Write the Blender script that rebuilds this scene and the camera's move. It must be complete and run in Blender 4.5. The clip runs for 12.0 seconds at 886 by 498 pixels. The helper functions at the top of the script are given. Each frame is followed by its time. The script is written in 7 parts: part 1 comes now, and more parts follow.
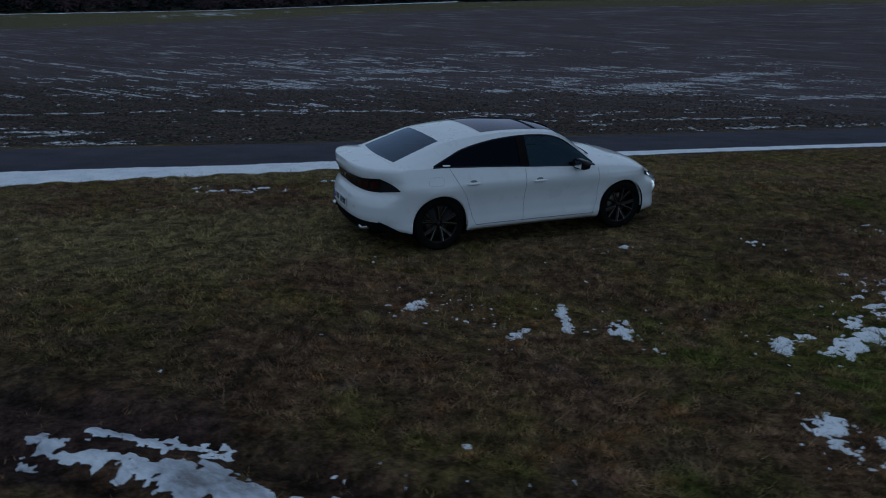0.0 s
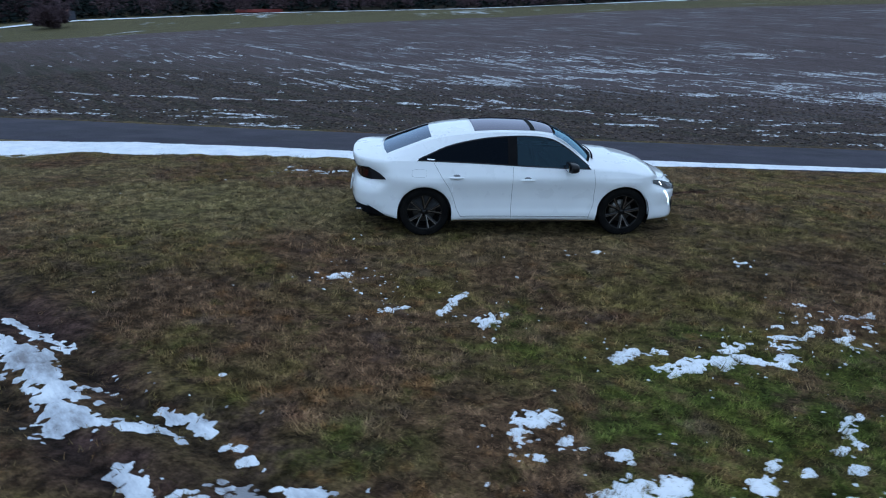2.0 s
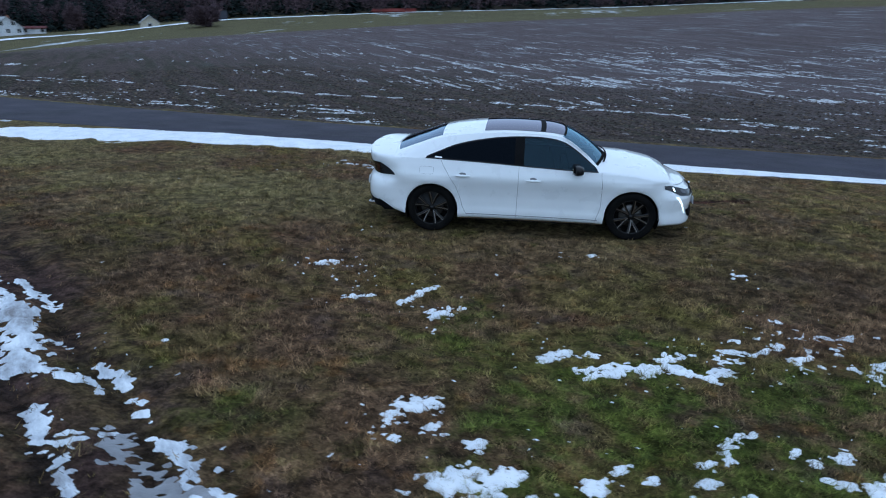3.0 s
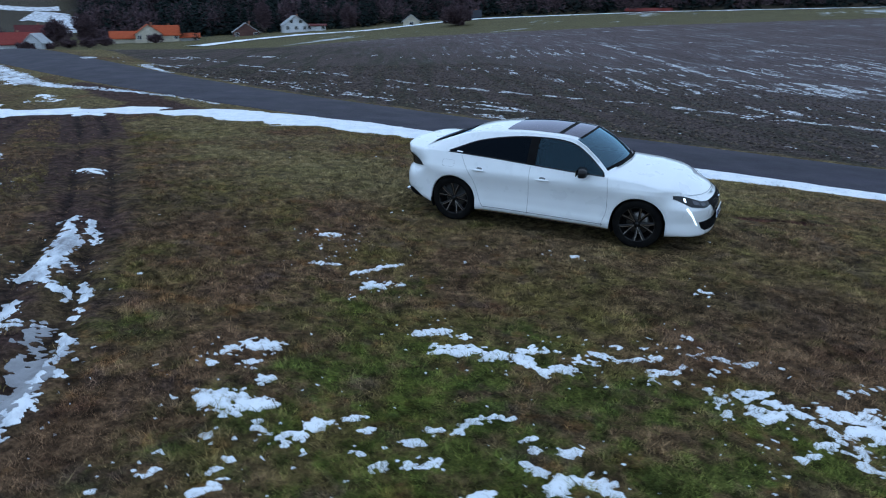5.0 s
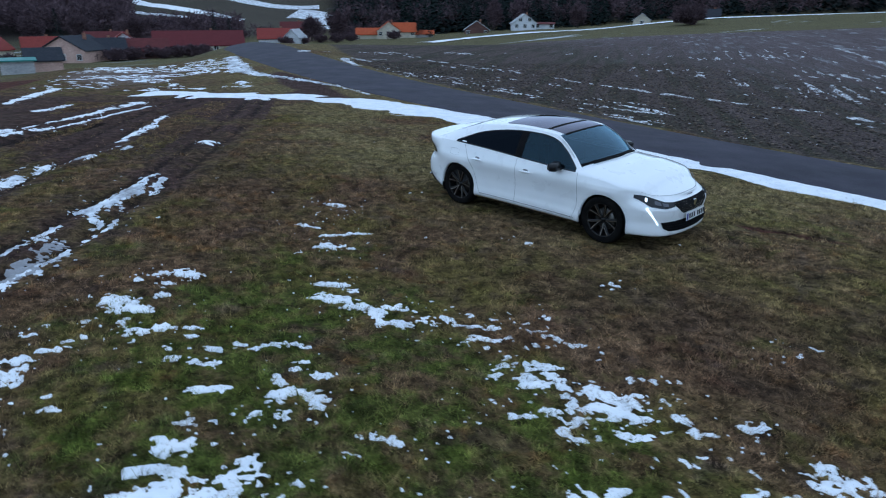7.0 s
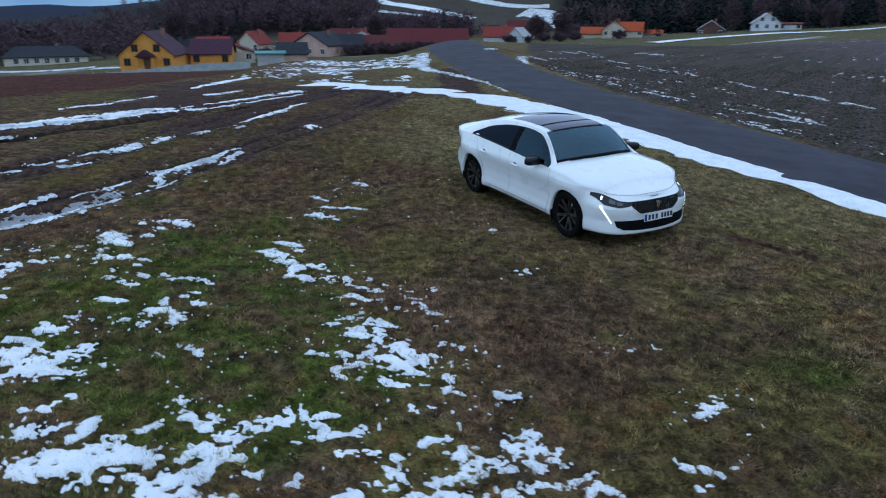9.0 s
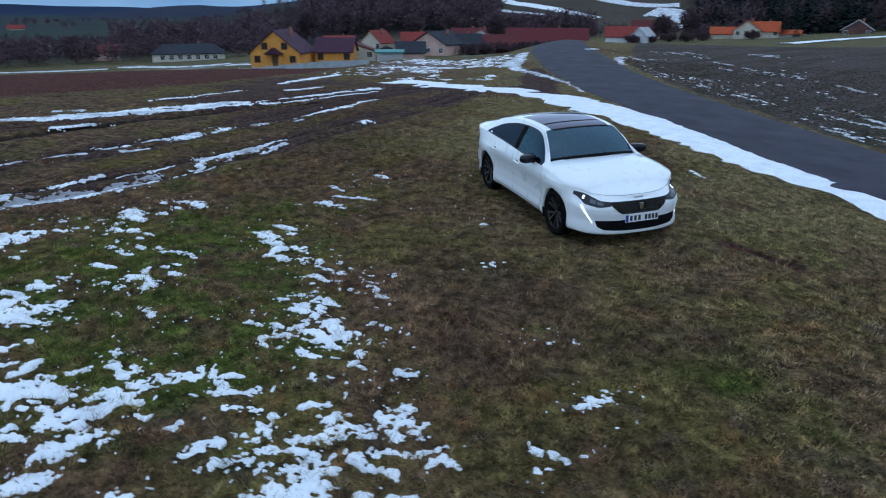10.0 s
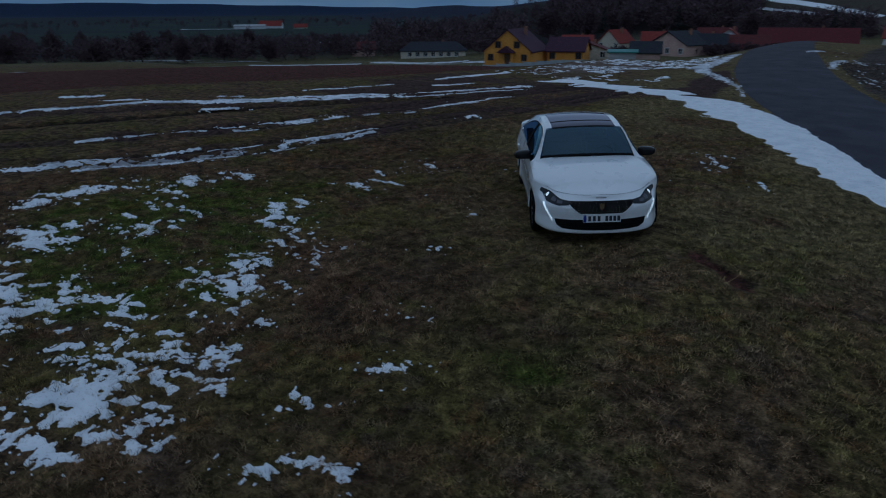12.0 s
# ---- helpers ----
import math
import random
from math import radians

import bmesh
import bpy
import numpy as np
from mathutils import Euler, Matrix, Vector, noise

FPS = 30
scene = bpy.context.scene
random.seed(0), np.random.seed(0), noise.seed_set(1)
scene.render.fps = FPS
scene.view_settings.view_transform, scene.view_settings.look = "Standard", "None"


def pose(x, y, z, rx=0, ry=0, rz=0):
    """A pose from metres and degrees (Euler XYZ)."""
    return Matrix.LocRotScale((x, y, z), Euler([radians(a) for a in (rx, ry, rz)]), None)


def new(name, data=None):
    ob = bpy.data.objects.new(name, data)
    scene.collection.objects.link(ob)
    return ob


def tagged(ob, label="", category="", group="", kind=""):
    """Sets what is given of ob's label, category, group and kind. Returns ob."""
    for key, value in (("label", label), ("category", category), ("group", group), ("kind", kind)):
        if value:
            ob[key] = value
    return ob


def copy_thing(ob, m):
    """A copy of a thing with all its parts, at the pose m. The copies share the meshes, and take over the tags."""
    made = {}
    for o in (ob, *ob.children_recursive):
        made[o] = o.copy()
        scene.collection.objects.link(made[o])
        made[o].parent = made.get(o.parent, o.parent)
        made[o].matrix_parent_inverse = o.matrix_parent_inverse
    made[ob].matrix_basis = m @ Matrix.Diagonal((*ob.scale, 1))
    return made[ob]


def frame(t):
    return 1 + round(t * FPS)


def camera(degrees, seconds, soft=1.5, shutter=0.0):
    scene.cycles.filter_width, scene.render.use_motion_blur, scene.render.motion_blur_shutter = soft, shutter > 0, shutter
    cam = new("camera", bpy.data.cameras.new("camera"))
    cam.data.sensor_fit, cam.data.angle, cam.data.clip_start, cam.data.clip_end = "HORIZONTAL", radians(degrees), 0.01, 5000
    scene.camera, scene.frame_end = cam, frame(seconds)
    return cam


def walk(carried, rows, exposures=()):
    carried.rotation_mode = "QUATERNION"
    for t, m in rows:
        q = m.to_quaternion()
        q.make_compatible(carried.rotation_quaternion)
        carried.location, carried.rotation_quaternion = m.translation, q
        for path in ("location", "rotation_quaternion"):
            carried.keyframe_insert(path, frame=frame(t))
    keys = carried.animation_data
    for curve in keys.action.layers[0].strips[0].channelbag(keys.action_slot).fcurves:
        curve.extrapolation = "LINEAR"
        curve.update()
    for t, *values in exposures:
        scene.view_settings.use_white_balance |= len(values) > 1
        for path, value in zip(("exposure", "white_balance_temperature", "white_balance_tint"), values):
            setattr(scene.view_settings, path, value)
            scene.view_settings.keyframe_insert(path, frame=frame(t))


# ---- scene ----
cam = camera(64.69, 12.0, soft=1.08, shutter=0.4)
ROWS = [
    (0.0, 0.000, 0.000, 2.730, 0.000, -18.376, -0.184),
    (0.5, 0.832, -0.195, 2.772, 4.270, -18.411, -0.156),
    (1.0, 1.685, -0.297, 2.795, 9.168, -18.451, -0.135),
    (1.5, 2.546, -0.298, 2.818, 14.545, -18.480, -0.120),
    (2.0, 3.410, -0.214, 2.837, 20.084, -18.512, -0.112),
    (2.5, 4.219, -0.038, 2.854, 25.494, -18.537, -0.104),
    (3.0, 5.015, 0.225, 2.869, 30.549, -18.549, -0.096),
    (5.0, 7.927, 1.689, 2.937, 50.468, -18.585, -0.021),
    (5.5, 8.624, 2.177, 2.955, 55.257, -18.608, 0.015),
    (6.0, 9.315, 2.746, 2.971, 59.734, -18.644, 0.050),
    (6.5, 9.981, 3.370, 2.983, 64.266, -18.680, 0.077),
    (7.0, 10.601, 4.052, 2.988, 68.801, -18.717, 0.093),
    (9.0, 12.358, 7.268, 3.045, 87.003, -18.841, 0.113),
    (9.5, 12.602, 8.196, 3.058, 91.934, -18.868, 0.059),
    (10.0, 12.734, 9.159, 3.065, 96.863, -18.887, -0.020),
    (10.5, 12.761, 10.138, 3.064, 101.819, -18.900, -0.111),
    (11.0, 12.707, 11.106, 3.066, 106.745, -18.903, -0.199),
    (11.5, 12.577, 12.059, 3.069, 111.484, -18.894, -0.281),
    (12.0, 12.375, 12.981, 3.069, 116.447, -18.885, -0.340),
]
EXPOSURES = [(0.0, -1.6), (0.5, -1.05), (1.0, -0.65), (1.5, -0.2), (2.0, -0.05), (2.4, 0.0), (10.2, 0.0), (10.6, -0.1), (11.0, -0.48), (11.5, -1.0), (12.0, -1.62)]
walk(cam, [(t, pose(x, y, z, 90 + pitch, 0, yaw) @ pose(0, 0, 0, 0, 0, roll)) for t, x, y, z, yaw, pitch, roll in ROWS],
     [(t, 0.25 + stops, 5340 + (120 * stops if t > 10 else 0), 1) for t, stops in EXPOSURES])

# ---- light: dull winter dusk under an overcast sky ----
SUN_HEIGHT, SUN_TURN = 86.0, 150.0
world = bpy.data.worlds.new("sky")
scene.world = world
world.use_nodes = True
wn = world.node_tree.nodes
sky = wn.new("ShaderNodeTexSky")
sky.sky_type = "NISHITA"
sky.sun_disc = False
sky.sun_elevation, sky.sun_rotation = radians(SUN_HEIGHT), radians(SUN_TURN)
sky.air_density, sky.dust_density, sky.ozone_density = 1.0, 0.3, 3.0
wn["Background"].inputs["Strength"].default_value = 0.075
world.node_tree.links.new(sky.outputs["Color"], wn["Background"].inputs["Color"])
sun = new("sun", bpy.data.lights.new("sun", "SUN"))
sun.data.energy, sun.data.angle, sun.data.color = 1.72, radians(175), (0.97, 0.985, 1.0)
sun.matrix_world = pose(0, 0, 30, 90 - SUN_HEIGHT, 0, 180 - SUN_TURN)


# ---- numbers: smooth steps, lattice noise, the lie of the land ----
def step(v, a, b):
    t = np.clip((v - a) / (b - a), 0, 1)
    return t * t * (3 - 2 * t)


def ramp(v, s):
    return s * np.logaddexp(0, v / s)


def lattice(x, y, seed):
    n = np.sin(x * 127.1 + y * 311.7 + seed * 74.7) * 43758.5453
    return n - np.floor(n)


def grain(x, y, size, seed=0):
    """Value noise, 0 to 1."""
    x, y = np.asarray(x, float) / size + 517.3, np.asarray(y, float) / size + 291.7
    i, j = np.floor(x), np.floor(y)
    u, v = x - i, y - j
    u, v = u * u * (3 - 2 * u), v * v * (3 - 2 * v)
    a, b = lattice(i, j, seed), lattice(i + 1, j, seed)
    c, d = lattice(i, j + 1, seed), lattice(i + 1, j + 1, seed)
    return (a + (b - a) * u) * (1 - v) + (c + (d - c) * u) * v


def fbm(x, y, size, seed=0, octaves=4):
    total, amount, out = 0, 1, 0
    for k in range(octaves):
        out = out + amount * grain(x * 0.8 + y * 0.6, y * 0.8 - x * 0.6, size, seed + k) if k % 2 else out + amount * grain(x, y, size, seed + k)
        total, amount, size = total + amount, amount * 0.55, size * 0.47
    return out / total


BEARING = [-180, -120, -60, -7, 0, 18, 34, 48, 54, 62, 70, 80, 92, 106, 116, 130, 149, 180]
RISE = [3, 5, 6, 5.3, 4.9, 2.5, 1.2, -0.8, -1.7, -3.4, -5.6, -6.8, -7.7, -8.4, -10.3, -11.2, -10.5, 3]
PLAIN_BEARING = [-180, -60, 0, 40, 62, 80, 95, 104, 110, 116, 180]
HILL_ANGLE = [3, 5, 5.5, 5, 4.5, 3.2, 2.2, 0.9, 0.2, -1.2, -1.2]


def land(x, y):
    """Height of the smooth ground: a slope that falls to the road, a shallow field beyond, the village in the dip behind the crest, hills."""
    x, y = np.asarray(x, float), np.asarray(y, float)
    dx, dy = x - 5, y - 5
    r = np.hypot(dx, dy) + 1e-9
    k = np.minimum(1, 75 / r)
    a, b = 5 + dx * k, 5 + dy * k
    shade = 1 - step(b, 2, 14)
    n = (0.44 - 0.0142 * a - 0.0572 * (-3 + ramp(b + 3, 2.0)) + 0.014 * ramp(b - 22, 5) + 0.048 * ramp(b - 40, 6)
         - 0.0434 * ramp(-a - 8, 4) * shade - 0.0075 * ramp(-a - 25, 6) * shade - 0.0052 * a * step(b, 16, 36) - 0.02 * ramp(-b - 8, 4))
    n = n + 0.1 * np.exp(-((y - 11.5) / 3) ** 2 - ((x + 2) / 9) ** 2) + 0.07 * np.exp(-((y - 11.3) / 1.1) ** 2 - ((x - 0.6) / 2.2) ** 2)
    n = n - 0.098 * np.exp(-((0.913 * y - 0.408 * x - 7.75) / 0.9) ** 2 - ((x - 1.2) / 2.6) ** 2)
    for mx, my, sx, sy, up in ((2.2, 6.3, 2.6, 1.7, -0.134), (7.0, 7.6, 2.0, 1.6, -0.057), (4.9, 12.6, 3.2, 1.8, 0.173), (-3.5, 5.5, 2.5, 3.0, 0.073)):
        n = n + up * np.exp(-((x - mx) / sx) ** 2 - ((y - my) / sy) ** 2)
    turn = np.degrees(np.arctan2(-dx, dy))
    start, stop = np.interp(turn, [92, 102, 130, 140], [50, 35, 35, 50]), np.interp(turn, [92, 102, 130, 140], [175, 150, 150, 175])
    z = n + (np.interp(turn, BEARING, RISE) - n) * step(r, start, stop)
    z = z - 0.8 * np.exp(-((r - 49) / 13) ** 2) * step(turn, 97, 105) * (1 - step(turn, 155, 170))
    z = z + 2.1 * step(r, 170, 232) * (1 - step(turn, 47, 58)) * step(turn, -60, -30)
    top = np.interp(turn, PLAIN_BEARING, HILL_ANGLE)
    hill = 3 + np.tan(np.radians(top)) * r + 3 * (fbm(x, y, 130, 3) - 0.5)
    low = -13.0 - 2 * step(r, 400, 1500)
    far = np.where(top > -1, np.maximum(low, hill), low)
    rise = step(r, 292, 470)
    z = z + (np.minimum(far, 75) - z) * rise
    hump = 3 + 2300 * np.tan(np.radians(np.interp(turn, [98, 104, 107.5, 111, 113, 115.4, 118, 120.4, 123], [1.2, 0.95, 0.66, 0.3, 0.2, 0.36, 0.2, -0.1, -0.6])))
    z = z + np.maximum(hump - z, 0) * step(r, 1500, 2300) * step(turn, 92, 99) * (1 - step(turn, 121, 124))
    ridge = 3 + 4300 * np.tan(np.radians(np.interp(turn, [90, 110, 118, 126, 140, 150], [0.2, 0.15, 0.12, 0.32, 0.6, 0.55]) + 0.03 * np.sin(turn * 0.9)))
    return z + np.maximum(ridge - z, 0) * step(r, 3300, 4300)


def along(points, step_m=0.25):
    """A smooth line through plan points, in even steps."""
    p = np.array(points, float)
    p = np.vstack([2 * p[0] - p[1], p, 2 * p[-1] - p[-2]])
    out = []
    for i in range(1, len(p) - 2):
        n = max(2, int(np.linalg.norm(p[i + 1] - p[i]) / step_m))
        t = np.linspace(0, 1, n, endpoint=False)[:, None]
        a, b, c, d = p[i - 1], p[i], p[i + 1], p[i + 2]
        out.append(0.5 * (2 * b + (c - a) * t + (2 * a - 5 * b + 4 * c - d) * t ** 2 + (3 * b - a - 3 * c + d) * t ** 3))
    return np.vstack(out + [p[-2:-1]])


def sides(line):
    """Unit vectors to the left of a line."""
    g = np.gradient(line, axis=0)
    g /= np.linalg.norm(g, axis=1)[:, None]
    return np.stack([-g[:, 1], g[:, 0]], 1)


def away(x, y, line):
    """Distance to a line and on which side (left positive)."""
    x, y = np.asarray(x, float).ravel(), np.asarray(y, float).ravel()
    near, side = np.full(x.shape, 1e9), np.zeros(x.shape)
    for p, q in zip(line[:-1], line[1:]):
        d = q - p
        t = np.clip(((x - p[0]) * d[0] + (y - p[1]) * d[1]) / (d @ d), 0, 1)
        gap = np.hypot(x - p[0] - t * d[0], y - p[1] - t * d[1])
        closer = gap < near
        near = np.where(closer, gap, near)
        side = np.where(closer, np.sign(d[0] * (y - p[1]) - d[1] * (x - p[0])), side)
    return near, side


# ---- meshes and materials: small helpers ----
def solid(name, verts, faces, material, parent=None, smooth=False):
    me = bpy.data.meshes.new(name)
    me.from_pydata([tuple(map(float, v)) for v in verts] if len(verts) < 60000 else verts, [], faces)
    me.materials.append(material)
    if smooth:
        me.polygons.foreach_set("use_smooth", np.ones(len(me.polygons), bool))
    me.update()
    ob = new(name, me)
    ob.parent = parent
    return ob


def sheet(name, verts, rows, cols, material, keep=None, smooth=True):
    """A grid of quads, rows x cols vertices; keep: which vertices hold a face."""
    v = np.asarray(verts, np.float32).reshape(-1, 3)
    i = np.arange(rows * cols).reshape(rows, cols)
    q = np.stack([i[:-1, :-1], i[:-1, 1:], i[1:, 1:], i[1:, :-1]], -1).reshape(-1, 4)
    if keep is not None:
        q = q[keep.ravel()[q].any(1)]
        used = np.unique(q)
        back = np.zeros(rows * cols, int)
        back[used] = np.arange(len(used))
        v, q = v[used], back[q]
    return quads(name, v, q, material, smooth), v


def quads(name, v, q, material, smooth=True):
    me = bpy.data.meshes.new(name)
    k = q.shape[1]
    me.vertices.add(len(v))
    me.vertices.foreach_set("co", np.asarray(v, np.float32).ravel())
    me.loops.add(q.size)
    me.loops.foreach_set("vertex_index", q.astype(np.int32).ravel())
    me.polygons.add(len(q))
    me.polygons.foreach_set("loop_start", np.arange(0, q.size, k, dtype=np.int32))
    if smooth:
        me.polygons.foreach_set("use_smooth", np.ones(len(q), bool))
    me.materials.append(material)
    me.update(calc_edges=True)
    me.validate()
    return new(name, me)


def part(name, bm, material, parent, label=""):
    me = bpy.data.meshes.new(name)
    bm.to_mesh(me)
    bm.free()
    me.materials.append(material)
    ob = new(name, me)
    ob.parent = parent
    if label:
        ob["label"] = label
    return ob


def grid_part(name, pts, material, parent, label="", closed=False, thick=0.0):
    """A smooth patch from a rows x cols array of points."""
    pts = np.asarray(pts, float)
    n, m = pts.shape[:2]
    faces = [(i * m + j, i * m + (j + 1) % m, (i + 1) * m + (j + 1) % m, (i + 1) * m + j) for i in range(n - 1) for j in range(m if closed else m - 1)]
    ob = solid(name, pts.reshape(-1, 3), faces, material, parent, True)
    if thick:
        mod = ob.modifiers.new("thick", "SOLIDIFY")
        mod.thickness, mod.offset = thick, 0
    if label:
        ob["label"] = label
    return ob


def box_bm(lo, hi, bevel=0.0, bm=None):
    bm = bm or bmesh.new()
    m = Matrix.Translation([(a + b) / 2 for a, b in zip(lo, hi)]) @ Matrix.Diagonal([b - a for a, b in zip(lo, hi)] + [1])
    made = bmesh.ops.create_cube(bm, size=1, matrix=m)
    if bevel:
        edges = list({e for v in made["verts"] for e in v.link_edges})
        bmesh.ops.bevel(bm, geom=edges, offset=bevel, segments=2, affect="EDGES")
    return bm


def material(name, colour, rough=0.8, metal=0.0, **more):
    mat = bpy.data.materials.new(name)
    mat.use_nodes = True
    b = mat.node_tree.nodes["Principled BSDF"]
    b.inputs["Base Color"].default_value = (*colour, 1)
    b.inputs["Roughness"].default_value = rough
    b.inputs["Metallic"].default_value = metal
    for key, value in more.items():
        b.inputs[key.replace("_", " ")].default_value = value
    return mat


class Nodes:
    """Short spelling for node graphs."""
    def __init__(self, mat):
        self.tree, self.n = mat.node_tree, mat.node_tree.nodes
        self.bsdf = self.n["Principled BSDF"]
        self.place = self.n.new("ShaderNodeNewGeometry").outputs["Position"]

    def link(self, a, b):
        self.tree.links.new(a, b)

    def noise(self, size, detail=4, rough=0.6, stretch=None, turn=0.0):
        t = self.n.new("ShaderNodeTexNoise")
        t.inputs["Scale"].default_value = 1 / size
        t.inputs["Detail"].default_value = detail
        t.inputs["Roughness"].default_value = rough
        src = self.place
        if stretch:
            m = self.n.new("ShaderNodeMapping")
            m.vector_type = "TEXTURE"
            m.inputs["Rotation"].default_value[2] = radians(-turn)
            m.inputs["Scale"].default_value = [1 / s for s in stretch]
            self.link(src, m.inputs["Vector"])
            src = m.outputs["Vector"]
        self.link(src, t.inputs["Vector"])
        return t.outputs["Fac"]

    def ramp(self, fac, *stops):
        r = self.n.new("ShaderNodeValToRGB")
        els = r.color_ramp.elements
        while len(els) < len(stops):
            els.new(0.5)
        for e, (at, c) in zip(els, stops):
            e.position, e.color = at, (*c, 1) if len(c) == 3 else c
        self.link(fac, r.inputs["Fac"])
        return r.outputs["Color"]

    def mix(self, fac, a, b, mode="MIX"):
        m = self.n.new("ShaderNodeMix")
        m.data_type, m.blend_type = "RGBA", mode
        for sock, value in ((m.inputs[0], fac), (m.inputs[6], a), (m.inputs[7], b)):
            if isinstance(value, (int, float)):
                sock.default_value = value
            elif isinstance(value, tuple):
                sock.default_value = (*value, 1)
            else:
                self.link(value, sock)
        return m.outputs[2]

    def calc(self, op, a, b=0.0, clamp=False):
        m = self.n.new("ShaderNodeMath")
        m.operation, m.use_clamp = op, clamp
        for sock, value in zip(m.inputs, (a, b)):
            if isinstance(value, (int, float)):
                sock.default_value = value
            else:
                self.link(value, sock)
        return m.outputs[0]

    def attr(self, name):
        a = self.n.new("ShaderNodeAttribute")
        a.attribute_name = name
        return a.outputs["Fac"]

    def island(self):
        return self.n.new("ShaderNodeNewGeometry").outputs["Random Per Island"]

    def each(self):
        return self.n.new("ShaderNodeObjectInfo").outputs["Random"]

    def bump(self, height, strength, distance):
        b = self.n.new("ShaderNodeBump")
        b.inputs["Strength"].default_value, b.inputs["Distance"].default_value = strength, distance
        self.link(height, b.inputs["Height"])
        self.link(b.outputs["Normal"], self.bsdf.inputs["Normal"])

    def colour(self, c):
        self.link(c, self.bsdf.inputs["Base Color"])


def varied(name, a, b, size, rough=0.85, bump=0.0, fine=None, metal=0.0):
    """A plain surface that drifts between two colours at two scales."""
    mat = material(name, a, rough, metal)
    n = Nodes(mat)
    big = n.ramp(n.noise(size), (0.35, a), (0.65, b))
    small = n.ramp(n.noise(fine or size * 0.08, 3), (0.3, (0.75,) * 3), (0.7, (1.15,) * 3))
    n.colour(n.mix(1.0, big, small, "MULTIPLY"))
    if bump:
        n.bump(n.noise(fine or size * 0.08, 5), 0.6, bump)
    return mat


# ---- materials of the ground ----
def turf_colour(n, own):
    """Matted winter turf: grey-brown thatch, ochre and olive patches, red-brown bare spots, moss and green grass."""
    c = n.mix(n.ramp(own, (0.3, (0,) * 3), (0.7, (1,) * 3)), (0.066, 0.041, 0.024), (0.176, 0.108, 0.06))
    c = n.mix(n.ramp(n.noise(2.3, 5, 0.65), (0.45, (0,) * 3), (0.59, (0.95,) * 3)), c, n.mix(own, (0.066, 0.053, 0.016), (0.165, 0.13, 0.042)))
    c = n.mix(n.ramp(n.noise(0.9, 5, 0.7), (0.52, (0,) * 3), (0.64, (0.8,) * 3)), c, n.mix(own, (0.05, 0.033, 0.022), (0.1, 0.066, 0.043)))
    c = n.mix(n.ramp(n.noise(0.62, 6, 0.7), (0.55, (0,) * 3), (0.67, (0.8,) * 3)), c, n.mix(own, (0.046, 0.049, 0.011), (0.11, 0.105, 0.025)))
    c = n.mix(n.ramp(n.noise(0.75, 4, 0.6, (1, 1, 1), 50), (0.58, (0,) * 3), (0.68, (0.7,) * 3)), c, n.mix(own, (0.052, 0.026, 0.016), (0.114, 0.058, 0.034)))
    c = n.mix(n.ramp(n.noise(0.5, 4, 0.6, (1, 1, 1), 20), (0.56, (0,) * 3), (0.65, (0.6,) * 3)), c, n.mix(own, (0.042, 0.028, 0.025), (0.1, 0.067, 0.056)))
    c = n.mix(n.ramp(n.noise(0.38, 4, 0.6, (1, 1, 1), 70), (0.58, (0,) * 3), (0.66, (0.7,) * 3)), c, n.mix(own, (0.085, 0.044, 0.017), (0.21, 0.112, 0.046)))
    c = n.mix(n.attr("dry"), c, n.mix(own, (0.085, 0.068, 0.031), (0.25, 0.202, 0.096)))
    c = n.mix(n.attr("worn"), c, n.mix(own, (0.032, 0.0215, 0.0135), (0.1, 0.066, 0.038)))
    lively = n.calc("MULTIPLY", n.attr("green"), n.ramp(n.noise(0.42, 5, 0.7), (0.42, (0.12,) * 3), (0.56, (1.0,) * 3)))
    c = n.mix(lively, c, n.mix(own, (0.03, 0.052, 0.006), (0.09, 0.125, 0.015)))
    return n.mix(1.0, c, n.ramp(n.noise(0.22, 5, 0.7), (0.36, (0.6,) * 3), (0.5, (1.0,) * 3), (0.64, (1.45,) * 3)), "MULTIPLY")


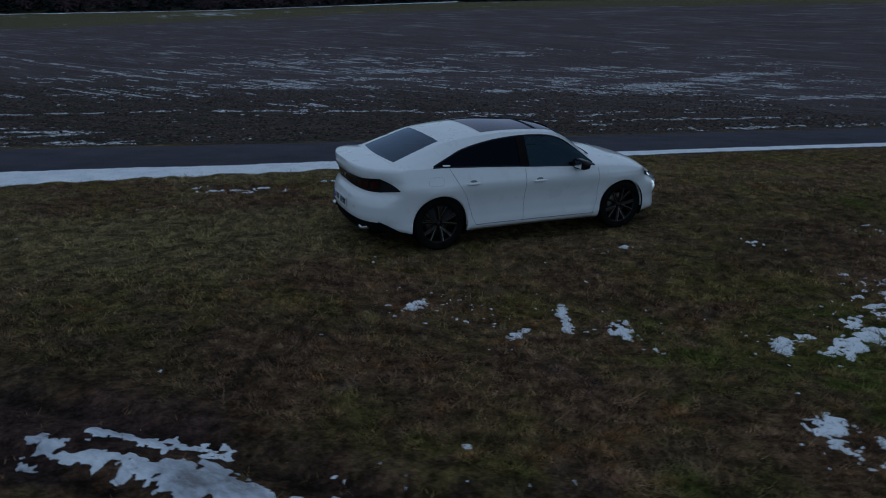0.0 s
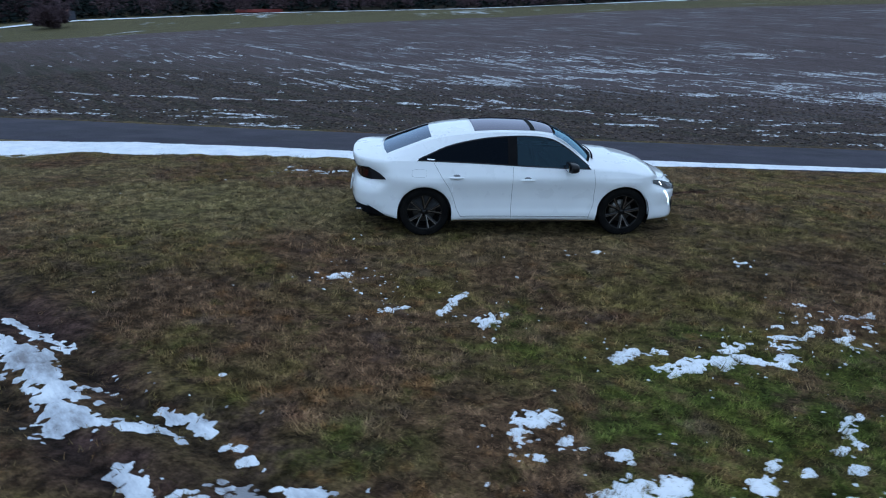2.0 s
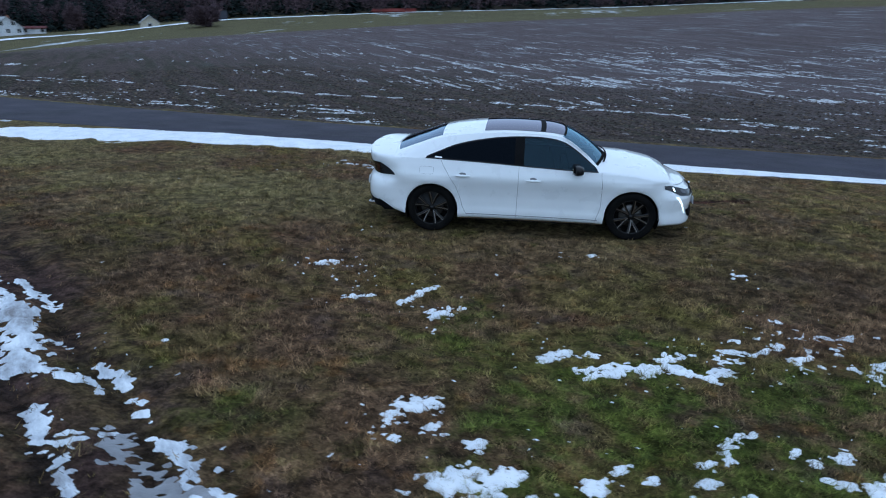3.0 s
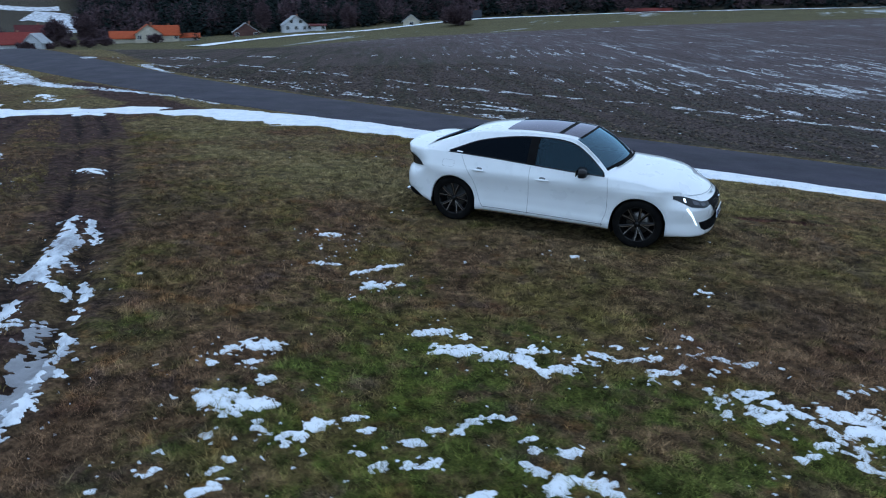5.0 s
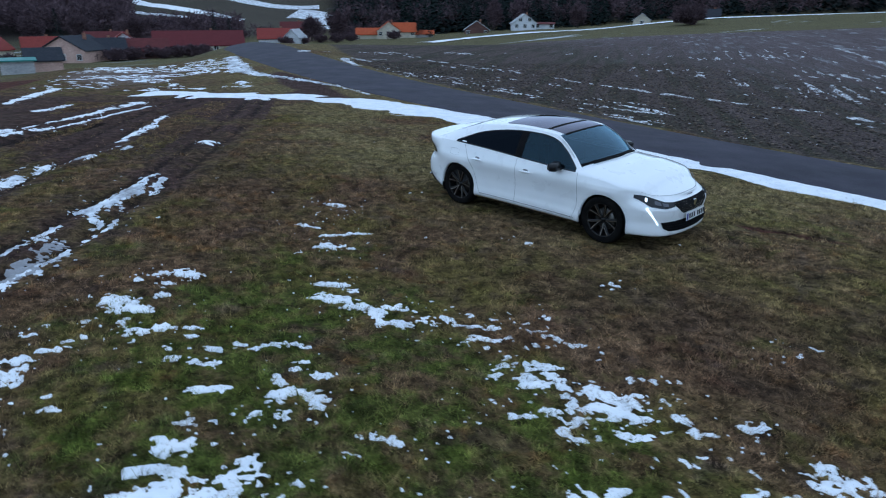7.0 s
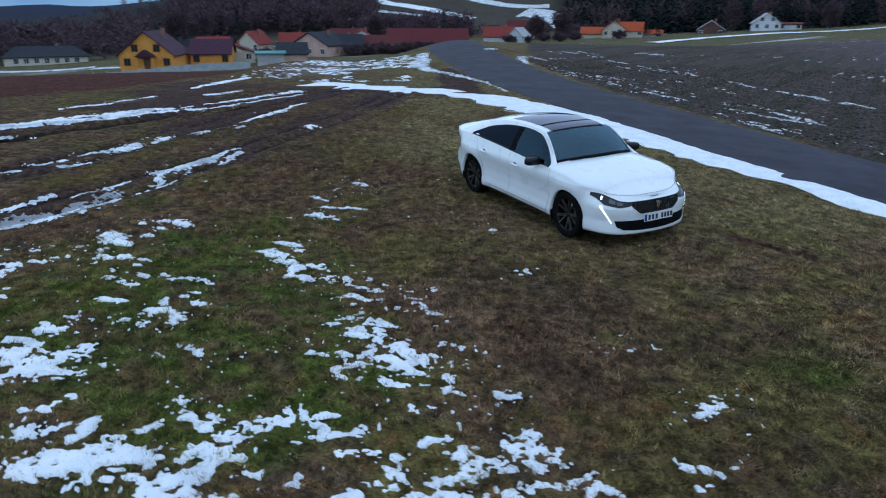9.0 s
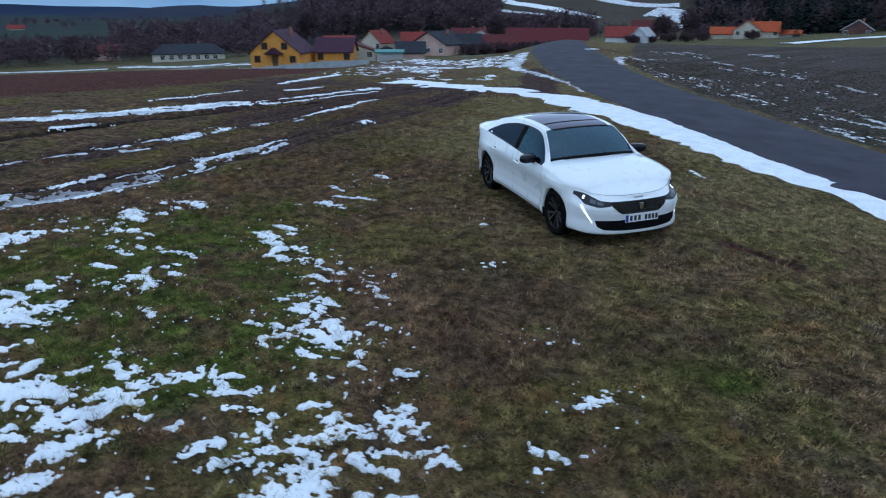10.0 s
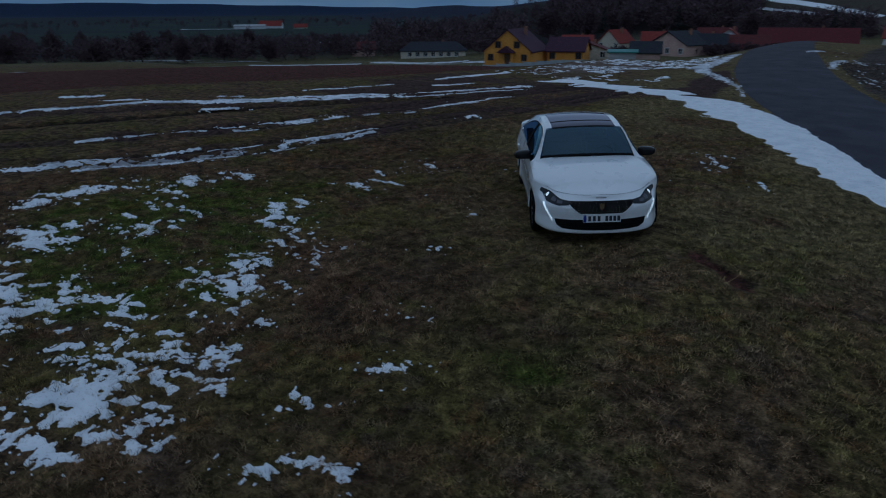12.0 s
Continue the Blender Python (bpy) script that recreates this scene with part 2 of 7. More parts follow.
def ground_material():
    mat = material("winter_ground", (0.05, 0.045, 0.03), 0.95)
    n = Nodes(mat)
    fine, mid = n.noise(0.035, 5, 0.7), n.noise(0.35, 5, 0.65)
    grass = turf_colour(n, mid)
    mud = n.mix(n.noise(0.5, 5), (0.03, 0.018, 0.016), (0.105, 0.063, 0.054))
    soil = n.mix(n.noise(0.22, 6, 0.75), (0.03, 0.023, 0.022), (0.145, 0.112, 0.104))
    rows = n.noise(0.8, 4, 0.6, (0.06, 1.0, 1.0), 35)
    soil = n.mix(n.ramp(rows, (0.45, (0,) * 3), (0.6, (1,) * 3)), soil, (0.055, 0.05, 0.036))
    far_soil = n.mix(n.noise(2.2, 6, 0.75, (0.07, 1, 1), 38), (0.05, 0.039, 0.039), (0.175, 0.14, 0.144))
    soil = n.mix(n.attr("afar"), soil, far_soil)
    streak = n.noise(0.8, 6, 0.7, (0.1, 1.0, 1.0), 38)
    dust = n.calc("MULTIPLY", n.ramp(streak, (0.53, (0,) * 3), (0.67, (1,) * 3)), n.ramp(n.noise(11.0, 3), (0.4, (0.0,) * 3), (0.6, (0.6,) * 3)))
    soil = n.mix(n.calc("MULTIPLY", dust, n.attr("afar")), soil, (0.55, 0.58, 0.64))
    straw = n.mix(n.noise(0.3, 5, 0.7), (0.075, 0.05, 0.042), (0.24, 0.18, 0.14))
    plough = n.mix(n.noise(0.6, 6), (0.06, 0.024, 0.019), (0.115, 0.046, 0.034))
    meadow = n.mix(n.noise(9.0, 5), (0.08, 0.071, 0.038), (0.155, 0.137, 0.068))
    meadow = n.mix(n.calc("MULTIPLY", n.ramp(n.noise(14.0, 6, 0.7, (0.3, 1, 1), 60), (0.6, (0,) * 3), (0.66, (1,) * 3)), n.attr("white")), meadow, (0.6, 0.63, 0.68))
    heath = n.mix(n.noise(14.0, 5, 0.7), (0.045, 0.04, 0.033), (0.105, 0.092, 0.072))
    woods = n.mix(n.noise(30.0, 5), (0.016, 0.014, 0.014), (0.035, 0.028, 0.026))
    plain = n.mix(n.ramp(n.noise(90.0, 4, 0.6, (0.25, 1, 1), 35), (0.42, (0,) * 3), (0.56, (1,) * 3)), (0.021, 0.02, 0.024), (0.026, 0.041, 0.03))
    # aerial haze painted into the ground as a dark blue
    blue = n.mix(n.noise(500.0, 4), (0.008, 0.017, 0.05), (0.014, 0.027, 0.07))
    c = grass
    for name, other in (("field", soil), ("straw", straw), ("mud", mud), ("plough", plough), ("wet_and_shade", (0.014, 0.01, 0.009)), ("meadow", meadow), ("heath", heath), ("plain", plain), ("woods", woods), ("painted_haze", blue)):
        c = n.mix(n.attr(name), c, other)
    speck = n.mix(1.0, n.ramp(fine, (0.32, (0.4,) * 3), (0.68, (1.35,) * 3)), n.ramp(n.noise(0.13, 5, 0.75), (0.38, (0.4,) * 3), (0.62, (1.6,) * 3)), "MULTIPLY")
    n.colour(n.mix(1.0, c, speck, "MULTIPLY"))
    high = n.calc("ADD", n.calc("MULTIPLY", fine, 0.5), mid)
    n.bump(high, 1.0, 0.1)
    n.bsdf.inputs["Specular IOR Level"].default_value = 0.06
    return mat


def snow_material():
    mat = material("old_snow", (0.82, 0.85, 0.9), 0.6)
    n = Nodes(mat)
    c = n.ramp(n.noise(0.35, 5), (0.3, (0.68, 0.72, 0.78)), (0.6, (0.86, 0.88, 0.92)))
    n.colour(n.mix(n.ramp(n.noise(0.05, 4), (0.58, (0,) * 3), (0.7, (0.6,) * 3)), c, (0.28, 0.26, 0.24)))
    n.bump(n.noise(0.04, 4), 0.5, 0.02)
    n.bsdf.inputs["Subsurface Weight"].default_value = 0.0
    return mat


def dirty_snow_material():
    mat = material("trodden_snow", (0.5, 0.5, 0.55), 0.45)
    n = Nodes(mat)
    n.colour(n.mix(n.noise(0.25, 6, 0.7), (0.05, 0.042, 0.04), (0.4, 0.41, 0.45)))
    n.bump(n.noise(0.06, 4), 0.5, 0.03)
    return mat


def wet_snow_material():
    """Thawing snow in a rut: white on its crests, grey and brown where water and mud come through."""
    mat = material("wet_snow", (0.6, 0.63, 0.68), 0.5)
    n = Nodes(mat)
    c = n.ramp(n.noise(0.3, 6, 0.7, (0.4, 1, 1), 27), (0.34, (0.2, 0.19, 0.2)), (0.47, (0.5, 0.53, 0.59)), (0.6, (0.8, 0.83, 0.88)))
    n.colour(n.mix(n.ramp(n.noise(0.06, 4), (0.6, (0,) * 3), (0.72, (0.5,) * 3)), c, (0.16, 0.14, 0.12)))
    n.bump(n.noise(0.05, 4), 0.5, 0.02)
    return mat


def trodden_snow_material():
    """Snow by the road, grey with splashed mud, white only here and there."""
    mat = material("splashed_snow", (0.5, 0.52, 0.56), 0.55)
    n = Nodes(mat)
    n.colour(n.ramp(n.noise(0.7, 6, 0.75, (0.3, 1, 1), 5), (0.36, (0.16, 0.14, 0.14)), (0.48, (0.46, 0.48, 0.53)), (0.6, (0.78, 0.81, 0.86))))
    n.bump(n.noise(0.06, 4), 0.5, 0.03)
    return mat


def crumbly_snow_material():
    """Thin snow that lies broken between clods: soil shows through it."""
    mat = material("crumbly_snow", (0.6, 0.62, 0.66), 0.6)
    n = Nodes(mat)
    c = n.ramp(n.noise(0.3, 5), (0.3, (0.55, 0.58, 0.64)), (0.6, (0.8, 0.83, 0.88)))
    n.colour(n.mix(n.ramp(n.noise(0.1, 4, 0.7), (0.44, (0,) * 3), (0.54, (1.0,) * 3)), c, (0.085, 0.067, 0.06)))
    n.bump(n.noise(0.05, 4), 0.6, 0.03)
    return mat


def asphalt_material():
    mat = material("worn_asphalt", (0.05, 0.05, 0.055), 0.75)
    n = Nodes(mat)
    c = n.ramp(n.noise(1.6, 5), (0.3, (0.029, 0.027, 0.038)), (0.7, (0.05, 0.046, 0.064)))
    c = n.mix(1.0, c, n.ramp(n.noise(0.012, 2), (0.3, (0.7,) * 3), (0.7, (1.3,) * 3)), "MULTIPLY")
    n.colour(c)
    n.bump(n.noise(0.012, 2), 0.4, 0.006)
    n.bsdf.inputs["Specular IOR Level"].default_value = 0.12
    n.link(n.ramp(n.noise(0.9), (0.3, (0.7,) * 3), (0.7, (0.85,) * 3)), n.bsdf.inputs["Roughness"])
    return mat


def blade_material():
    mat = material("dry_grass", (0.1, 0.08, 0.04), 0.8)
    n = Nodes(mat)
    own = n.island()
    n.colour(n.mix(1.0, turf_colour(n, own), n.ramp(n.noise(0.15, 5, 0.75), (0.38, (0.5,) * 3), (0.62, (2.7,) * 3)), "MULTIPLY"))
    n.bsdf.inputs["Specular IOR Level"].default_value = 0.08
    return mat


GROUND, SNOW, TRODDEN, WET_SNOW, CRUMBLY_SNOW = ground_material(), snow_material(), dirty_snow_material(), wet_snow_material(), crumbly_snow_material()
TRODDEN_SNOW = trodden_snow_material()
ASPHALT, BLADE = asphalt_material(), blade_material()

# ---- the lines of the plan ----
ROAD_LINE = along([(60, 38.5), (30, 28.0), (14, 22.7), (5, 19.75), (-5.6, 16.35), (-12, 14.75), (-18, 13.4), (-26, 12.35), (-36, 11.8), (-50, 11.5), (-66, 12.5), (-95, 19), (-140, 27), (-200, 30)], 1.0)
ROAD_HALF = 2.25
BANK_OUT = along([(60, 35.4), (30, 25.1), (12.8, 20.0), (5.1, 17.5), (0.5, 15.65), (-2.4, 14.4), (-5.5, 13.0), (-8.5, 11.75), (-11.5, 10.1), (-14, 8.8), (-15.6, 7.3), (-16.6, 5.3), (-17.5, 3.0)], 0.12)
BANK_IN = along([(60, 35.9), (30, 25.6), (12.6, 20.55), (5.0, 18.1), (0.0, 16.55), (-2.8, 15.55), (-6.0, 14.45), (-9.3, 13.5), (-12.6, 12.0), (-15.3, 10.3), (-17.2, 8.4), (-18.3, 6.6), (-20.2, 3.8)], 0.12)
TRACKS = [along(p, 0.5) for p in (
    [(4.6, -0.2), (2.9, 1.3), (1.1, 2.4), (-0.9, 3.1), (-2.6, 3.85), (-6.2, 4.85), (-10.8, 6.0), (-15.5, 7.0)],
    [(3.6, -2.2), (1.2, -0.3), (-1.0, 0.9), (-3.6, 1.6), (-6.4, 2.5), (-10.5, 3.3), (-16, 5.0)],
    [(1.5, -6.2), (-0.6, -4.3), (-2.7, -2.7), (-5.6, -0.3), (-8.8, 1.0), (-12.7, 2.6), (-17.5, 5.0)])]
PLOUGH = [(-1, -11.5), (-5.2, -9.0), (-9.5, -5.4), (-13.7, -2.9), (-22, -1.8), (-30, -1.6), (-34, -6), (-26, -16), (-17, -27), (-8, -60), (30, -60)]


GROOVE = along([(3.0, -4.2), (1.2, -3.4), (-0.22, -2.5), (-1.9, -1.7), (-4.5, -0.4), (-7.0, 1.05), (-9.5, 2.3)], 0.5)


def inside(x, y, ring):
    x, y, out = x.ravel(), y.ravel(), np.zeros(x.size, bool)
    for (ax, ay), (bx, by) in zip(ring, ring[1:] + ring[:1]):
        cross = (ay > y) != (by > y)
        with np.errstate(divide="ignore", invalid="ignore"):
            out ^= cross & (x < (bx - ax) * (y - ay) / (by - ay + 1e-12) + ax)
    return out


def spaced(bands, reach, growth):
    """Even steps within the bands, then ever longer ones out to reach on both sides."""
    vals = [bands[0][0]]
    for start, stop, gap in bands:
        vals += list(np.linspace(start, stop, int(round((stop - start) / gap)) + 1)[1:])
    for sign in (1, -1):
        gap = bands[-1][2] if sign > 0 else bands[0][2]
        v = vals[-1] if sign > 0 else vals[0]
        more = []
        while abs(v) < reach:
            gap = min(gap * growth, 160)
            v += sign * gap
            more.append(v)
        vals = vals + more if sign > 0 else more[::-1] + vals
    return np.array(vals)


def verge(x, y, gap, side):
    """How far the ground lies under the road."""
    return np.where(gap < ROAD_HALF - 0.15, -0.05, 0) * (np.abs(x) < 230)


def relief(x, y, gap, side):
    """The small ups and downs of the turf, the wheel ruts and the clods of the field."""
    near = step(-np.hypot(x - 2, y - 8), -60, -25)
    turf = 0.05 * (fbm(x, y, 0.9, 11, 2) - 0.5) + 0.03 * (grain(x, y, 0.33, 15) - 0.5)
    clod = 0.09 * (fbm(x, y, 0.6, 21, 2) - 0.5)
    field = (side < 0) & (gap > ROAD_HALF + 0.4)
    z = np.where(field, clod, turf) * near
    z = z * step(gap, ROAD_HALF - 0.1, ROAD_HALF + 0.7)
    return z


def rut_depth(x, y):
    """Two wheel troughs in each muddy track."""
    x, y = np.asarray(x, float), np.asarray(y, float)
    out = np.zeros(x.size)
    for line in TRACKS:
        d, _ = away(x, y, line)
        out = np.maximum(out, np.exp(-((d - 0.3) / 0.14) ** 2) * (1 - step(d, 0.6, 0.9)))
    return out.reshape(x.shape)


def dryness(x, y):
    """Towards the road the grass is paler and drier."""
    return (0.7 - 0.55 * step(x, 0.5, 4)) * step(y - 0.3 * np.clip(x, -6, 1) + 1.6 * (fbm(x, y, 1.6, 58) - 0.5), 6.0, 9.6) * step(fbm(x, y, 2.6, 59), 0.3, 0.5)


def worn(x, y):
    """Where the sward is thin and the dark thatch shows: round the nose of the car and out to the far end of the meadow."""
    spots = 0.75 * np.exp(-(((x - 6.8) / 3.2) ** 2 + ((y - 10.0) / 1.7) ** 2)) + 0.75 * np.exp(-(((x - 3.6) / 2.0) ** 2 + ((y - 8.2) / 1.2) ** 2)) + 0.7 * np.exp(-(((x + 1.5) / 2.6) ** 2 + ((y - 4.6) / 1.2) ** 2)) + 0.62 * np.exp(-(((x + 7.5) / 4.5) ** 2 + ((y - 3.6) / 4.5) ** 2))
    return 0.55 * step(spots + 1.3 * (fbm(x, y, 0.9, 63) - 0.5), 0.3, 0.95)


def lush(x, y):
    """Where the grass is still green."""
    spots = np.exp(-(((x - 4.6) / 2.2) ** 2 + ((y - 4.6) / 1.7) ** 2)) + 0.9 * np.exp(-(((x - 7.4) / 1.6) ** 2 + ((y - 6.0) / 1.5) ** 2)) + 0.85 * np.exp(-(((x - 7.4) / 1.3) ** 2 + ((y - 11.7) / 1.0) ** 2)) + 0.9 * np.exp(-(((x - 3.2) / 2.2) ** 2 + ((y - 13.3) / 0.7) ** 2))
    spots = spots + 0.5 * np.exp(-(((x - 4.5) / 4.5) ** 2 + ((y - 5) / 3.2) ** 2)) + 0.1
    return 0.72 * step(spots + 1.5 * (fbm(x, y, 1.0, 51) - 0.52), 0.42, 0.95)


def make_ground():
    xs = spaced([(-62, -20, 0.45), (-20, -6, 0.16), (-6, 11, 0.09), (11, 16, 0.2), (16, 30, 0.5)], 4700, 1.065)
    ys = spaced([(-16, -4, 0.4), (-4, 1, 0.16), (1, 13, 0.09), (13, 34, 0.2), (34, 64, 0.6)], 4700, 1.065)
    X, Y = np.meshgrid(xs, ys)
    x, y = X.ravel(), Y.ravel()
    gap, side = np.full(x.shape, 1e6), np.ones(x.shape)
    near = (np.abs(x) < 240) & (y > -60) & (y < 120)
    gap[near], side[near] = away(x[near], y[near], ROAD_LINE)
    side = np.where(near, side, np.where(y > 20, -1, 1))
    z = land(x, y) + relief(x, y, gap, side) + verge(x, y, gap, side)
    zones = {}
    r = np.hypot(x - 5, y - 5)
    turn = np.degrees(np.arctan2(-(x - 5), y - 5))
    edge = np.interp(turn, [-90, 0, 18, 30, 54, 62, 76, 84], [152, 150, 156, 144, 138, 134, 78, 62])
    mark = np.zeros(x.shape)
    ruts = np.zeros(x.shape)
    for k, line in enumerate(TRACKS):
        d, _ = away(x[near], y[near], line)
        w = 1.0 if k < 2 else 1.3
        full = np.zeros(x.shape)
        full[near] = (1 - step(d + 0.9 * (fbm(x[near], y[near], 0.8, 31) - 0.5), 0.2 * w, 0.75 * w)) * (0.35 + 0.65 * step(fbm(x[near], y[near], 0.9, 32), 0.35, 0.6))
        mark = np.maximum(mark, full)
    junction = np.exp(-(((x + 14.5) / 4.5) ** 2 + ((y - 5.6) / 2.6) ** 2)) + np.exp(-(((x + 21) / 7) ** 2 + ((y - 9.6) / 1.0) ** 2))
    mark = np.maximum(mark, step(junction + 0.7 * (fbm(x, y, 1.2, 33) - 0.5), 0.35, 0.6))
    wash = np.exp(-((x + 11) / 9) ** 4 - ((y - 1.6 - 0.12 * (x + 11) * (x < -11)) / 4.2) ** 4)
    mark = np.maximum(mark, 0.9 * step(wash * (0.3 + 0.95 * fbm(x, y, 1.6, 39)), 0.42, 0.7))
    ruts[near] = rut_depth(x[near], y[near])
    z = z - 0.05 * ruts
    groove = np.zeros(x.shape)
    d, _ = away(x[near], y[near], GROOVE)
    groove[near] = np.exp(-((d + 0.12 * (fbm(x[near], y[near], 0.5, 36) - 0.5)) / 0.27) ** 2)
    z = z - 0.09 * groove
    scar = np.exp(-((((x - 3.25) * 0.79 + (y - 12.42) * 0.61) / 0.72) ** 4 + (((y - 12.42) * 0.79 - (x - 3.25) * 0.61 + 0.05 * np.sin(x * 9)) / 0.115) ** 2))
    z = z - 0.06 * scar
    mark = np.maximum(mark, step(scar, 0.25, 0.6))
    zones["wet_and_shade"] = 0.75 * step(ruts * (0.4 + fbm(x, y, 1.3, 35)), 0.6, 0.9)
    # shaded edge of the scar, painted as a dark line along one side
    zones["wet_and_shade"] = np.maximum(zones["wet_and_shade"], 0.4 * step(np.exp(-(((x - 3.25) * 0.79 + (y - 12.42) * 0.61) / 0.6) ** 4 - (((y - 12.42) * 0.79 - (x - 3.25) * 0.61 - 0.09) / 0.07) ** 2), 0.3, 0.7))
    zones["wet_and_shade"] = np.maximum(zones["wet_and_shade"], 0.9 * step(groove, 0.3, 0.75))
    zones["dry"] = dryness(x, y)
    zones["worn"] = worn(x, y) * (r < 60)
    zones["straw"] = step(np.exp(-((x + 34) / 11) ** 2 - ((y - 2.0) / 3.2) ** 2) + 0.6 * (fbm(x, y, 1.0, 37) - 0.5), 0.35, 0.55)
    zones["mud"] = mark * (side > 0) * step(gap, ROAD_HALF, ROAD_HALF + 0.3)
    verge_w = np.interp(x, [-60, -45, -30, -18], [5.5, 3.2, 0.8, 0.25])
    zones["field"] = ((side < 0) * step(gap + 0.8 * (fbm(x, y, 0.7, 41) - 0.5), ROAD_HALF + verge_w - 0.2, ROAD_HALF + verge_w + 0.25) * (1 - step(r, edge - 1, edge + 1)))
    zones["afar"] = step(y + 0.25 * x + 9 * (fbm(x, y, 5, 43) - 0.5), 18, 58)
    zones["plough"] = inside(x + 0.5 * (fbm(x, y, 1, 45) - 0.5), y, PLOUGH).astype(float)
    zones["plough"] = np.maximum(zones["plough"], 0.85 * step(scar, 0.2, 0.5))
    zones["green"] = lush(x, y) * (r < 60)
    zones["meadow"] = np.maximum(step(r, edge - 1, edge + 1) * (side < 0), step(r, 45, 70) * (side > 0))
    zones["white"] = 0.25 + 0.75 * step(fbm(x, y, 40, 53), 0.4, 0.6)
    open_hill = step(turn, 77, 79) * (1 - step(turn, 91, 93))
    zones["woods"] = step(r, 290, 330) * (1 - open_hill) * (1 - step(turn, 112, 118)) * (1 - step(r, 1500, 2200))
    zones["woods"] = np.maximum(zones["woods"], step(r, 1450, 1800) * step(turn, 90, 96) * (1 - step(turn, 121, 125)) * (1 - step(r, 2500, 3000)))
    zones["heath"] = step(r, 280, 320) * open_hill
    zones["plain"] = step(r, 190, 260) * step(turn, 96, 104)
    # painted haze: far ground turns bluer with distance
    zones["painted_haze"] = np.maximum(0.12 * step(r, 300, 900) + 0.5 * step(r, 1450, 1800) * step(turn, 90, 96) * (1 - step(turn, 121, 125)), 0.92 * step(r, 2400, 3200))
    ob, v = sheet("ground", np.stack([x, y, z], 1), len(ys), len(xs), GROUND)
    for name, w in zones.items():
        a = ob.data.attributes.new(name, "FLOAT", "POINT")
        a.data.foreach_set("value", np.ascontiguousarray(w, np.float32))
    return tagged(ob, "matted brown and green winter grass, dark fields and far hills", "ground", kind="structure")


ground = make_ground()


def make_road():
    s = sides(ROAD_LINE)
    across = np.array([-1.12, -1.0, -0.93, -0.6, -0.3, 0, 0.3, 0.6, 0.93, 1.0, 1.12])
    wob = 0.12 * (fbm(ROAD_LINE[:, 0], ROAD_LINE[:, 1], 1.5, 61) - 0.5)
    pts = ROAD_LINE[:, None, :] + s[:, None, :] * (across[None, :] * (ROAD_HALF + wob[:, None]))[..., None]
    z = land(pts[..., 0], pts[..., 1]) + np.array([-0.16, 0.0, 0.012, 0.03, 0.042, 0.046, 0.042, 0.03, 0.012, 0.0, -0.16])
    ob, _ = sheet("road", np.concatenate([pts, z[..., None]], -1), len(ROAD_LINE), len(across), ASPHALT)
    return tagged(ob, "narrow damp dark asphalt country road with bare edges", "road", kind="structure")


make_road()


# ---- snow: banks along the road, patches in the grass, streaks in the ruts ----
def ground_at(x, y):
    gap, side = away(x, y, ROAD_LINE)
    gap, side = gap.reshape(x.shape), side.reshape(x.shape)
    return land(x, y) + relief(x, y, gap, side) - 0.05 * rut_depth(x, y)


def snow_bank(name, outer, inner, high, label, seed):
    n = max(len(outer), len(inner))
    pick = lambda line: np.stack([np.interp(np.linspace(0, 1, n), np.linspace(0, 1, len(line)), line[:, k]) for k in (0, 1)], 1)
    a, b = pick(outer), pick(inner)
    t = np.linspace(-0.35, 1.35, 30)
    mid, s = (a + b) / 2, sides((a + b) / 2)
    half = 0.86 * np.abs(((b - a) * s).sum(1)) / 2
    p = mid[:, None] + s[:, None] * (half[:, None] * (2 * t - 1)[None, :])[..., None]
    x, y = p[..., 0], p[..., 1]
    body = np.minimum(t + 0.02, 1.02 - t)[None, :] * 2.2 + 0.45 * (fbm(x, y, 0.8, seed) - 0.5) + 0.34 * (fbm(x, y, 0.14, seed + 5) - 0.5)
    body = body - 2.2 * step(grain(x, y, 1.6, seed + 9), 0.86, 0.95) * step(x, -13, -12) - (0.15 + 0.4 * step(fbm(x, y, 1.2, seed + 11), 0.5, 0.65)) * step(-x, 9, 14)
    for cx, cy, w in ((-18.4, 6.2, 0.55), (-17.1, 7.9, 0.4), (-15.2, 9.4, 0.3)):
        body = body - 3 * np.exp(-((x - cx) ** 2 + (y - cy) ** 2) / w ** 2)
    z = land(x, y) + np.clip(high * body, -0.07, high * 0.8) + 0.012 * (fbm(x, y, 0.1, seed + 2) - 0.5) + 0.012
    ob, _ = sheet(name, np.stack([x, y, z], -1), n, len(t), SNOW, keep=(body > -0.6))
    return tagged(ob, label, "snow", kind="stuff")


snow_bank("snow_bank", BANK_OUT, BANK_IN, 0.055, "long low bank of ploughed white snow beside the road", 71)

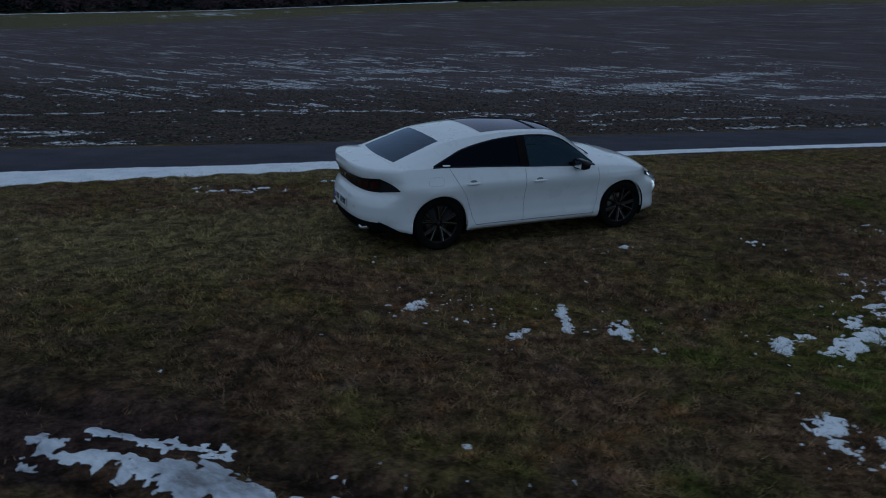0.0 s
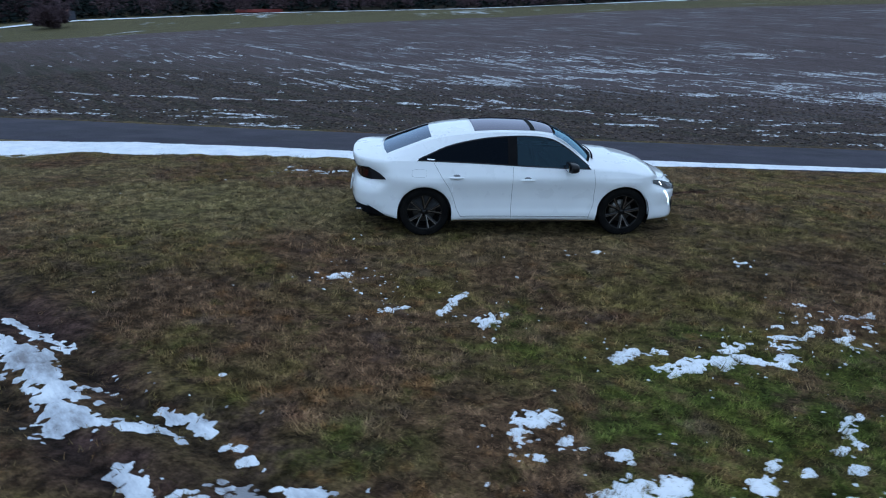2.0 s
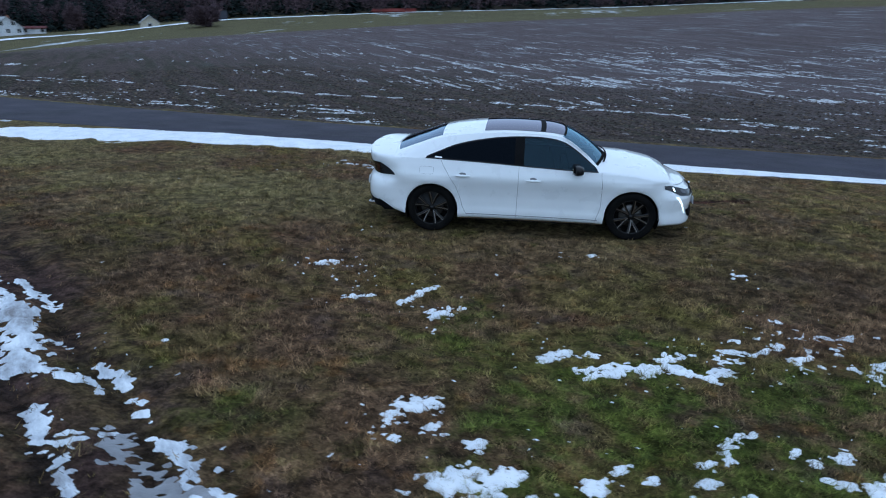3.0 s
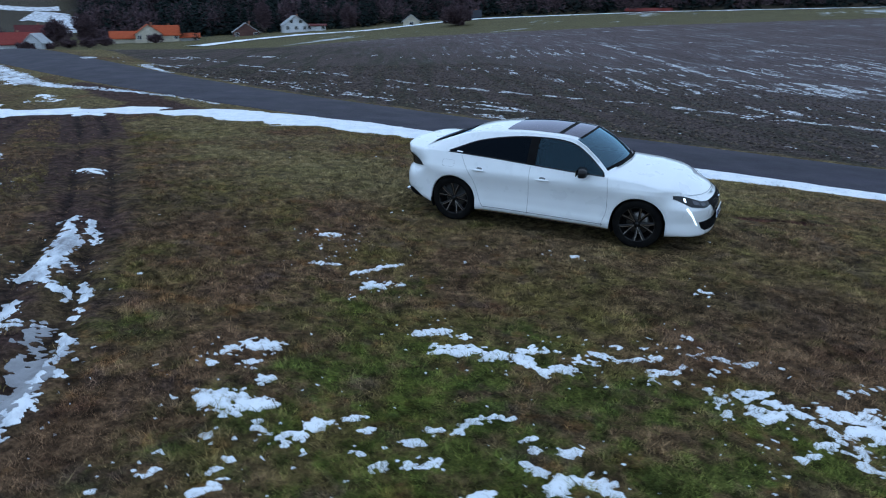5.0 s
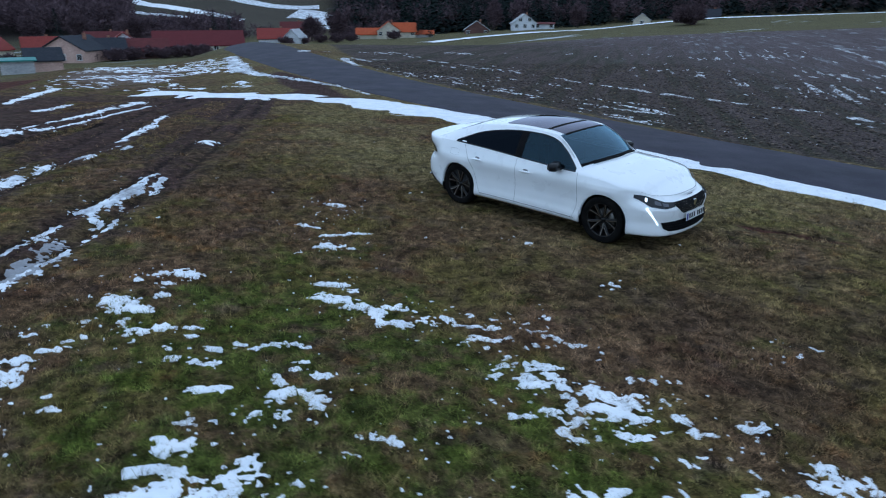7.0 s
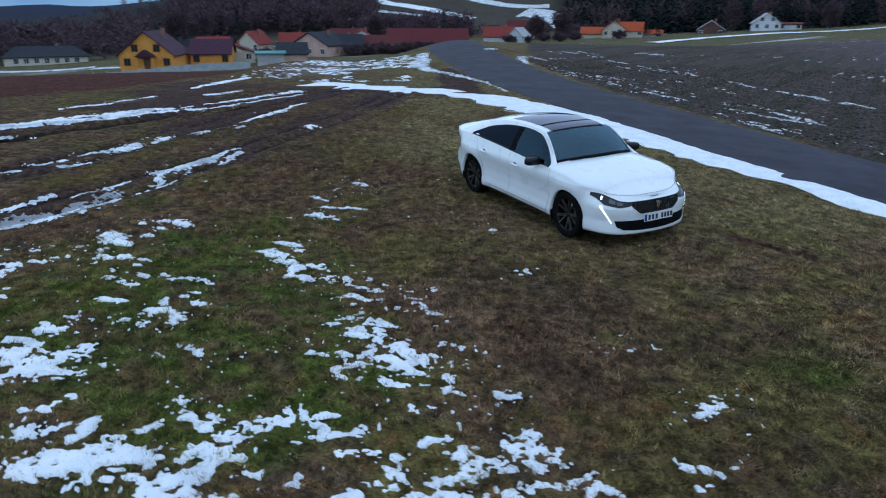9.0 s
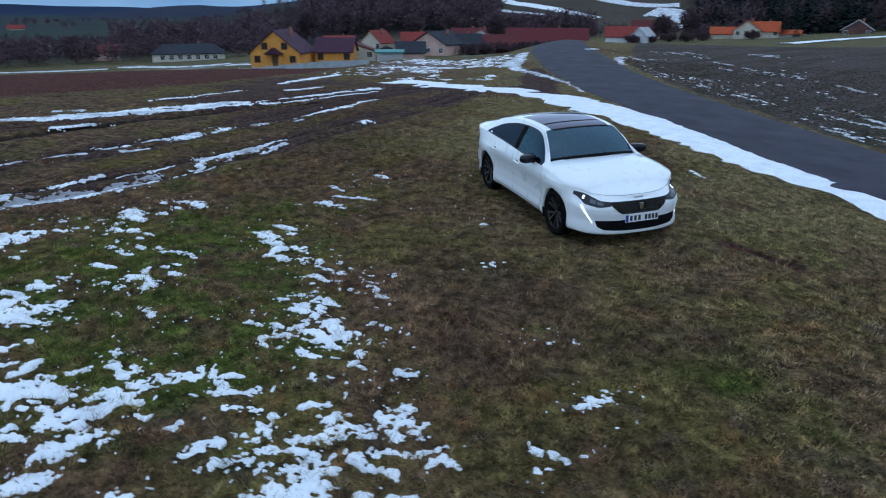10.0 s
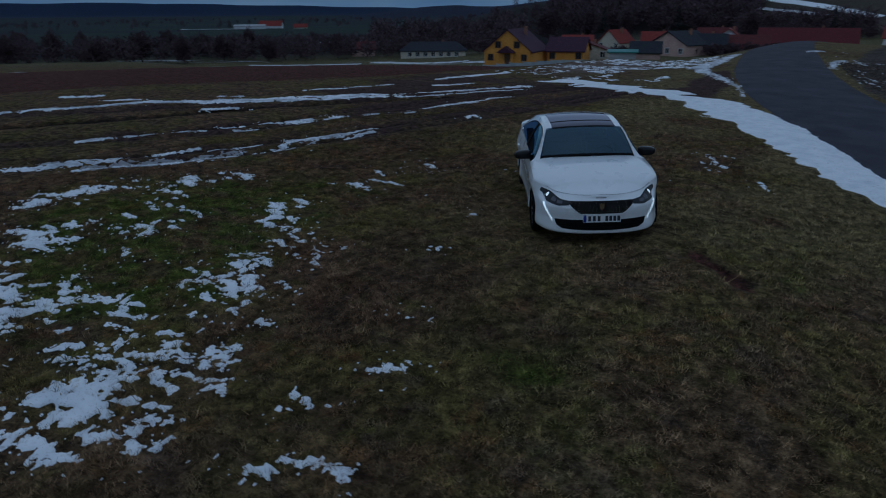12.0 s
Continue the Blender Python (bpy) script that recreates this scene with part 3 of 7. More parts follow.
# lines along which the snow still lies: both ends and the half width
MEADOW_A = [(3.24, 3.3, 3.5, 3.5, 0.14), (3.61, 3.39, 3.87, 3.41, 0.04), (3.1, 3.65, 3.2, 3.75, 0.07), (2.83, 3.68, 2.84, 3.78, 0.07), (3.8, 3.58, 4.02, 3.6, 0.04), (4.03, 3.55, 3.99, 3.78, 0.08), (4.08, 3.48, 4.07, 3.55, 0.04),
            (2.49, 3.69, 2.48, 3.91, 0.04), (2.52, 3.95, 2.64, 4.12, 0.08), (2.59, 3.44, 2.67, 3.53, 0.05), (3.69, 3.1, 3.77, 3.2, 0.04), (4.04, 3.96, 4.12, 4.1, 0.03), (4.26, 3.96, 4.29, 4.05, 0.04), (4.49, 3.83, 4.65, 3.83, 0.03),
            (4.66, 3.79, 4.67, 3.88, 0.04), (4.56, 4.09, 4.6, 4.2, 0.04), (4.77, 4.03, 4.84, 4.18, 0.05), (5.27, 3.93, 5.31, 4.07, 0.04), (5.33, 4.07, 5.32, 4.21, 0.05)]
MEADOW_B = [(4.5, 4.4, 4.58, 4.49, 0.05), (4.63, 4.54, 4.58, 4.79, 0.05), (4.67, 4.95, 4.72, 4.99, 0.04), (5.0, 4.85, 5.02, 4.91, 0.04), (5.14, 4.81, 5.3, 5.02, 0.05), (5.23, 4.63, 5.44, 4.71, 0.06), (5.51, 4.54, 5.52, 4.76, 0.08),
            (5.5, 4.77, 5.66, 4.91, 0.06), (5.7, 4.32, 5.83, 4.55, 0.06), (5.63, 4.86, 5.78, 4.87, 0.03), (5.77, 3.85, 5.8, 3.95, 0.03), (4.63, 2.28, 4.66, 2.45, 0.04), (3.86, 2.59, 3.89, 2.7, 0.03), (4.21, 2.78, 4.22, 2.9, 0.06),
            (4.1, 2.93, 4.05, 3.01, 0.04), (4.48, 2.67, 4.64, 2.73, 0.03), (4.77, 2.59, 4.72, 2.77, 0.05), (4.99, 2.39, 4.94, 2.55, 0.06), (4.94, 2.55, 4.96, 2.7, 0.08)]
MEADOW_C = [(4.86, 2.65, 4.79, 2.7, 0.04), (5.14, 2.69, 5.15, 2.78, 0.04), (5.09, 2.84, 5.07, 2.95, 0.04), (5.32, 2.92, 5.35, 3.04, 0.03)]
MIDDLE_A = [(1.63, 5.78, 1.67, 6.02, 0.1), (1.66, 6.03, 1.76, 6.14, 0.08), (1.15, 5.89, 1.19, 6.24, 0.04), (1.15, 6.25, 1.2, 6.56, 0.04), (0.64, 5.66, 0.76, 5.89, 0.05), (0.2, 6.07, 0.15, 6.32, 0.04), (-0.32, 6.31, -0.26, 6.51, 0.08),
            (2.98, 5.51, 3.06, 5.7, 0.07), (3.22, 5.73, 3.29, 5.79, 0.06), (3.29, 5.4, 3.4, 5.51, 0.06), (3.47, 5.35, 3.62, 5.53, 0.09), (3.51, 5.58, 3.76, 5.7, 0.08), (3.75, 5.68, 3.98, 5.87, 0.1), (4.04, 5.83, 4.18, 5.84, 0.07),
            (3.86, 6.03, 3.94, 6.12, 0.06), (4.33, 5.82, 4.35, 6.02, 0.08), (4.23, 6.16, 4.42, 6.36, 0.04), (4.31, 6.51, 4.48, 6.55, 0.05), (4.53, 6.55, 4.72, 6.91, 0.05)]
MIDDLE_B = [(4.88, 6.57, 4.97, 6.77, 0.05), (4.97, 6.77, 4.96, 6.95, 0.05), (5.07, 6.64, 5.15, 6.74, 0.05), (4.6, 7.47, 4.64, 7.55, 0.05), (4.95, 7.32, 5.05, 7.4, 0.05), (5.13, 7.07, 5.16, 7.12, 0.04), (5.16, 7.37, 5.31, 7.21, 0.03),
            (5.24, 7.47, 5.29, 7.6, 0.03), (5.35, 6.76, 5.36, 6.82, 0.05), (5.49, 6.62, 5.68, 6.48, 0.05), (5.72, 6.56, 5.74, 6.77, 0.07), (5.52, 6.8, 5.68, 7.04, 0.08), (5.86, 6.65, 5.94, 6.95, 0.08), (5.73, 6.92, 5.9, 6.96, 0.1),
            (5.95, 6.97, 6.13, 6.94, 0.06), (6.31, 6.64, 6.41, 6.79, 0.07), (6.14, 6.96, 6.31, 6.85, 0.05), (6.1, 7.18, 6.27, 7.24, 0.08), (6.24, 7.28, 6.4, 7.42, 0.08)]
MIDDLE_C = [(6.39, 7.08, 6.57, 7.32, 0.12), (6.37, 6.88, 6.56, 6.74, 0.03), (6.29, 6.36, 6.34, 6.48, 0.04), (5.99, 6.22, 6.04, 6.34, 0.04), (6.62, 6.57, 6.77, 6.68, 0.03), (6.05, 7.6, 6.16, 7.75, 0.03), (6.76, 7.05, 6.84, 7.17, 0.07),
            (6.71, 7.61, 6.8, 7.62, 0.05), (6.82, 7.58, 6.95, 7.59, 0.05), (6.94, 7.61, 7.06, 7.81, 0.03), (7.16, 7.42, 7.25, 7.58, 0.03), (7.2, 7.29, 7.25, 7.29, 0.04), (6.26, 5.11, 6.42, 5.34, 0.03), (4.03, 8.65, 4.03, 8.75, 0.04),
            (6.18, 9.37, 6.19, 9.48, 0.03), (2.33, 8.54, 2.4, 8.65, 0.06)]
THICK_A = [(6.27, 3.55, 6.3, 3.77, 0.04), (6.34, 3.77, 6.5, 3.98, 0.03), (6.66, 3.75, 6.63, 4.11, 0.1), (6.56, 4.01, 6.47, 4.24, 0.09), (6.44, 4.22, 6.27, 4.39, 0.07), (6.9, 3.9, 6.86, 4.03, 0.12), (6.83, 4.09, 6.88, 4.28, 0.05),
           (6.91, 4.3, 6.82, 4.43, 0.05), (6.07, 3.75, 6.04, 3.94, 0.07), (7.43, 4.23, 7.39, 4.45, 0.04), (7.37, 4.44, 7.24, 4.49, 0.04), (7.7, 4.41, 7.67, 4.6, 0.07), (7.79, 4.71, 7.69, 4.78, 0.06), (7.65, 4.75, 7.53, 4.82, 0.04),
           (7.73, 4.98, 7.72, 5.11, 0.03), (7.66, 5.22, 7.59, 5.31, 0.03), (8.11, 4.67, 7.99, 5.03, 0.16), (7.95, 5.01, 7.99, 5.3, 0.11), (8.0, 5.26, 8.03, 5.49, 0.06)]
THICK_B = [(8.28, 5.03, 8.2, 5.32, 0.07), (8.28, 5.36, 8.23, 5.72, 0.08), (8.21, 5.58, 8.13, 5.84, 0.08), (8.59, 4.97, 8.56, 5.27, 0.09), (8.58, 5.29, 8.66, 5.45, 0.06), (8.43, 5.48, 8.4, 5.72, 0.07), (8.75, 5.71, 8.68, 5.85, 0.09),
           (8.56, 5.75, 8.52, 6.05, 0.09), (8.76, 5.08, 8.79, 5.33, 0.07), (8.8, 5.33, 8.78, 5.51, 0.05), (7.25, 5.32, 7.23, 5.43, 0.05), (7.32, 5.45, 7.49, 5.59, 0.04), (7.46, 5.51, 7.43, 5.69, 0.08), (7.61, 5.65, 7.62, 5.91, 0.07),
           (7.72, 5.81, 7.74, 5.93, 0.05), (7.86, 5.66, 7.88, 5.83, 0.06), (7.88, 5.83, 7.98, 5.96, 0.06), (8.05, 5.72, 8.09, 6.0, 0.06), (8.16, 5.99, 8.13, 6.23, 0.04)]
THICK_C = [(7.57, 5.91, 7.58, 6.1, 0.05), (7.5, 6.05, 7.44, 6.27, 0.04), (7.33, 6.29, 7.32, 6.43, 0.04), (7.35, 6.42, 7.36, 6.64, 0.04)]
EDGE_A = [(7.51, 6.53, 7.71, 6.63, 0.04), (7.68, 6.6, 7.67, 6.81, 0.07), (7.64, 6.8, 7.54, 6.9, 0.04), (7.79, 6.69, 7.92, 6.74, 0.03), (7.81, 6.82, 7.81, 6.95, 0.04), (7.88, 7.15, 8.06, 7.21, 0.03), (8.01, 7.06, 8.13, 7.22, 0.04),
          (7.73, 7.35, 7.65, 7.52, 0.03), (8.24, 6.44, 8.13, 6.45, 0.03), (8.56, 6.7, 8.42, 6.82, 0.05), (8.39, 6.82, 8.27, 7.04, 0.07), (8.57, 6.82, 8.59, 6.99, 0.07), (8.41, 7.17, 8.35, 7.3, 0.05), (8.58, 7.2, 8.6, 7.3, 0.05),
          (8.18, 7.44, 8.12, 7.64, 0.06), (8.34, 7.54, 8.39, 7.67, 0.07), (8.56, 7.57, 8.52, 7.73, 0.07), (7.89, 7.66, 7.94, 7.93, 0.07), (8.04, 7.7, 8.09, 7.81, 0.05)]
EDGE_B = [(8.02, 7.87, 8.05, 8.0, 0.06), (8.3, 7.94, 8.39, 8.04, 0.05), (7.01, 8.04, 7.03, 8.19, 0.04), (7.57, 8.06, 7.58, 8.24, 0.05), (7.74, 8.06, 7.76, 8.24, 0.08), (7.89, 8.11, 8.0, 8.2, 0.05), (7.76, 8.24, 7.83, 8.36, 0.05),
          (7.91, 8.33, 7.96, 8.42, 0.04), (8.2, 8.16, 8.2, 8.28, 0.03), (8.41, 8.08, 8.46, 8.24, 0.06), (8.15, 8.07, 8.35, 8.1, 0.03), (8.17, 8.45, 8.1, 8.58, 0.03), (8.22, 8.45, 8.28, 8.55, 0.03), (8.21, 8.6, 8.29, 8.7, 0.04),
          (8.03, 9.32, 8.05, 9.44, 0.03), (8.07, 9.44, 8.1, 9.56, 0.03), (7.23, 9.81, 7.2, 9.97, 0.03), (7.33, 9.72, 7.32, 9.82, 0.03)]
FAR_END_A = [(9.45, 7.07, 9.39, 7.18, 0.06), (9.42, 7.39, 9.27, 7.52, 0.1), (9.2, 7.5, 8.94, 7.59, 0.13), (8.85, 7.49, 8.78, 7.73, 0.1), (9.03, 7.68, 8.97, 7.91, 0.1), (9.38, 7.64, 9.2, 7.85, 0.11), (9.56, 7.5, 9.4, 7.6, 0.07),
             (9.72, 7.53, 9.56, 7.73, 0.1), (9.7, 7.73, 9.48, 8.14, 0.08), (9.73, 7.98, 9.57, 8.34, 0.07), (9.37, 8.13, 9.3, 8.28, 0.05), (9.31, 8.29, 9.14, 8.41, 0.04), (9.13, 8.4, 9.02, 8.57, 0.03), (9.17, 7.93, 9.09, 8.0, 0.06),
             (9.02, 7.99, 9.04, 8.12, 0.03), (8.87, 7.93, 8.77, 8.14, 0.03), (9.89, 7.63, 9.75, 7.79, 0.09), (9.24, 8.6, 9.27, 8.7, 0.03), (9.22, 8.63, 9.1, 8.8, 0.03)]
FAR_END_B = [(8.88, 8.48, 8.82, 8.65, 0.04), (8.76, 8.33, 8.67, 8.48, 0.03), (8.77, 9.79, 8.74, 10.03, 0.03), (8.99, 9.66, 8.95, 9.77, 0.04), (8.75, 10.22, 8.71, 10.36, 0.04), (5.75, 2.37, 5.55, 2.46, 0.12), (5.36, 2.22, 5.02, 2.53, 0.1),
             (4.92, 2.41, 4.45, 2.61, 0.09), (6.62, 3.48, 6.6, 3.75, 0.13)]
OUTLYING = [(-3.95, 11.45, -3.75, 11.55, 0.05), (-3.55, 11.6, -3.35, 11.62, 0.06), (-3.15, 11.8, -3.0, 11.86, 0.05), (-3.3, 11.35, -3.2, 11.4, 0.04), (-2.85, 11.55, -2.7, 11.6, 0.04), (-4.3, 11.75, -4.2, 11.8, 0.04),
            (-2.2, 12.6, -1.7, 12.75, 0.04), (-5.9, 4.75, -5.6, 4.85, 0.05), (9.9, 7.5, 9.8, 7.9, 0.1), (9.7, 6.6, 9.5, 7.0, 0.08), (9.3, 6.2, 9.1, 6.6, 0.1), (9.2, 5.6, 9.0, 5.9, 0.08), (8.9, 4.6, 8.7, 4.9, 0.1)]
PATCHES = MEADOW_A + MEADOW_B + MEADOW_C + MIDDLE_A + MIDDLE_B + MIDDLE_C + OUTLYING + [(ax, ay, bx, by, w * 1.14 + 0.006) for ax, ay, bx, by, w in THICK_A + THICK_B + THICK_C + EDGE_A + EDGE_B] + [(ax, ay, bx, by, w * 1.4 + 0.01) for ax, ay, bx, by, w in FAR_END_A + FAR_END_B]
RUT_EDGE_A = [(-2.49, 3.69, -1.56, 3.4, 0.06), (-1.55, 3.43, -0.69, 2.98, 0.13), (-0.8, 3.05, -0.4, 2.71, 0.15), (-0.23, 2.82, 0.17, 2.92, 0.06), (-1.75, 3.78, -1.32, 3.63, 0.04), (0.25, 3.13, 0.55, 3.04, 0.03), (0.42, 2.42, 0.77, 2.28, 0.06),
              (0.86, 2.17, 1.1, 2.62, 0.03), (0.04, 3.01, 0.47, 2.91, 0.03), (0.11, 3.18, 0.49, 3.09, 0.03), (0.75, 2.94, 0.86, 2.96, 0.03), (0.96, 2.88, 1.23, 2.79, 0.03), (1.28, 2.73, 1.73, 2.63, 0.06), (1.65, 2.65, 1.96, 2.5, 0.05),
              (2.04, 2.45, 2.2, 2.49, 0.04), (0.33, 2.5, 0.62, 2.37, 0.03), (0.65, 2.35, 0.91, 2.24, 0.03), (1.0, 2.22, 1.27, 2.11, 0.03), (1.29, 2.09, 1.52, 2.0, 0.03)]
RUT_EDGE_B = [(0.78, 2.31, 0.94, 2.46, 0.03), (0.91, 2.48, 1.0, 2.63, 0.03), (-2.22, 3.84, -1.7, 3.7, 0.04), (-1.68, 3.65, -1.39, 3.61, 0.03), (-2.36, 3.57, -1.9, 3.45, 0.07), (-1.9, 3.45, -1.45, 3.31, 0.07), (-1.45, 3.31, -0.89, 3.07, 0.08),
              (-0.89, 3.07, -0.42, 2.96, 0.07), (-1.35, 3.09, -1.2, 3.08, 0.04), (-1.1, 3.02, -0.81, 2.97, 0.05), (-0.58, 3.22, -0.33, 3.2, 0.03), (0.07, 3.17, 0.31, 3.15, 0.04), (0.31, 3.14, 0.49, 3.11, 0.03)]
RUT_STRIP_A = [(-3.52, -2.76, -4.87, -1.49, 0.22), (-4.87, -1.49, -5.92, -0.57, 0.23), (-5.92, -0.57, -8.1, 0.36, 0.23), (-2.35, -1.74, -3.11, -1.22, 0.09), (-4.49, -3.2, -4.88, -2.71, 0.1), (0.44, -0.05, -0.09, 0.39, 0.06), (-0.64, 0.45, -0.96, 0.8, 0.07),
             (-0.56, 0.96, -0.9, 1.26, 0.07), (-1.62, 0.92, -2.04, 1.28, 0.1), (-2.04, 1.28, -2.79, 1.56, 0.1), (-3.16, 1.77, -3.81, 1.9, 0.06), (-4.15, 2.28, -4.74, 2.6, 0.08), (2.63, 1.18, 1.43, 1.73, 0.05), (2.6, 2.1, 1.95, 2.43, 0.07),
             (3.9, 0.3, 2.63, 1.18, 0.07), (4.0, 1.2, 2.6, 2.1, 0.07), (-3.52, -2.76, -2.4, -4.3, 0.18), (-2.4, -4.3, -1.0, -5.0, 0.16), (-1.0, -5.0, 0.8, -6.2, 0.13)]
RUT_STRIP_B = [(3.1, 1.15, 4.6, 0.1, 0.1), (0.9, -0.2, 1.9, -0.75, 0.06), (-5.2, 3.1, -5.5, 3.2, 0.06), (2.3, -0.9, 1.3, -0.4, 0.07)]
RUT_ICE = [(1.23, 2.45, 1.44, 2.44, 0.08), (1.19, 2.58, 1.68, 2.45, 0.07), (1.66, 2.43, 1.83, 2.41, 0.05), (1.81, 2.4, 2.05, 2.36, 0.06), (1.67, 2.31, 1.84, 2.25, 0.04), (2.05, 2.36, 2.6, 1.9, 0.12), (2.6, 1.9, 3.6, 1.1, 0.12)]
RUT_SNOW = RUT_EDGE_A + RUT_EDGE_B + RUT_STRIP_A + RUT_STRIP_B
TRACK_SNOW_A = [(-3.4, -2.68, -4.88, -1.75, 0.41), (-4.88, -1.75, -6.9, -0.6, 0.44), (-6.9, -0.6, -8.84, 0.83, 0.42), (-8.84, 0.83, -11.8, 2.21, 0.31), (-12.16, 2.12, -15.1, 3.19, 0.45), (-6.63, -0.01, -9.85, 1.95, 0.29), (-9.85, 1.95, -13.52, 3.47, 0.2),
                (-6.53, 2.99, -8.81, 3.61, 0.4), (-8.81, 3.61, -11.49, 3.93, 0.19), (-14.39, -0.57, -16.42, -0.29, 0.34), (-16.7, -0.37, -21.01, 0.01, 0.5), (-11.92, 0.6, -13.93, 1.28, 0.35), (-7.41, -2.13, -8.86, -1.27, 0.23), (-9.13, -1.39, -11.14, -0.89, 0.19),
                (0.48, -0.04, -0.01, 0.4, 0.14)]
TRACK_SNOW_B = [(-0.49, 0.51, -1.11, 0.8, 0.18), (-0.91, 0.9, -1.18, 1.06, 0.14), (-1.5, 0.96, -2.63, 1.62, 0.2), (-0.05, 1.17, -0.26, 1.39, 0.14), (-3.46, 1.75, -3.65, 1.87, 0.19), (-3.95, 2.44, -4.44, 2.63, 0.11), (-6.33, 4.66, -6.08, 4.9, 0.31),
                (-2.08, -7.68, -2.94, -6.65, 0.46), (-2.27, -5.54, -2.8, -4.83, 0.39), (-3.19, -3.43, -4.92, -1.82, 0.24), (3.3, -0.75, 2.89, -0.51, 0.21), (2.73, -1.17, 2.02, -0.76, 0.17), (2.32, -0.41, 1.6, 0.19, 0.22)]
ROADSIDE_SNOW = [(-44, 8.6, -36, 8.3, 0.5), (-36, 8.3, -30, 8.0, 0.7), (-30, 8.0, -26, 8.7, 0.42), (-26.3, 8.7, -22, 10.0, 0.26), (-22, 10.0, -19.2, 10.8, 0.15), (-19.2, 10.8, -16, 11.25, 0.07),
                 (-41, 12.9, -43, 13.9, 0.5), (-33, 14.6, -36, 15.2, 0.35), (-30, 14.5, -33, 14.6, 0.2)]


def cover(x, y, lines, swell=1.0):
    """How far inside the nearest line of snow a place lies, in metres (outside it is negative), and that line's half width."""
    out, wide = np.full(x.shape, -1.0), np.full(x.shape, 0.1)
    for ax, ay, bx, by, w in lines:
        w = w * swell
        reach = w + 0.5
        near = (x > min(ax, bx) - reach) & (x < max(ax, bx) + reach) & (y > min(ay, by) - reach) & (y < max(ay, by) + reach)
        px, py = x[near], y[near]
        ex, ey = bx - ax, by - ay
        t = np.clip(((px - ax) * ex + (py - ay) * ey) / (ex * ex + ey * ey + 1e-9), 0, 1)
        inside_by = w - np.hypot(px - ax - t * ex, py - ay - t * ey)
        closer = inside_by > out[near]
        wide[near] = np.where(closer, w, wide[near])
        out[near] = np.where(closer, inside_by, out[near])
    return out, wide


def snow_lines(name, x0, x1, y0, y1, gap, lines, label, seed, mat=SNOW, swell=1.25, ragged=1.0, crumbs=1.0, thick=0.016, guard=None):
    """Thawing snow along lines: ragged rims, tufts of grass that come through it, crumbs around it and single flecks far off."""
    xs, ys = np.arange(x0, x1, gap), np.arange(y0, y1, gap)
    gx, gy = np.meshgrid(xs, ys)
    whole, wide = cover(gx, gy, lines, swell)
    speck = grain(gx, gy, 0.045, seed + 12)
    live = (whole > -0.42) | (speck > 0.9)
    x, y, b, speck, slim = gx[live], gy[live], whole[live], speck[live], np.clip(wide[live] / 0.1, 0.5, 1.0)
    u, v = x + 0.1 * (fbm(x, y, 0.2, seed + 30, 2) - 0.5), y + 0.1 * (fbm(x, y, 0.2, seed + 31, 2) - 0.5)
    crest = 1 - np.abs(2 * fbm(u, v, 0.17, seed + 50, 3) - 1) ** 0.7
    rim = 0.13 * (fbm(u, v, 0.2, seed, 3) - 0.52) + 0.12 * (crest - 0.74) + 0.15 * (fbm(u, v, 0.06, seed + 4, 2) - 0.5) + 0.12 * (grain(x, y, 0.03, seed + 6) - 0.5)
    tuft = 0.14 * step(grain(u, v, 0.21, seed + 40), 0.72, 0.86) + 0.1 * step(grain(x, y, 0.07, seed + 41), 0.66, 0.82)
    d = np.minimum(b, 0.13) + ragged * slim * (rim - tuft) - 0.004
    crumb = 0.6 * (grain(x, y, 0.05, seed + 20) - 0.985 + crumbs * 0.16 * np.clip(1 + b / 0.42, 0, 1) * step(fbm(x, y, 0.4, seed + 22, 2), 0.35, 0.65))
    lone = 0.5 * (speck - 0.98 + 0.045 * crumbs * step(fbm(x, y, 1.5, seed + 8), 0.4, 0.62) * (1 - step(y, 9.0, 11.0)))
    d = np.maximum(d, np.maximum(crumb, lone))
    if guard is not None:
        d = np.where(guard(x, y), d, -0.2)
    z = np.zeros(gx.shape)
    z[live] = ground_at(x, y) + np.clip(d * 0.3, -0.04, thick) + 0.008 * (fbm(x, y, 0.12, seed + 3, 2) - 0.5) + 0.005
    show = np.zeros(gx.shape, bool)
    show[live] = d > 0
    inner = np.zeros(gx.shape, bool)
    inner[1:-1, 1:-1] = live[1:-1, 1:-1] & live[:-2, 1:-1] & live[2:, 1:-1] & live[1:-1, :-2] & live[1:-1, 2:] & live[:-2, :-2] & live[2:, 2:] & live[:-2, 2:] & live[2:, :-2]
    ob, _ = sheet(name, np.stack([gx, gy, z], -1), len(ys), len(xs), mat, keep=show & inner)
    return tagged(ob, label, "snow", kind="stuff")


def on_verge(x, y):
    gap, side = away(x, y, ROAD_LINE)
    return ((side > 0) & (gap > ROAD_HALF + 1.6)).reshape(x.shape)


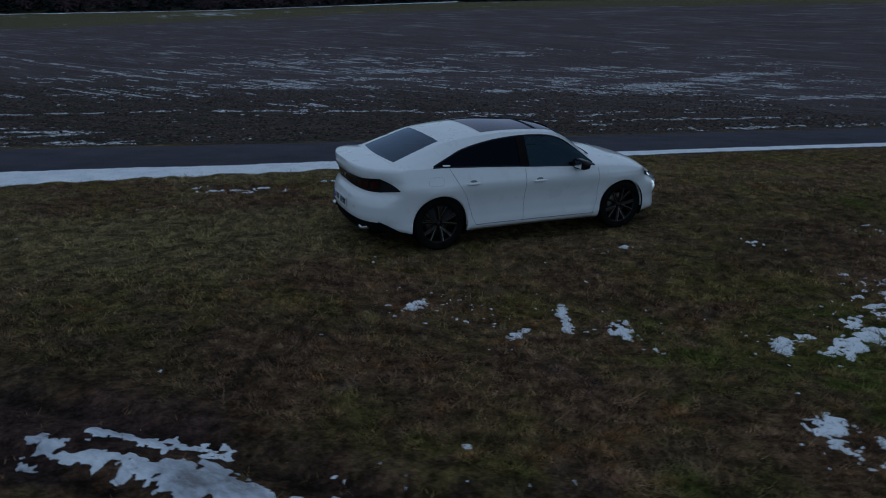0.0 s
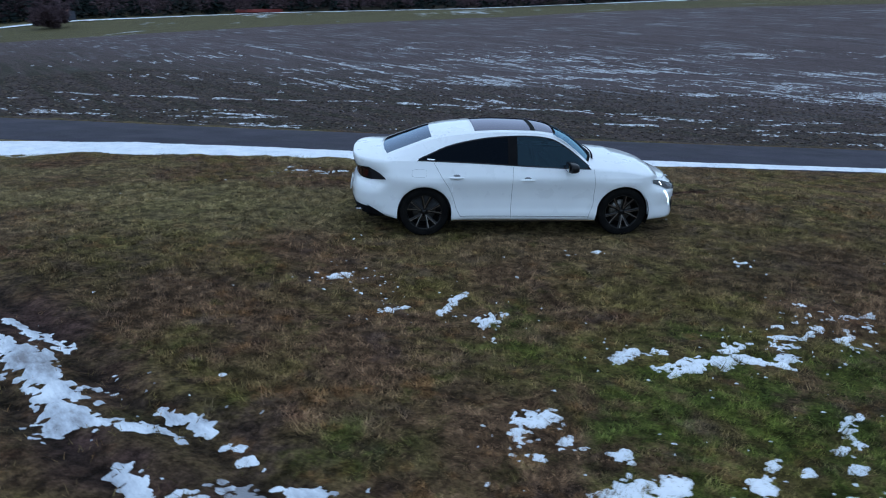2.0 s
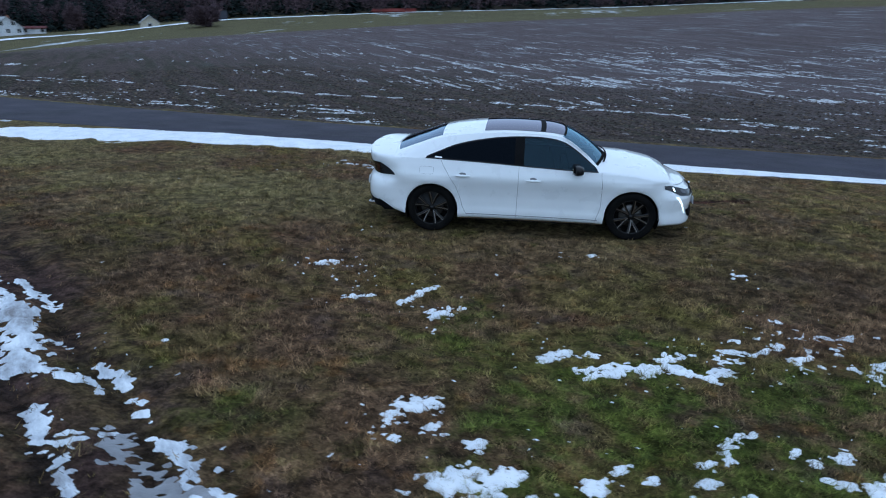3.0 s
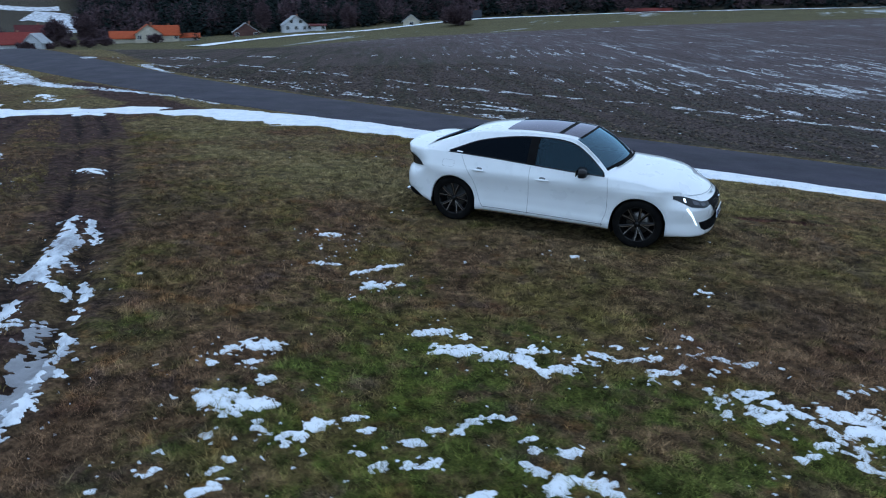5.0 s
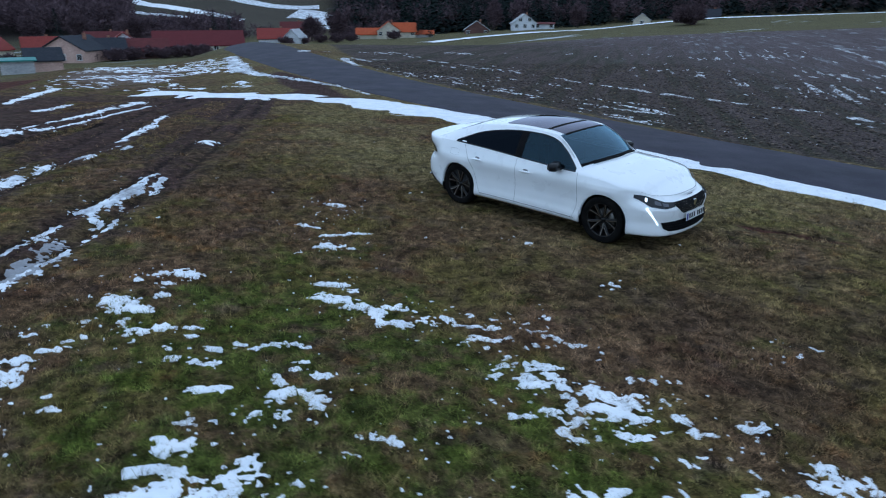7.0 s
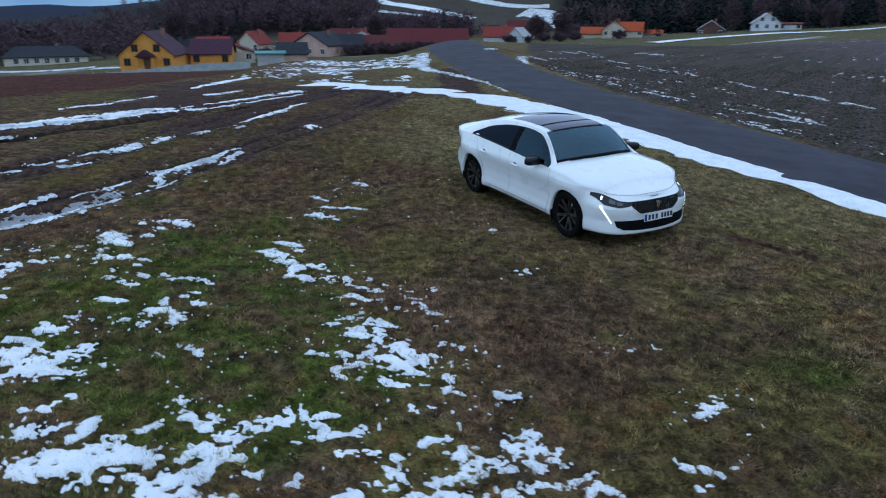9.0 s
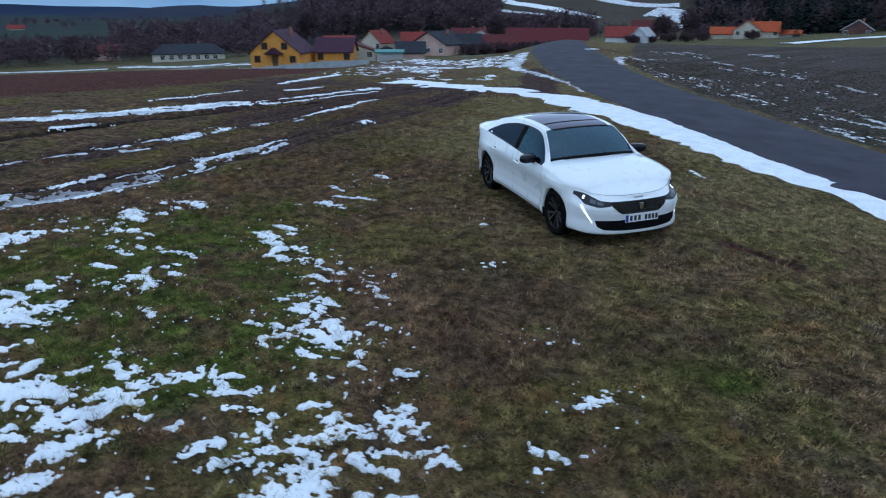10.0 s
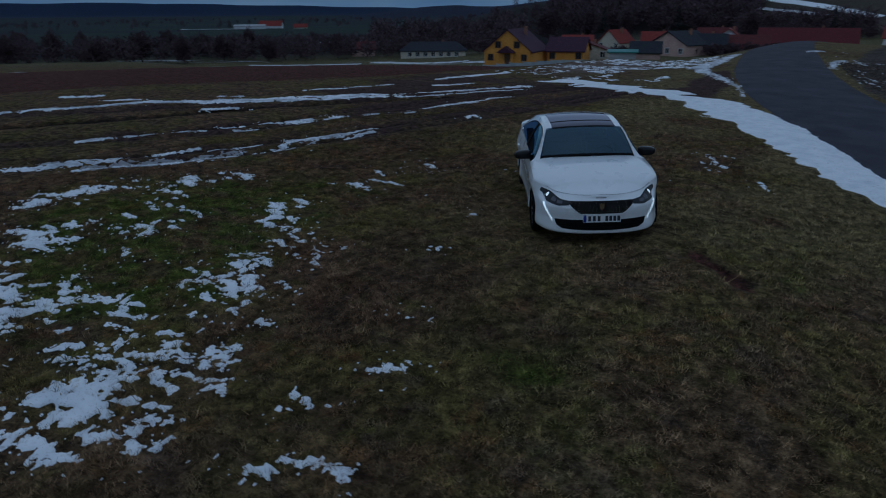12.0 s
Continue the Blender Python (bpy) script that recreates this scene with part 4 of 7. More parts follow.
snow_lines("snow_patches", -6.5, 10.8, 1.6, 13.2, 0.015, PATCHES, "scattered melting patches of white snow on the grass", 101, swell=1.0, ragged=1.12, crumbs=0.75, guard=on_verge)
snow_lines("rut_snow", -8.4, 5, -6.6, 4.6, 0.022, RUT_SNOW, "ragged strips of wet snow left beside wheel ruts", 191, WET_SNOW, swell=1.05, crumbs=0.4, thick=0.018)
snow_lines("rut_ice", -1.6, 4.4, 0.2, 4.2, 0.03, RUT_ICE, "grey trodden ice in a muddy wheel rut", 181, TRODDEN, swell=1.2, crumbs=0.2, thick=0.008)
snow_lines("snow_streaks", -26, -2, -7.5, 7.5, 0.04, TRACK_SNOW_A + TRACK_SNOW_B, "streaks of dirty snow in muddy wheel ruts", 121, swell=0.32, ragged=1.35, crumbs=0.5)
snow_lines("roadside_snow", -47, -14, 6.5, 16.5, 0.05, ROADSIDE_SNOW, "grey thawing snow along the muddy road edge", 127, TRODDEN_SNOW, swell=0.8, ragged=2.4, crumbs=0.3)


def thaw_lines():
    """Short strips of snow strewn over the straw by the crest, thinner towards a green island."""
    rng = np.random.default_rng(131)
    out = []
    for x, y in zip(rng.uniform(-47, -20.5, 800), rng.uniform(-2.0, 7.6, 800)):
        if ((x + 26.5) / 4.5) ** 2 + ((y - 5.9) / 1.7) ** 2 < 1 or y < -1.2 + 0.09 * (x + 47) * (rng.random() < 0.7) or grain(x, y, 2.2, 133) < 0.38:
            continue
        turn, reach = rng.normal(0.25, 0.5), rng.uniform(0.15, 0.8)
        out.append((x, y, x + math.cos(turn) * reach, y + math.sin(turn) * reach, 0.03 + 0.11 * rng.random() ** 2))
    return out


snow_lines("thawing_snow", -47, -20, -2.5, 8.2, 0.06, thaw_lines(), "patchy snow among dry trampled stems by the crest", 135, swell=1.1, ragged=1.4, crumbs=0.4)


def field_snow():
    xs, ys = np.arange(-46, 34, 0.12), np.arange(14, 84, 0.085)
    x, y = np.meshgrid(xs, ys)
    gap, side = away(x[::4, ::4], y[::4, ::4], ROAD_LINE)
    gap = np.kron(gap.reshape(x[::4, ::4].shape), np.ones((4, 4)))[:x.shape[0], :x.shape[1]]
    side = np.kron(side.reshape(x[::4, ::4].shape), np.ones((4, 4)))[:x.shape[0], :x.shape[1]]
    u, v = x * 0.95 + y * 0.31, y * 0.95 - x * 0.31
    p, q = x * 0.77 - y * 0.64, y * 0.77 + x * 0.64
    head = (1 - step(gap, 9, 16))
    streaky = head * fbm(u * 0.16, v, 0.2, 141, 4) + (1 - head) * fbm(p * 0.1, q, 0.24, 143, 4)
    crowd = fbm(u * 0.5, v, 3.2, 145, 3)
    middle = step(y - 0.1 * x, 27, 37) * (1 - 0.8 * step(y, 58, 80)) * step(x, -34, -10)
    d = 5.0 * (streaky - 0.83 + 0.085 * middle - 0.05 * (1 - step(x, -26, -14)) + 0.7 * (crowd - 0.5)) + 1.6 * (grain(x, y, 0.16, 147) - 0.55)
    d = d + 0.3 * np.exp(-((gap - 3.6) / 0.7) ** 2) * (grain(x, y, 0.25, 149) > 0.4) * step(crowd, 0.3, 0.6)
    for ax, ay, bx, by, w in ((-36, 21.0, -27, 23.2, 0.22), (-27, 23.3, -17.5, 25.5, 0.3), (-16.8, 25.6, -9.5, 29.2, 0.35), (-50, 73, -30, 57.3, 0.4), (-30, 57.3, -16, 45, 0.4), (-9, 28.6, 2, 30.5, 0.35), (0, 25.5, 14, 29.5, 0.4)):
        ex, ey = bx - ax, by - ay
        t = np.clip(((x - ax) * ex + (y - ay) * ey) / (ex * ex + ey * ey), 0, 1)
        d = np.maximum(d, 0.5 - 2.0 * (np.hypot(x - ax - t * ex, y - ay - t * ey) / w) ** 2 + 6.5 * (fbm(x * 0.4, y, 0.25, 151, 3) - 0.6))
    ok = (side < 0) & (gap > ROAD_HALF + 0.5)
    d = np.where(ok, d, -2)
    z = land(x, y) + 0.09 * (fbm(x, y, 0.6, 21, 2) - 0.5) * step(-np.hypot(x - 2, y - 8), -60, -25) + np.clip(d * 0.06, -0.08, 0.02) + 0.012
    ob, _ = sheet("field_snow", np.stack([x, y, z], -1), len(ys), len(xs), CRUMBLY_SNOW, keep=(d > 0))
    return tagged(ob, "thin streaks of snow between the clods of a bare field", "snow", kind="stuff")


field_snow()


def make_clods():
    """Lumps of turned soil on the near side of the field."""
    rng = np.random.default_rng(77)
    n = 26000
    x, y = rng.uniform(-34, 18, n), 0
    y = 15 + rng.random(n) ** 1.5 * 26 + np.maximum(0, x * 0.3 + 3)
    gap, side = away(x, y, ROAD_LINE)
    ok = (side < 0) & (gap > ROAD_HALF + 0.7)
    x, y = x[ok], y[ok]
    n = len(x)
    size = rng.uniform(0.015, 0.058, n) * (0.6 + 0.8 * fbm(x, y, 1.2, 87))
    shape = np.array([(1, 0, 0), (0, 1, 0), (-1, 0, 0), (0, -1, 0), (0, 0, 1), (0, 0, -0.6)], float)
    v = shape[None] * rng.uniform(0.55, 1.35, (n, 6, 1)) * size[:, None, None] * [1.3, 1.3, 0.8]
    a = rng.uniform(0, 6.28, n)
    c, s_ = np.cos(a)[:, None], np.sin(a)[:, None]
    v = np.stack([v[..., 0] * c - v[..., 1] * s_, v[..., 0] * s_ + v[..., 1] * c, v[..., 2]], -1)
    z = ground_at(x, y)
    v = v + np.stack([x, y, z + size * 0.25], 1)[:, None]
    f = np.array([(0, 1, 4), (1, 2, 4), (2, 3, 4), (3, 0, 4), (1, 0, 5), (2, 1, 5), (3, 2, 5), (0, 3, 5)])
    q = (f[None] + 6 * np.arange(n)[:, None, None]).reshape(-1, 3)
    mat = material("clod_soil", (0.05, 0.04, 0.033), 0.95)
    nn = Nodes(mat)
    nn.colour(nn.ramp(nn.island(), (0.0, (0.028, 0.021, 0.018)), (0.5, (0.058, 0.042, 0.034)), (0.85, (0.105, 0.078, 0.06)), (1.0, (0.17, 0.13, 0.09))))
    return tagged(quads("soil_clods", v.reshape(-1, 3), q, mat, False), "dark lumps of turned soil and stubble in the field", "soil", kind="stuff")


make_clods()


# ---- grass: blades in tufts ----
def make_grass(name, x0, x1, y0, y1, per_m2, length, width, seed, label, keep, blades=5, spread_m=0.02):
    rng = np.random.default_rng(seed)
    n = int((x1 - x0) * (y1 - y0) * per_m2)
    cx, cy = rng.uniform(x0, x1, n), rng.uniform(y0, y1, n)
    ok = keep(cx, cy, rng)
    cx, cy = cx[ok], cy[ok]
    cx, cy = np.repeat(cx, blades), np.repeat(cy, blades)
    m = len(cx)
    x, y = cx + rng.normal(0, spread_m, m), cy + rng.normal(0, spread_m, m)
    gap, side = np.full(m, 9.0), np.ones(m)
    base = land(x, y) + relief(x, y, gap, side) - 0.006
    turn = rng.uniform(0, 2 * np.pi, m)
    tall = length * rng.uniform(0.45, 1.25, m) * (0.6 + 0.8 * fbm(x, y, 0.8, 55))
    lean = tall * rng.uniform(0.5, 1.5, m)
    dx, dy = np.cos(turn), np.sin(turn)
    w = width * rng.uniform(0.6, 1.4, m)
    a = np.stack([x - dy * w, y + dx * w, base], 1)
    b = np.stack([x + dy * w, y - dx * w, base], 1)
    c = np.stack([x + dx * lean, y + dy * lean, base + tall * 0.75], 1)
    v = np.stack([a, b, c], 1).reshape(-1, 3)
    ob = quads(name, v, np.arange(len(v)).reshape(-1, 3), BLADE, smooth=False)
    green = lush(x, y)
    at = ob.data.attributes.new("green", "FLOAT", "POINT")
    at.data.foreach_set("value", np.repeat(green, 3).astype(np.float32))
    for key, values in (("dry", dryness(x, y)), ("worn", worn(x, y))):
        at = ob.data.attributes.new(key, "FLOAT", "POINT")
        at.data.foreach_set("value", np.repeat(values, 3).astype(np.float32))
    return tagged(ob, label, "grass", kind="stuff")


def turf_only(x, y, rng):
    gap, side = away(x, y, BANK_OUT)
    bare = np.zeros(x.shape, bool)
    for line in TRACKS:
        d, _ = away(x, y, line)
        bare |= d < 0.75
    scar = (np.abs((y - 12.42) * 0.79 - (x - 3.25) * 0.61) < 0.2) & (np.hypot(x - 3.25, y - 12.42) < 0.85)
    bare |= scar
    u, v = (x - 0.864) * 0.913 + (y - 9.855) * 0.407, (y - 9.855) * 0.913 - (x - 0.864) * 0.407
    bare |= (np.abs(u) < 2.25) & (np.abs(v) < 0.86)
    snow = cover(x, y, PATCHES + RUT_SNOW)[0] > 0.03
    thin = fbm(x, y, 0.5, 57) + 0.4 * rng.random(x.size) > 0.55
    return (side > 0) & (gap > 0.1) & (~bare | (rng.random(x.size) < 0.03)) & (~snow | (rng.random(x.size) < 0.28)) & thin


# ---- the car ----
def paint_material():
    mat = material("pearl_white_paint", (0.84, 0.85, 0.86), 0.28, 0.0, Coat_Weight=1.0, Coat_Roughness=0.04)
    n = Nodes(mat)
    n.colour(n.ramp(n.noise(0.8, 4), (0.35, (0.82, 0.84, 0.865)), (0.65, (0.86, 0.88, 0.9))))
    n.link(n.ramp(n.noise(0.25, 5), (0.3, (0.24,) * 3), (0.8, (0.4,) * 3)), n.bsdf.inputs["Roughness"])
    return mat


def glass_material(name, tint, index=1.42, coating=(0.8, 0.9, 1.0)):
    mat = bpy.data.materials.new(name)
    mat.use_nodes = True
    t = mat.node_tree
    t.nodes.clear()
    out, mixer = t.nodes.new("ShaderNodeOutputMaterial"), t.nodes.new("ShaderNodeMixShader")
    clear, gloss, fres = t.nodes.new("ShaderNodeBsdfTransparent"), t.nodes.new("ShaderNodeBsdfGlossy"), t.nodes.new("ShaderNodeFresnel")
    clear.inputs["Color"].default_value = (*tint, 1)
    gloss.inputs["Color"].default_value = (*coating, 1)
    gloss.inputs["Roughness"].default_value = 0.02
    fres.inputs["IOR"].default_value = index
    t.links.new(fres.outputs[0], mixer.inputs[0])
    t.links.new(clear.outputs[0], mixer.inputs[1])
    t.links.new(gloss.outputs[0], mixer.inputs[2])
    t.links.new(mixer.outputs[0], out.inputs[0])
    return mat


def glow_material(name, colour, strength):
    return material(name, colour, 0.3, 0.0, Emission_Color=(*colour, 1), Emission_Strength=strength)


def facing_out(ob):
    """Turns a pane's faces outward from the middle of the car."""
    me = ob.data
    out = sum((p.normal.dot(p.center - Vector((-0.2, 0, 0.6))) for p in me.polygons))
    if out < 0:
        me.flip_normals()
    return ob


PAINT = paint_material()
WINDSCREEN, PRIVACY, SIDEGLASS = glass_material("windscreen_glass", (0.16, 0.2, 0.23), 1.96, (0.5, 0.76, 0.98)), glass_material("privacy_glass", (0.006, 0.007, 0.009), 1.22, (0.45, 0.6, 0.85)), glass_material("side_glass", (0.12, 0.165, 0.18), 1.55, (0.4, 0.65, 0.85))
ROOFGLASS = glass_material("roof_glass", (0.006, 0.006, 0.007), 2.0, (0.8, 0.78, 0.92))
REARGLASS = glass_material("rear_glass", (0.012, 0.013, 0.016), 1.68, (0.66, 0.78, 1.0))
GLOSS_BLACK = material("gloss_black", (0.012, 0.012, 0.014), 0.12)
TRIM_BLACK = varied("black_plastic", (0.006, 0.006, 0.007), (0.011, 0.011, 0.012), 0.1, 0.7)
SEAM = material("panel_gap", (0.2, 0.205, 0.215), 0.8)
RUBBER = varied("tyre_rubber", (0.006, 0.006, 0.0065), (0.012, 0.0115, 0.011), 0.12, 0.9, 0.004)
CHROME = material("chrome", (0.75, 0.76, 0.78), 0.15, 1.0)
BRASS = material("dull_brass", (0.8, 0.74, 0.62), 0.25, 1.0)
RIM_DARK = material("rim_anthracite", (0.012, 0.0115, 0.012), 0.35, 0.4)
RIM_CUT = material("rim_machined", (0.36, 0.34, 0.34), 0.3, 1.0)
STEEL = varied("brake_steel", (0.14, 0.13, 0.125), (0.24, 0.23, 0.22), 0.06, 0.45, 0, None, 1.0)
SEAT = varied("seat_cloth", (0.014, 0.015, 0.018), (0.026, 0.027, 0.03), 0.1, 0.9)
LAMP_RED = material("tail_lamp_red", (0.035, 0.005, 0.007), 0.12)
LAMP_BOWL = material("lamp_bowl", (0.1, 0.105, 0.12), 0.25, 0.9)
LAMP_DARK = material("lamp_glass_dark", (0.02, 0.022, 0.026), 0.06)
GLOSS_BLACK.node_tree.nodes["Principled BSDF"].inputs["Specular IOR Level"].default_value = 0.2
LAMP_DARK.node_tree.nodes["Principled BSDF"].inputs["Specular IOR Level"].default_value = 0.25
LED = glow_material("led_white", (0.9, 0.96, 1.0), 1.6)
for mat_ in (RUBBER, TRIM_BLACK):
    mat_.node_tree.nodes["Principled BSDF"].inputs["Specular IOR Level"].default_value = 0.03
PLATE_WHITE, PLATE_BLUE, PLATE_INK = material("plate_white", (0.72, 0.73, 0.75), 0.4), material("plate_blue", (0.01, 0.03, 0.25), 0.4), material("plate_ink", (0.02, 0.02, 0.025), 0.5)

PLAN = along([(2.335, 0), (2.325, 0.22), (2.285, 0.45), (2.19, 0.65), (2.02, 0.80), (1.75, 0.89), (1.4, 0.922), (0.9, 0.925), (0.2, 0.918), (-0.5, 0.922), (-1.1, 0.942), (-1.5, 0.944),
              (-1.9, 0.9), (-2.17, 0.79), (-2.33, 0.6), (-2.405, 0.3), (-2.42, 0)], 0.022)
AXLES, HUB_Z, ARCH = (1.397, -1.397), 0.345, 0.375
TOP_X = [-2.43, -2.3, -2.1, -1.9, -1.4, -0.8, 0.0, 0.5, 0.95, 1.4, 1.78, 2.0, 2.2, 2.34]
TOP_Z = [1.075, 1.075, 1.065, 1.055, 1.06, 1.033, 0.988, 0.965, 0.955, 0.922, 0.86, 0.808, 0.745, 0.712]


def profile_in(x, z):
    """How far the skin lies inside the plan at a height: tuck of the sill, tumble of the shoulder, lean of nose and tail."""
    flank = np.interp(z, [0.15, 0.22, 0.27, 0.33, 0.40, 0.55, 0.66, 0.74, 0.78, 0.84, 0.9, 0.97, 1.06], [0.09, 0.045, 0.018, 0.014, 0.03, 0.036, 0.024, 0.006, 0.0, 0.004, 0.026, 0.05, 0.085])
    nose = np.interp(z, [0.15, 0.2, 0.28, 0.42, 0.52, 0.6, 0.66, 0.7, 0.74, 0.8], [0.09, 0.015, 0.01, 0.03, 0.012, 0.012, 0.05, 0.10, 0.15, 0.22])
    tail = np.interp(z, [0.15, 0.3, 0.45, 0.6, 0.7, 0.76, 0.88, 0.95, 1.02, 1.08], [0.16, 0.05, 0.0, 0.0, 0.03, 0.085, 0.07, 0.03, 0.02, 0.03])
    f, b = step(x, 1.6, 2.15), step(-x, 1.75, 2.2)
    return flank * (1 - f - b) + nose * f + tail * b


def flare(x, z):
    """The gentle swelling round the wheel arches."""
    out = 0
    for a in AXLES:
        d = np.hypot(x - a, (z - HUB_Z))
        out = out + 0.014 * np.exp(-((d - ARCH - 0.03) / 0.09) ** 2)
    return out


def skin(p, nrm, z, lift=0.0):
    """A point of the body's skin over plan point p at height z."""
    o = profile_in(p[0], z) - flare(p[0], z) - lift
    return (p[0] - nrm[0] * o, p[1] - nrm[1] * o, z)


PLAN_N = -sides(PLAN)
PLAN_N = np.where((PLAN_N * (PLAN - [0, 0])).sum(1)[:, None] < 0, -PLAN_N, PLAN_N)
PLAN_N[0], PLAN_N[-1] = (1, 0), (-1, 0)


def flank_at(x, z, lift=0.0, end=""):
    """Skin of the left flank at a length x; end 'nose' or 'tail': x is then the distance from the middle line."""
    if end:
        sel = np.where(PLAN[:, 0] > 1.5)[0] if end == "nose" else np.where(PLAN[:, 0] < -1.6)[0]
        yy = PLAN[sel, 1]
        order = np.argsort(yy)
        p = np.array([np.interp(x, yy[order], PLAN[sel, 0][order]), x])
        nrm = np.array([np.interp(x, yy[order], PLAN_N[sel, k][order]) for k in (0, 1)])
    else:
        order = np.argsort(PLAN[:, 0])
        p = np.array([x, np.interp(x, PLAN[order, 0], PLAN[order, 1])])
        nrm = np.array([np.interp(x, PLAN[order, 0], PLAN_N[order, k]) for k in (0, 1)])
    return skin(p, nrm / np.linalg.norm(nrm), z, lift)


def low_edge(x):
    z = np.interp(x, [-2.43, -2.2, -1.85, -1.7, 1.75, 1.95, 2.34], [0.36, 0.33, 0.28, 0.24, 0.225, 0.235, 0.225])
    for a in AXLES:
        z = max(z, HUB_Z + math.sqrt(max(ARCH ** 2 - (x - a) ** 2, 0)) - 0.0) if abs(x - a) < ARCH else z
    return z


RAIL = {"x": [-1.98, -1.6, -1.2, -0.6, -0.1, 0.4, 0.7, 0.93], "y": [0.69, 0.655, 0.618, 0.607, 0.605, 0.603, 0.665, 0.74], "z": [1.062, 1.205, 1.332, 1.402, 1.412, 1.368, 1.19, 0.985]}
WINDOW_TOP = {"x": [-1.49, -1.3, -1.0, -0.5, 0.0, 0.36, 0.6, 0.9], "z": [1.075, 1.152, 1.258, 1.344, 1.366, 1.327, 1.205, 0.975]}


def curve_at(table, key, x):
    """Smooth table lookup."""
    xs, vs = table["x"], table[key]
    pts = along(list(zip(xs, vs)), 0.02)
    return float(np.interp(x, pts[:, 0], pts[:, 1]))


def top_edge(x, y_sign=1):
    return flank_at(x, float(np.interp(x, TOP_X, TOP_Z)))


def cabin_side(x, z):
    """A point of the cabin's side between the shoulder and the roof rail."""
    lo = top_edge(x)
    zr, yr = curve_at(RAIL, "z", x), curve_at(RAIL, "y", x)
    t = 0 if zr - lo[2] < 1e-4 else min(max((z - lo[2]) / (zr - lo[2]), 0), 1)
    return (x, lo[1] - 0.012 * min(1, t * 8) + (yr - lo[1] + 0.012) * t + 0.022 * math.sin(math.pi * t), lo[2] + (zr - lo[2]) * t)


def mirrored(pts):
    p = np.array(pts, float)
    p[..., 1] *= -1
    return p[:, ::-1] if p.ndim == 3 else p


def both(name, pts, mat, parent, label="", thick=0.0):
    return [grid_part(name, pts, mat, parent, label, thick=thick), grid_part(name, mirrored(pts), mat, parent, label, thick=thick)]


def ribbon(points, normals, w):
    """A thin strip along a line on the skin."""
    p, n = np.array(points), np.array(normals)
    g = np.gradient(p, axis=0)
    s = np.cross(g, n)
    s /= np.linalg.norm(s, axis=1)[:, None] + 1e-9
    return np.stack([p - s * w / 2, p + s * w / 2], 1)


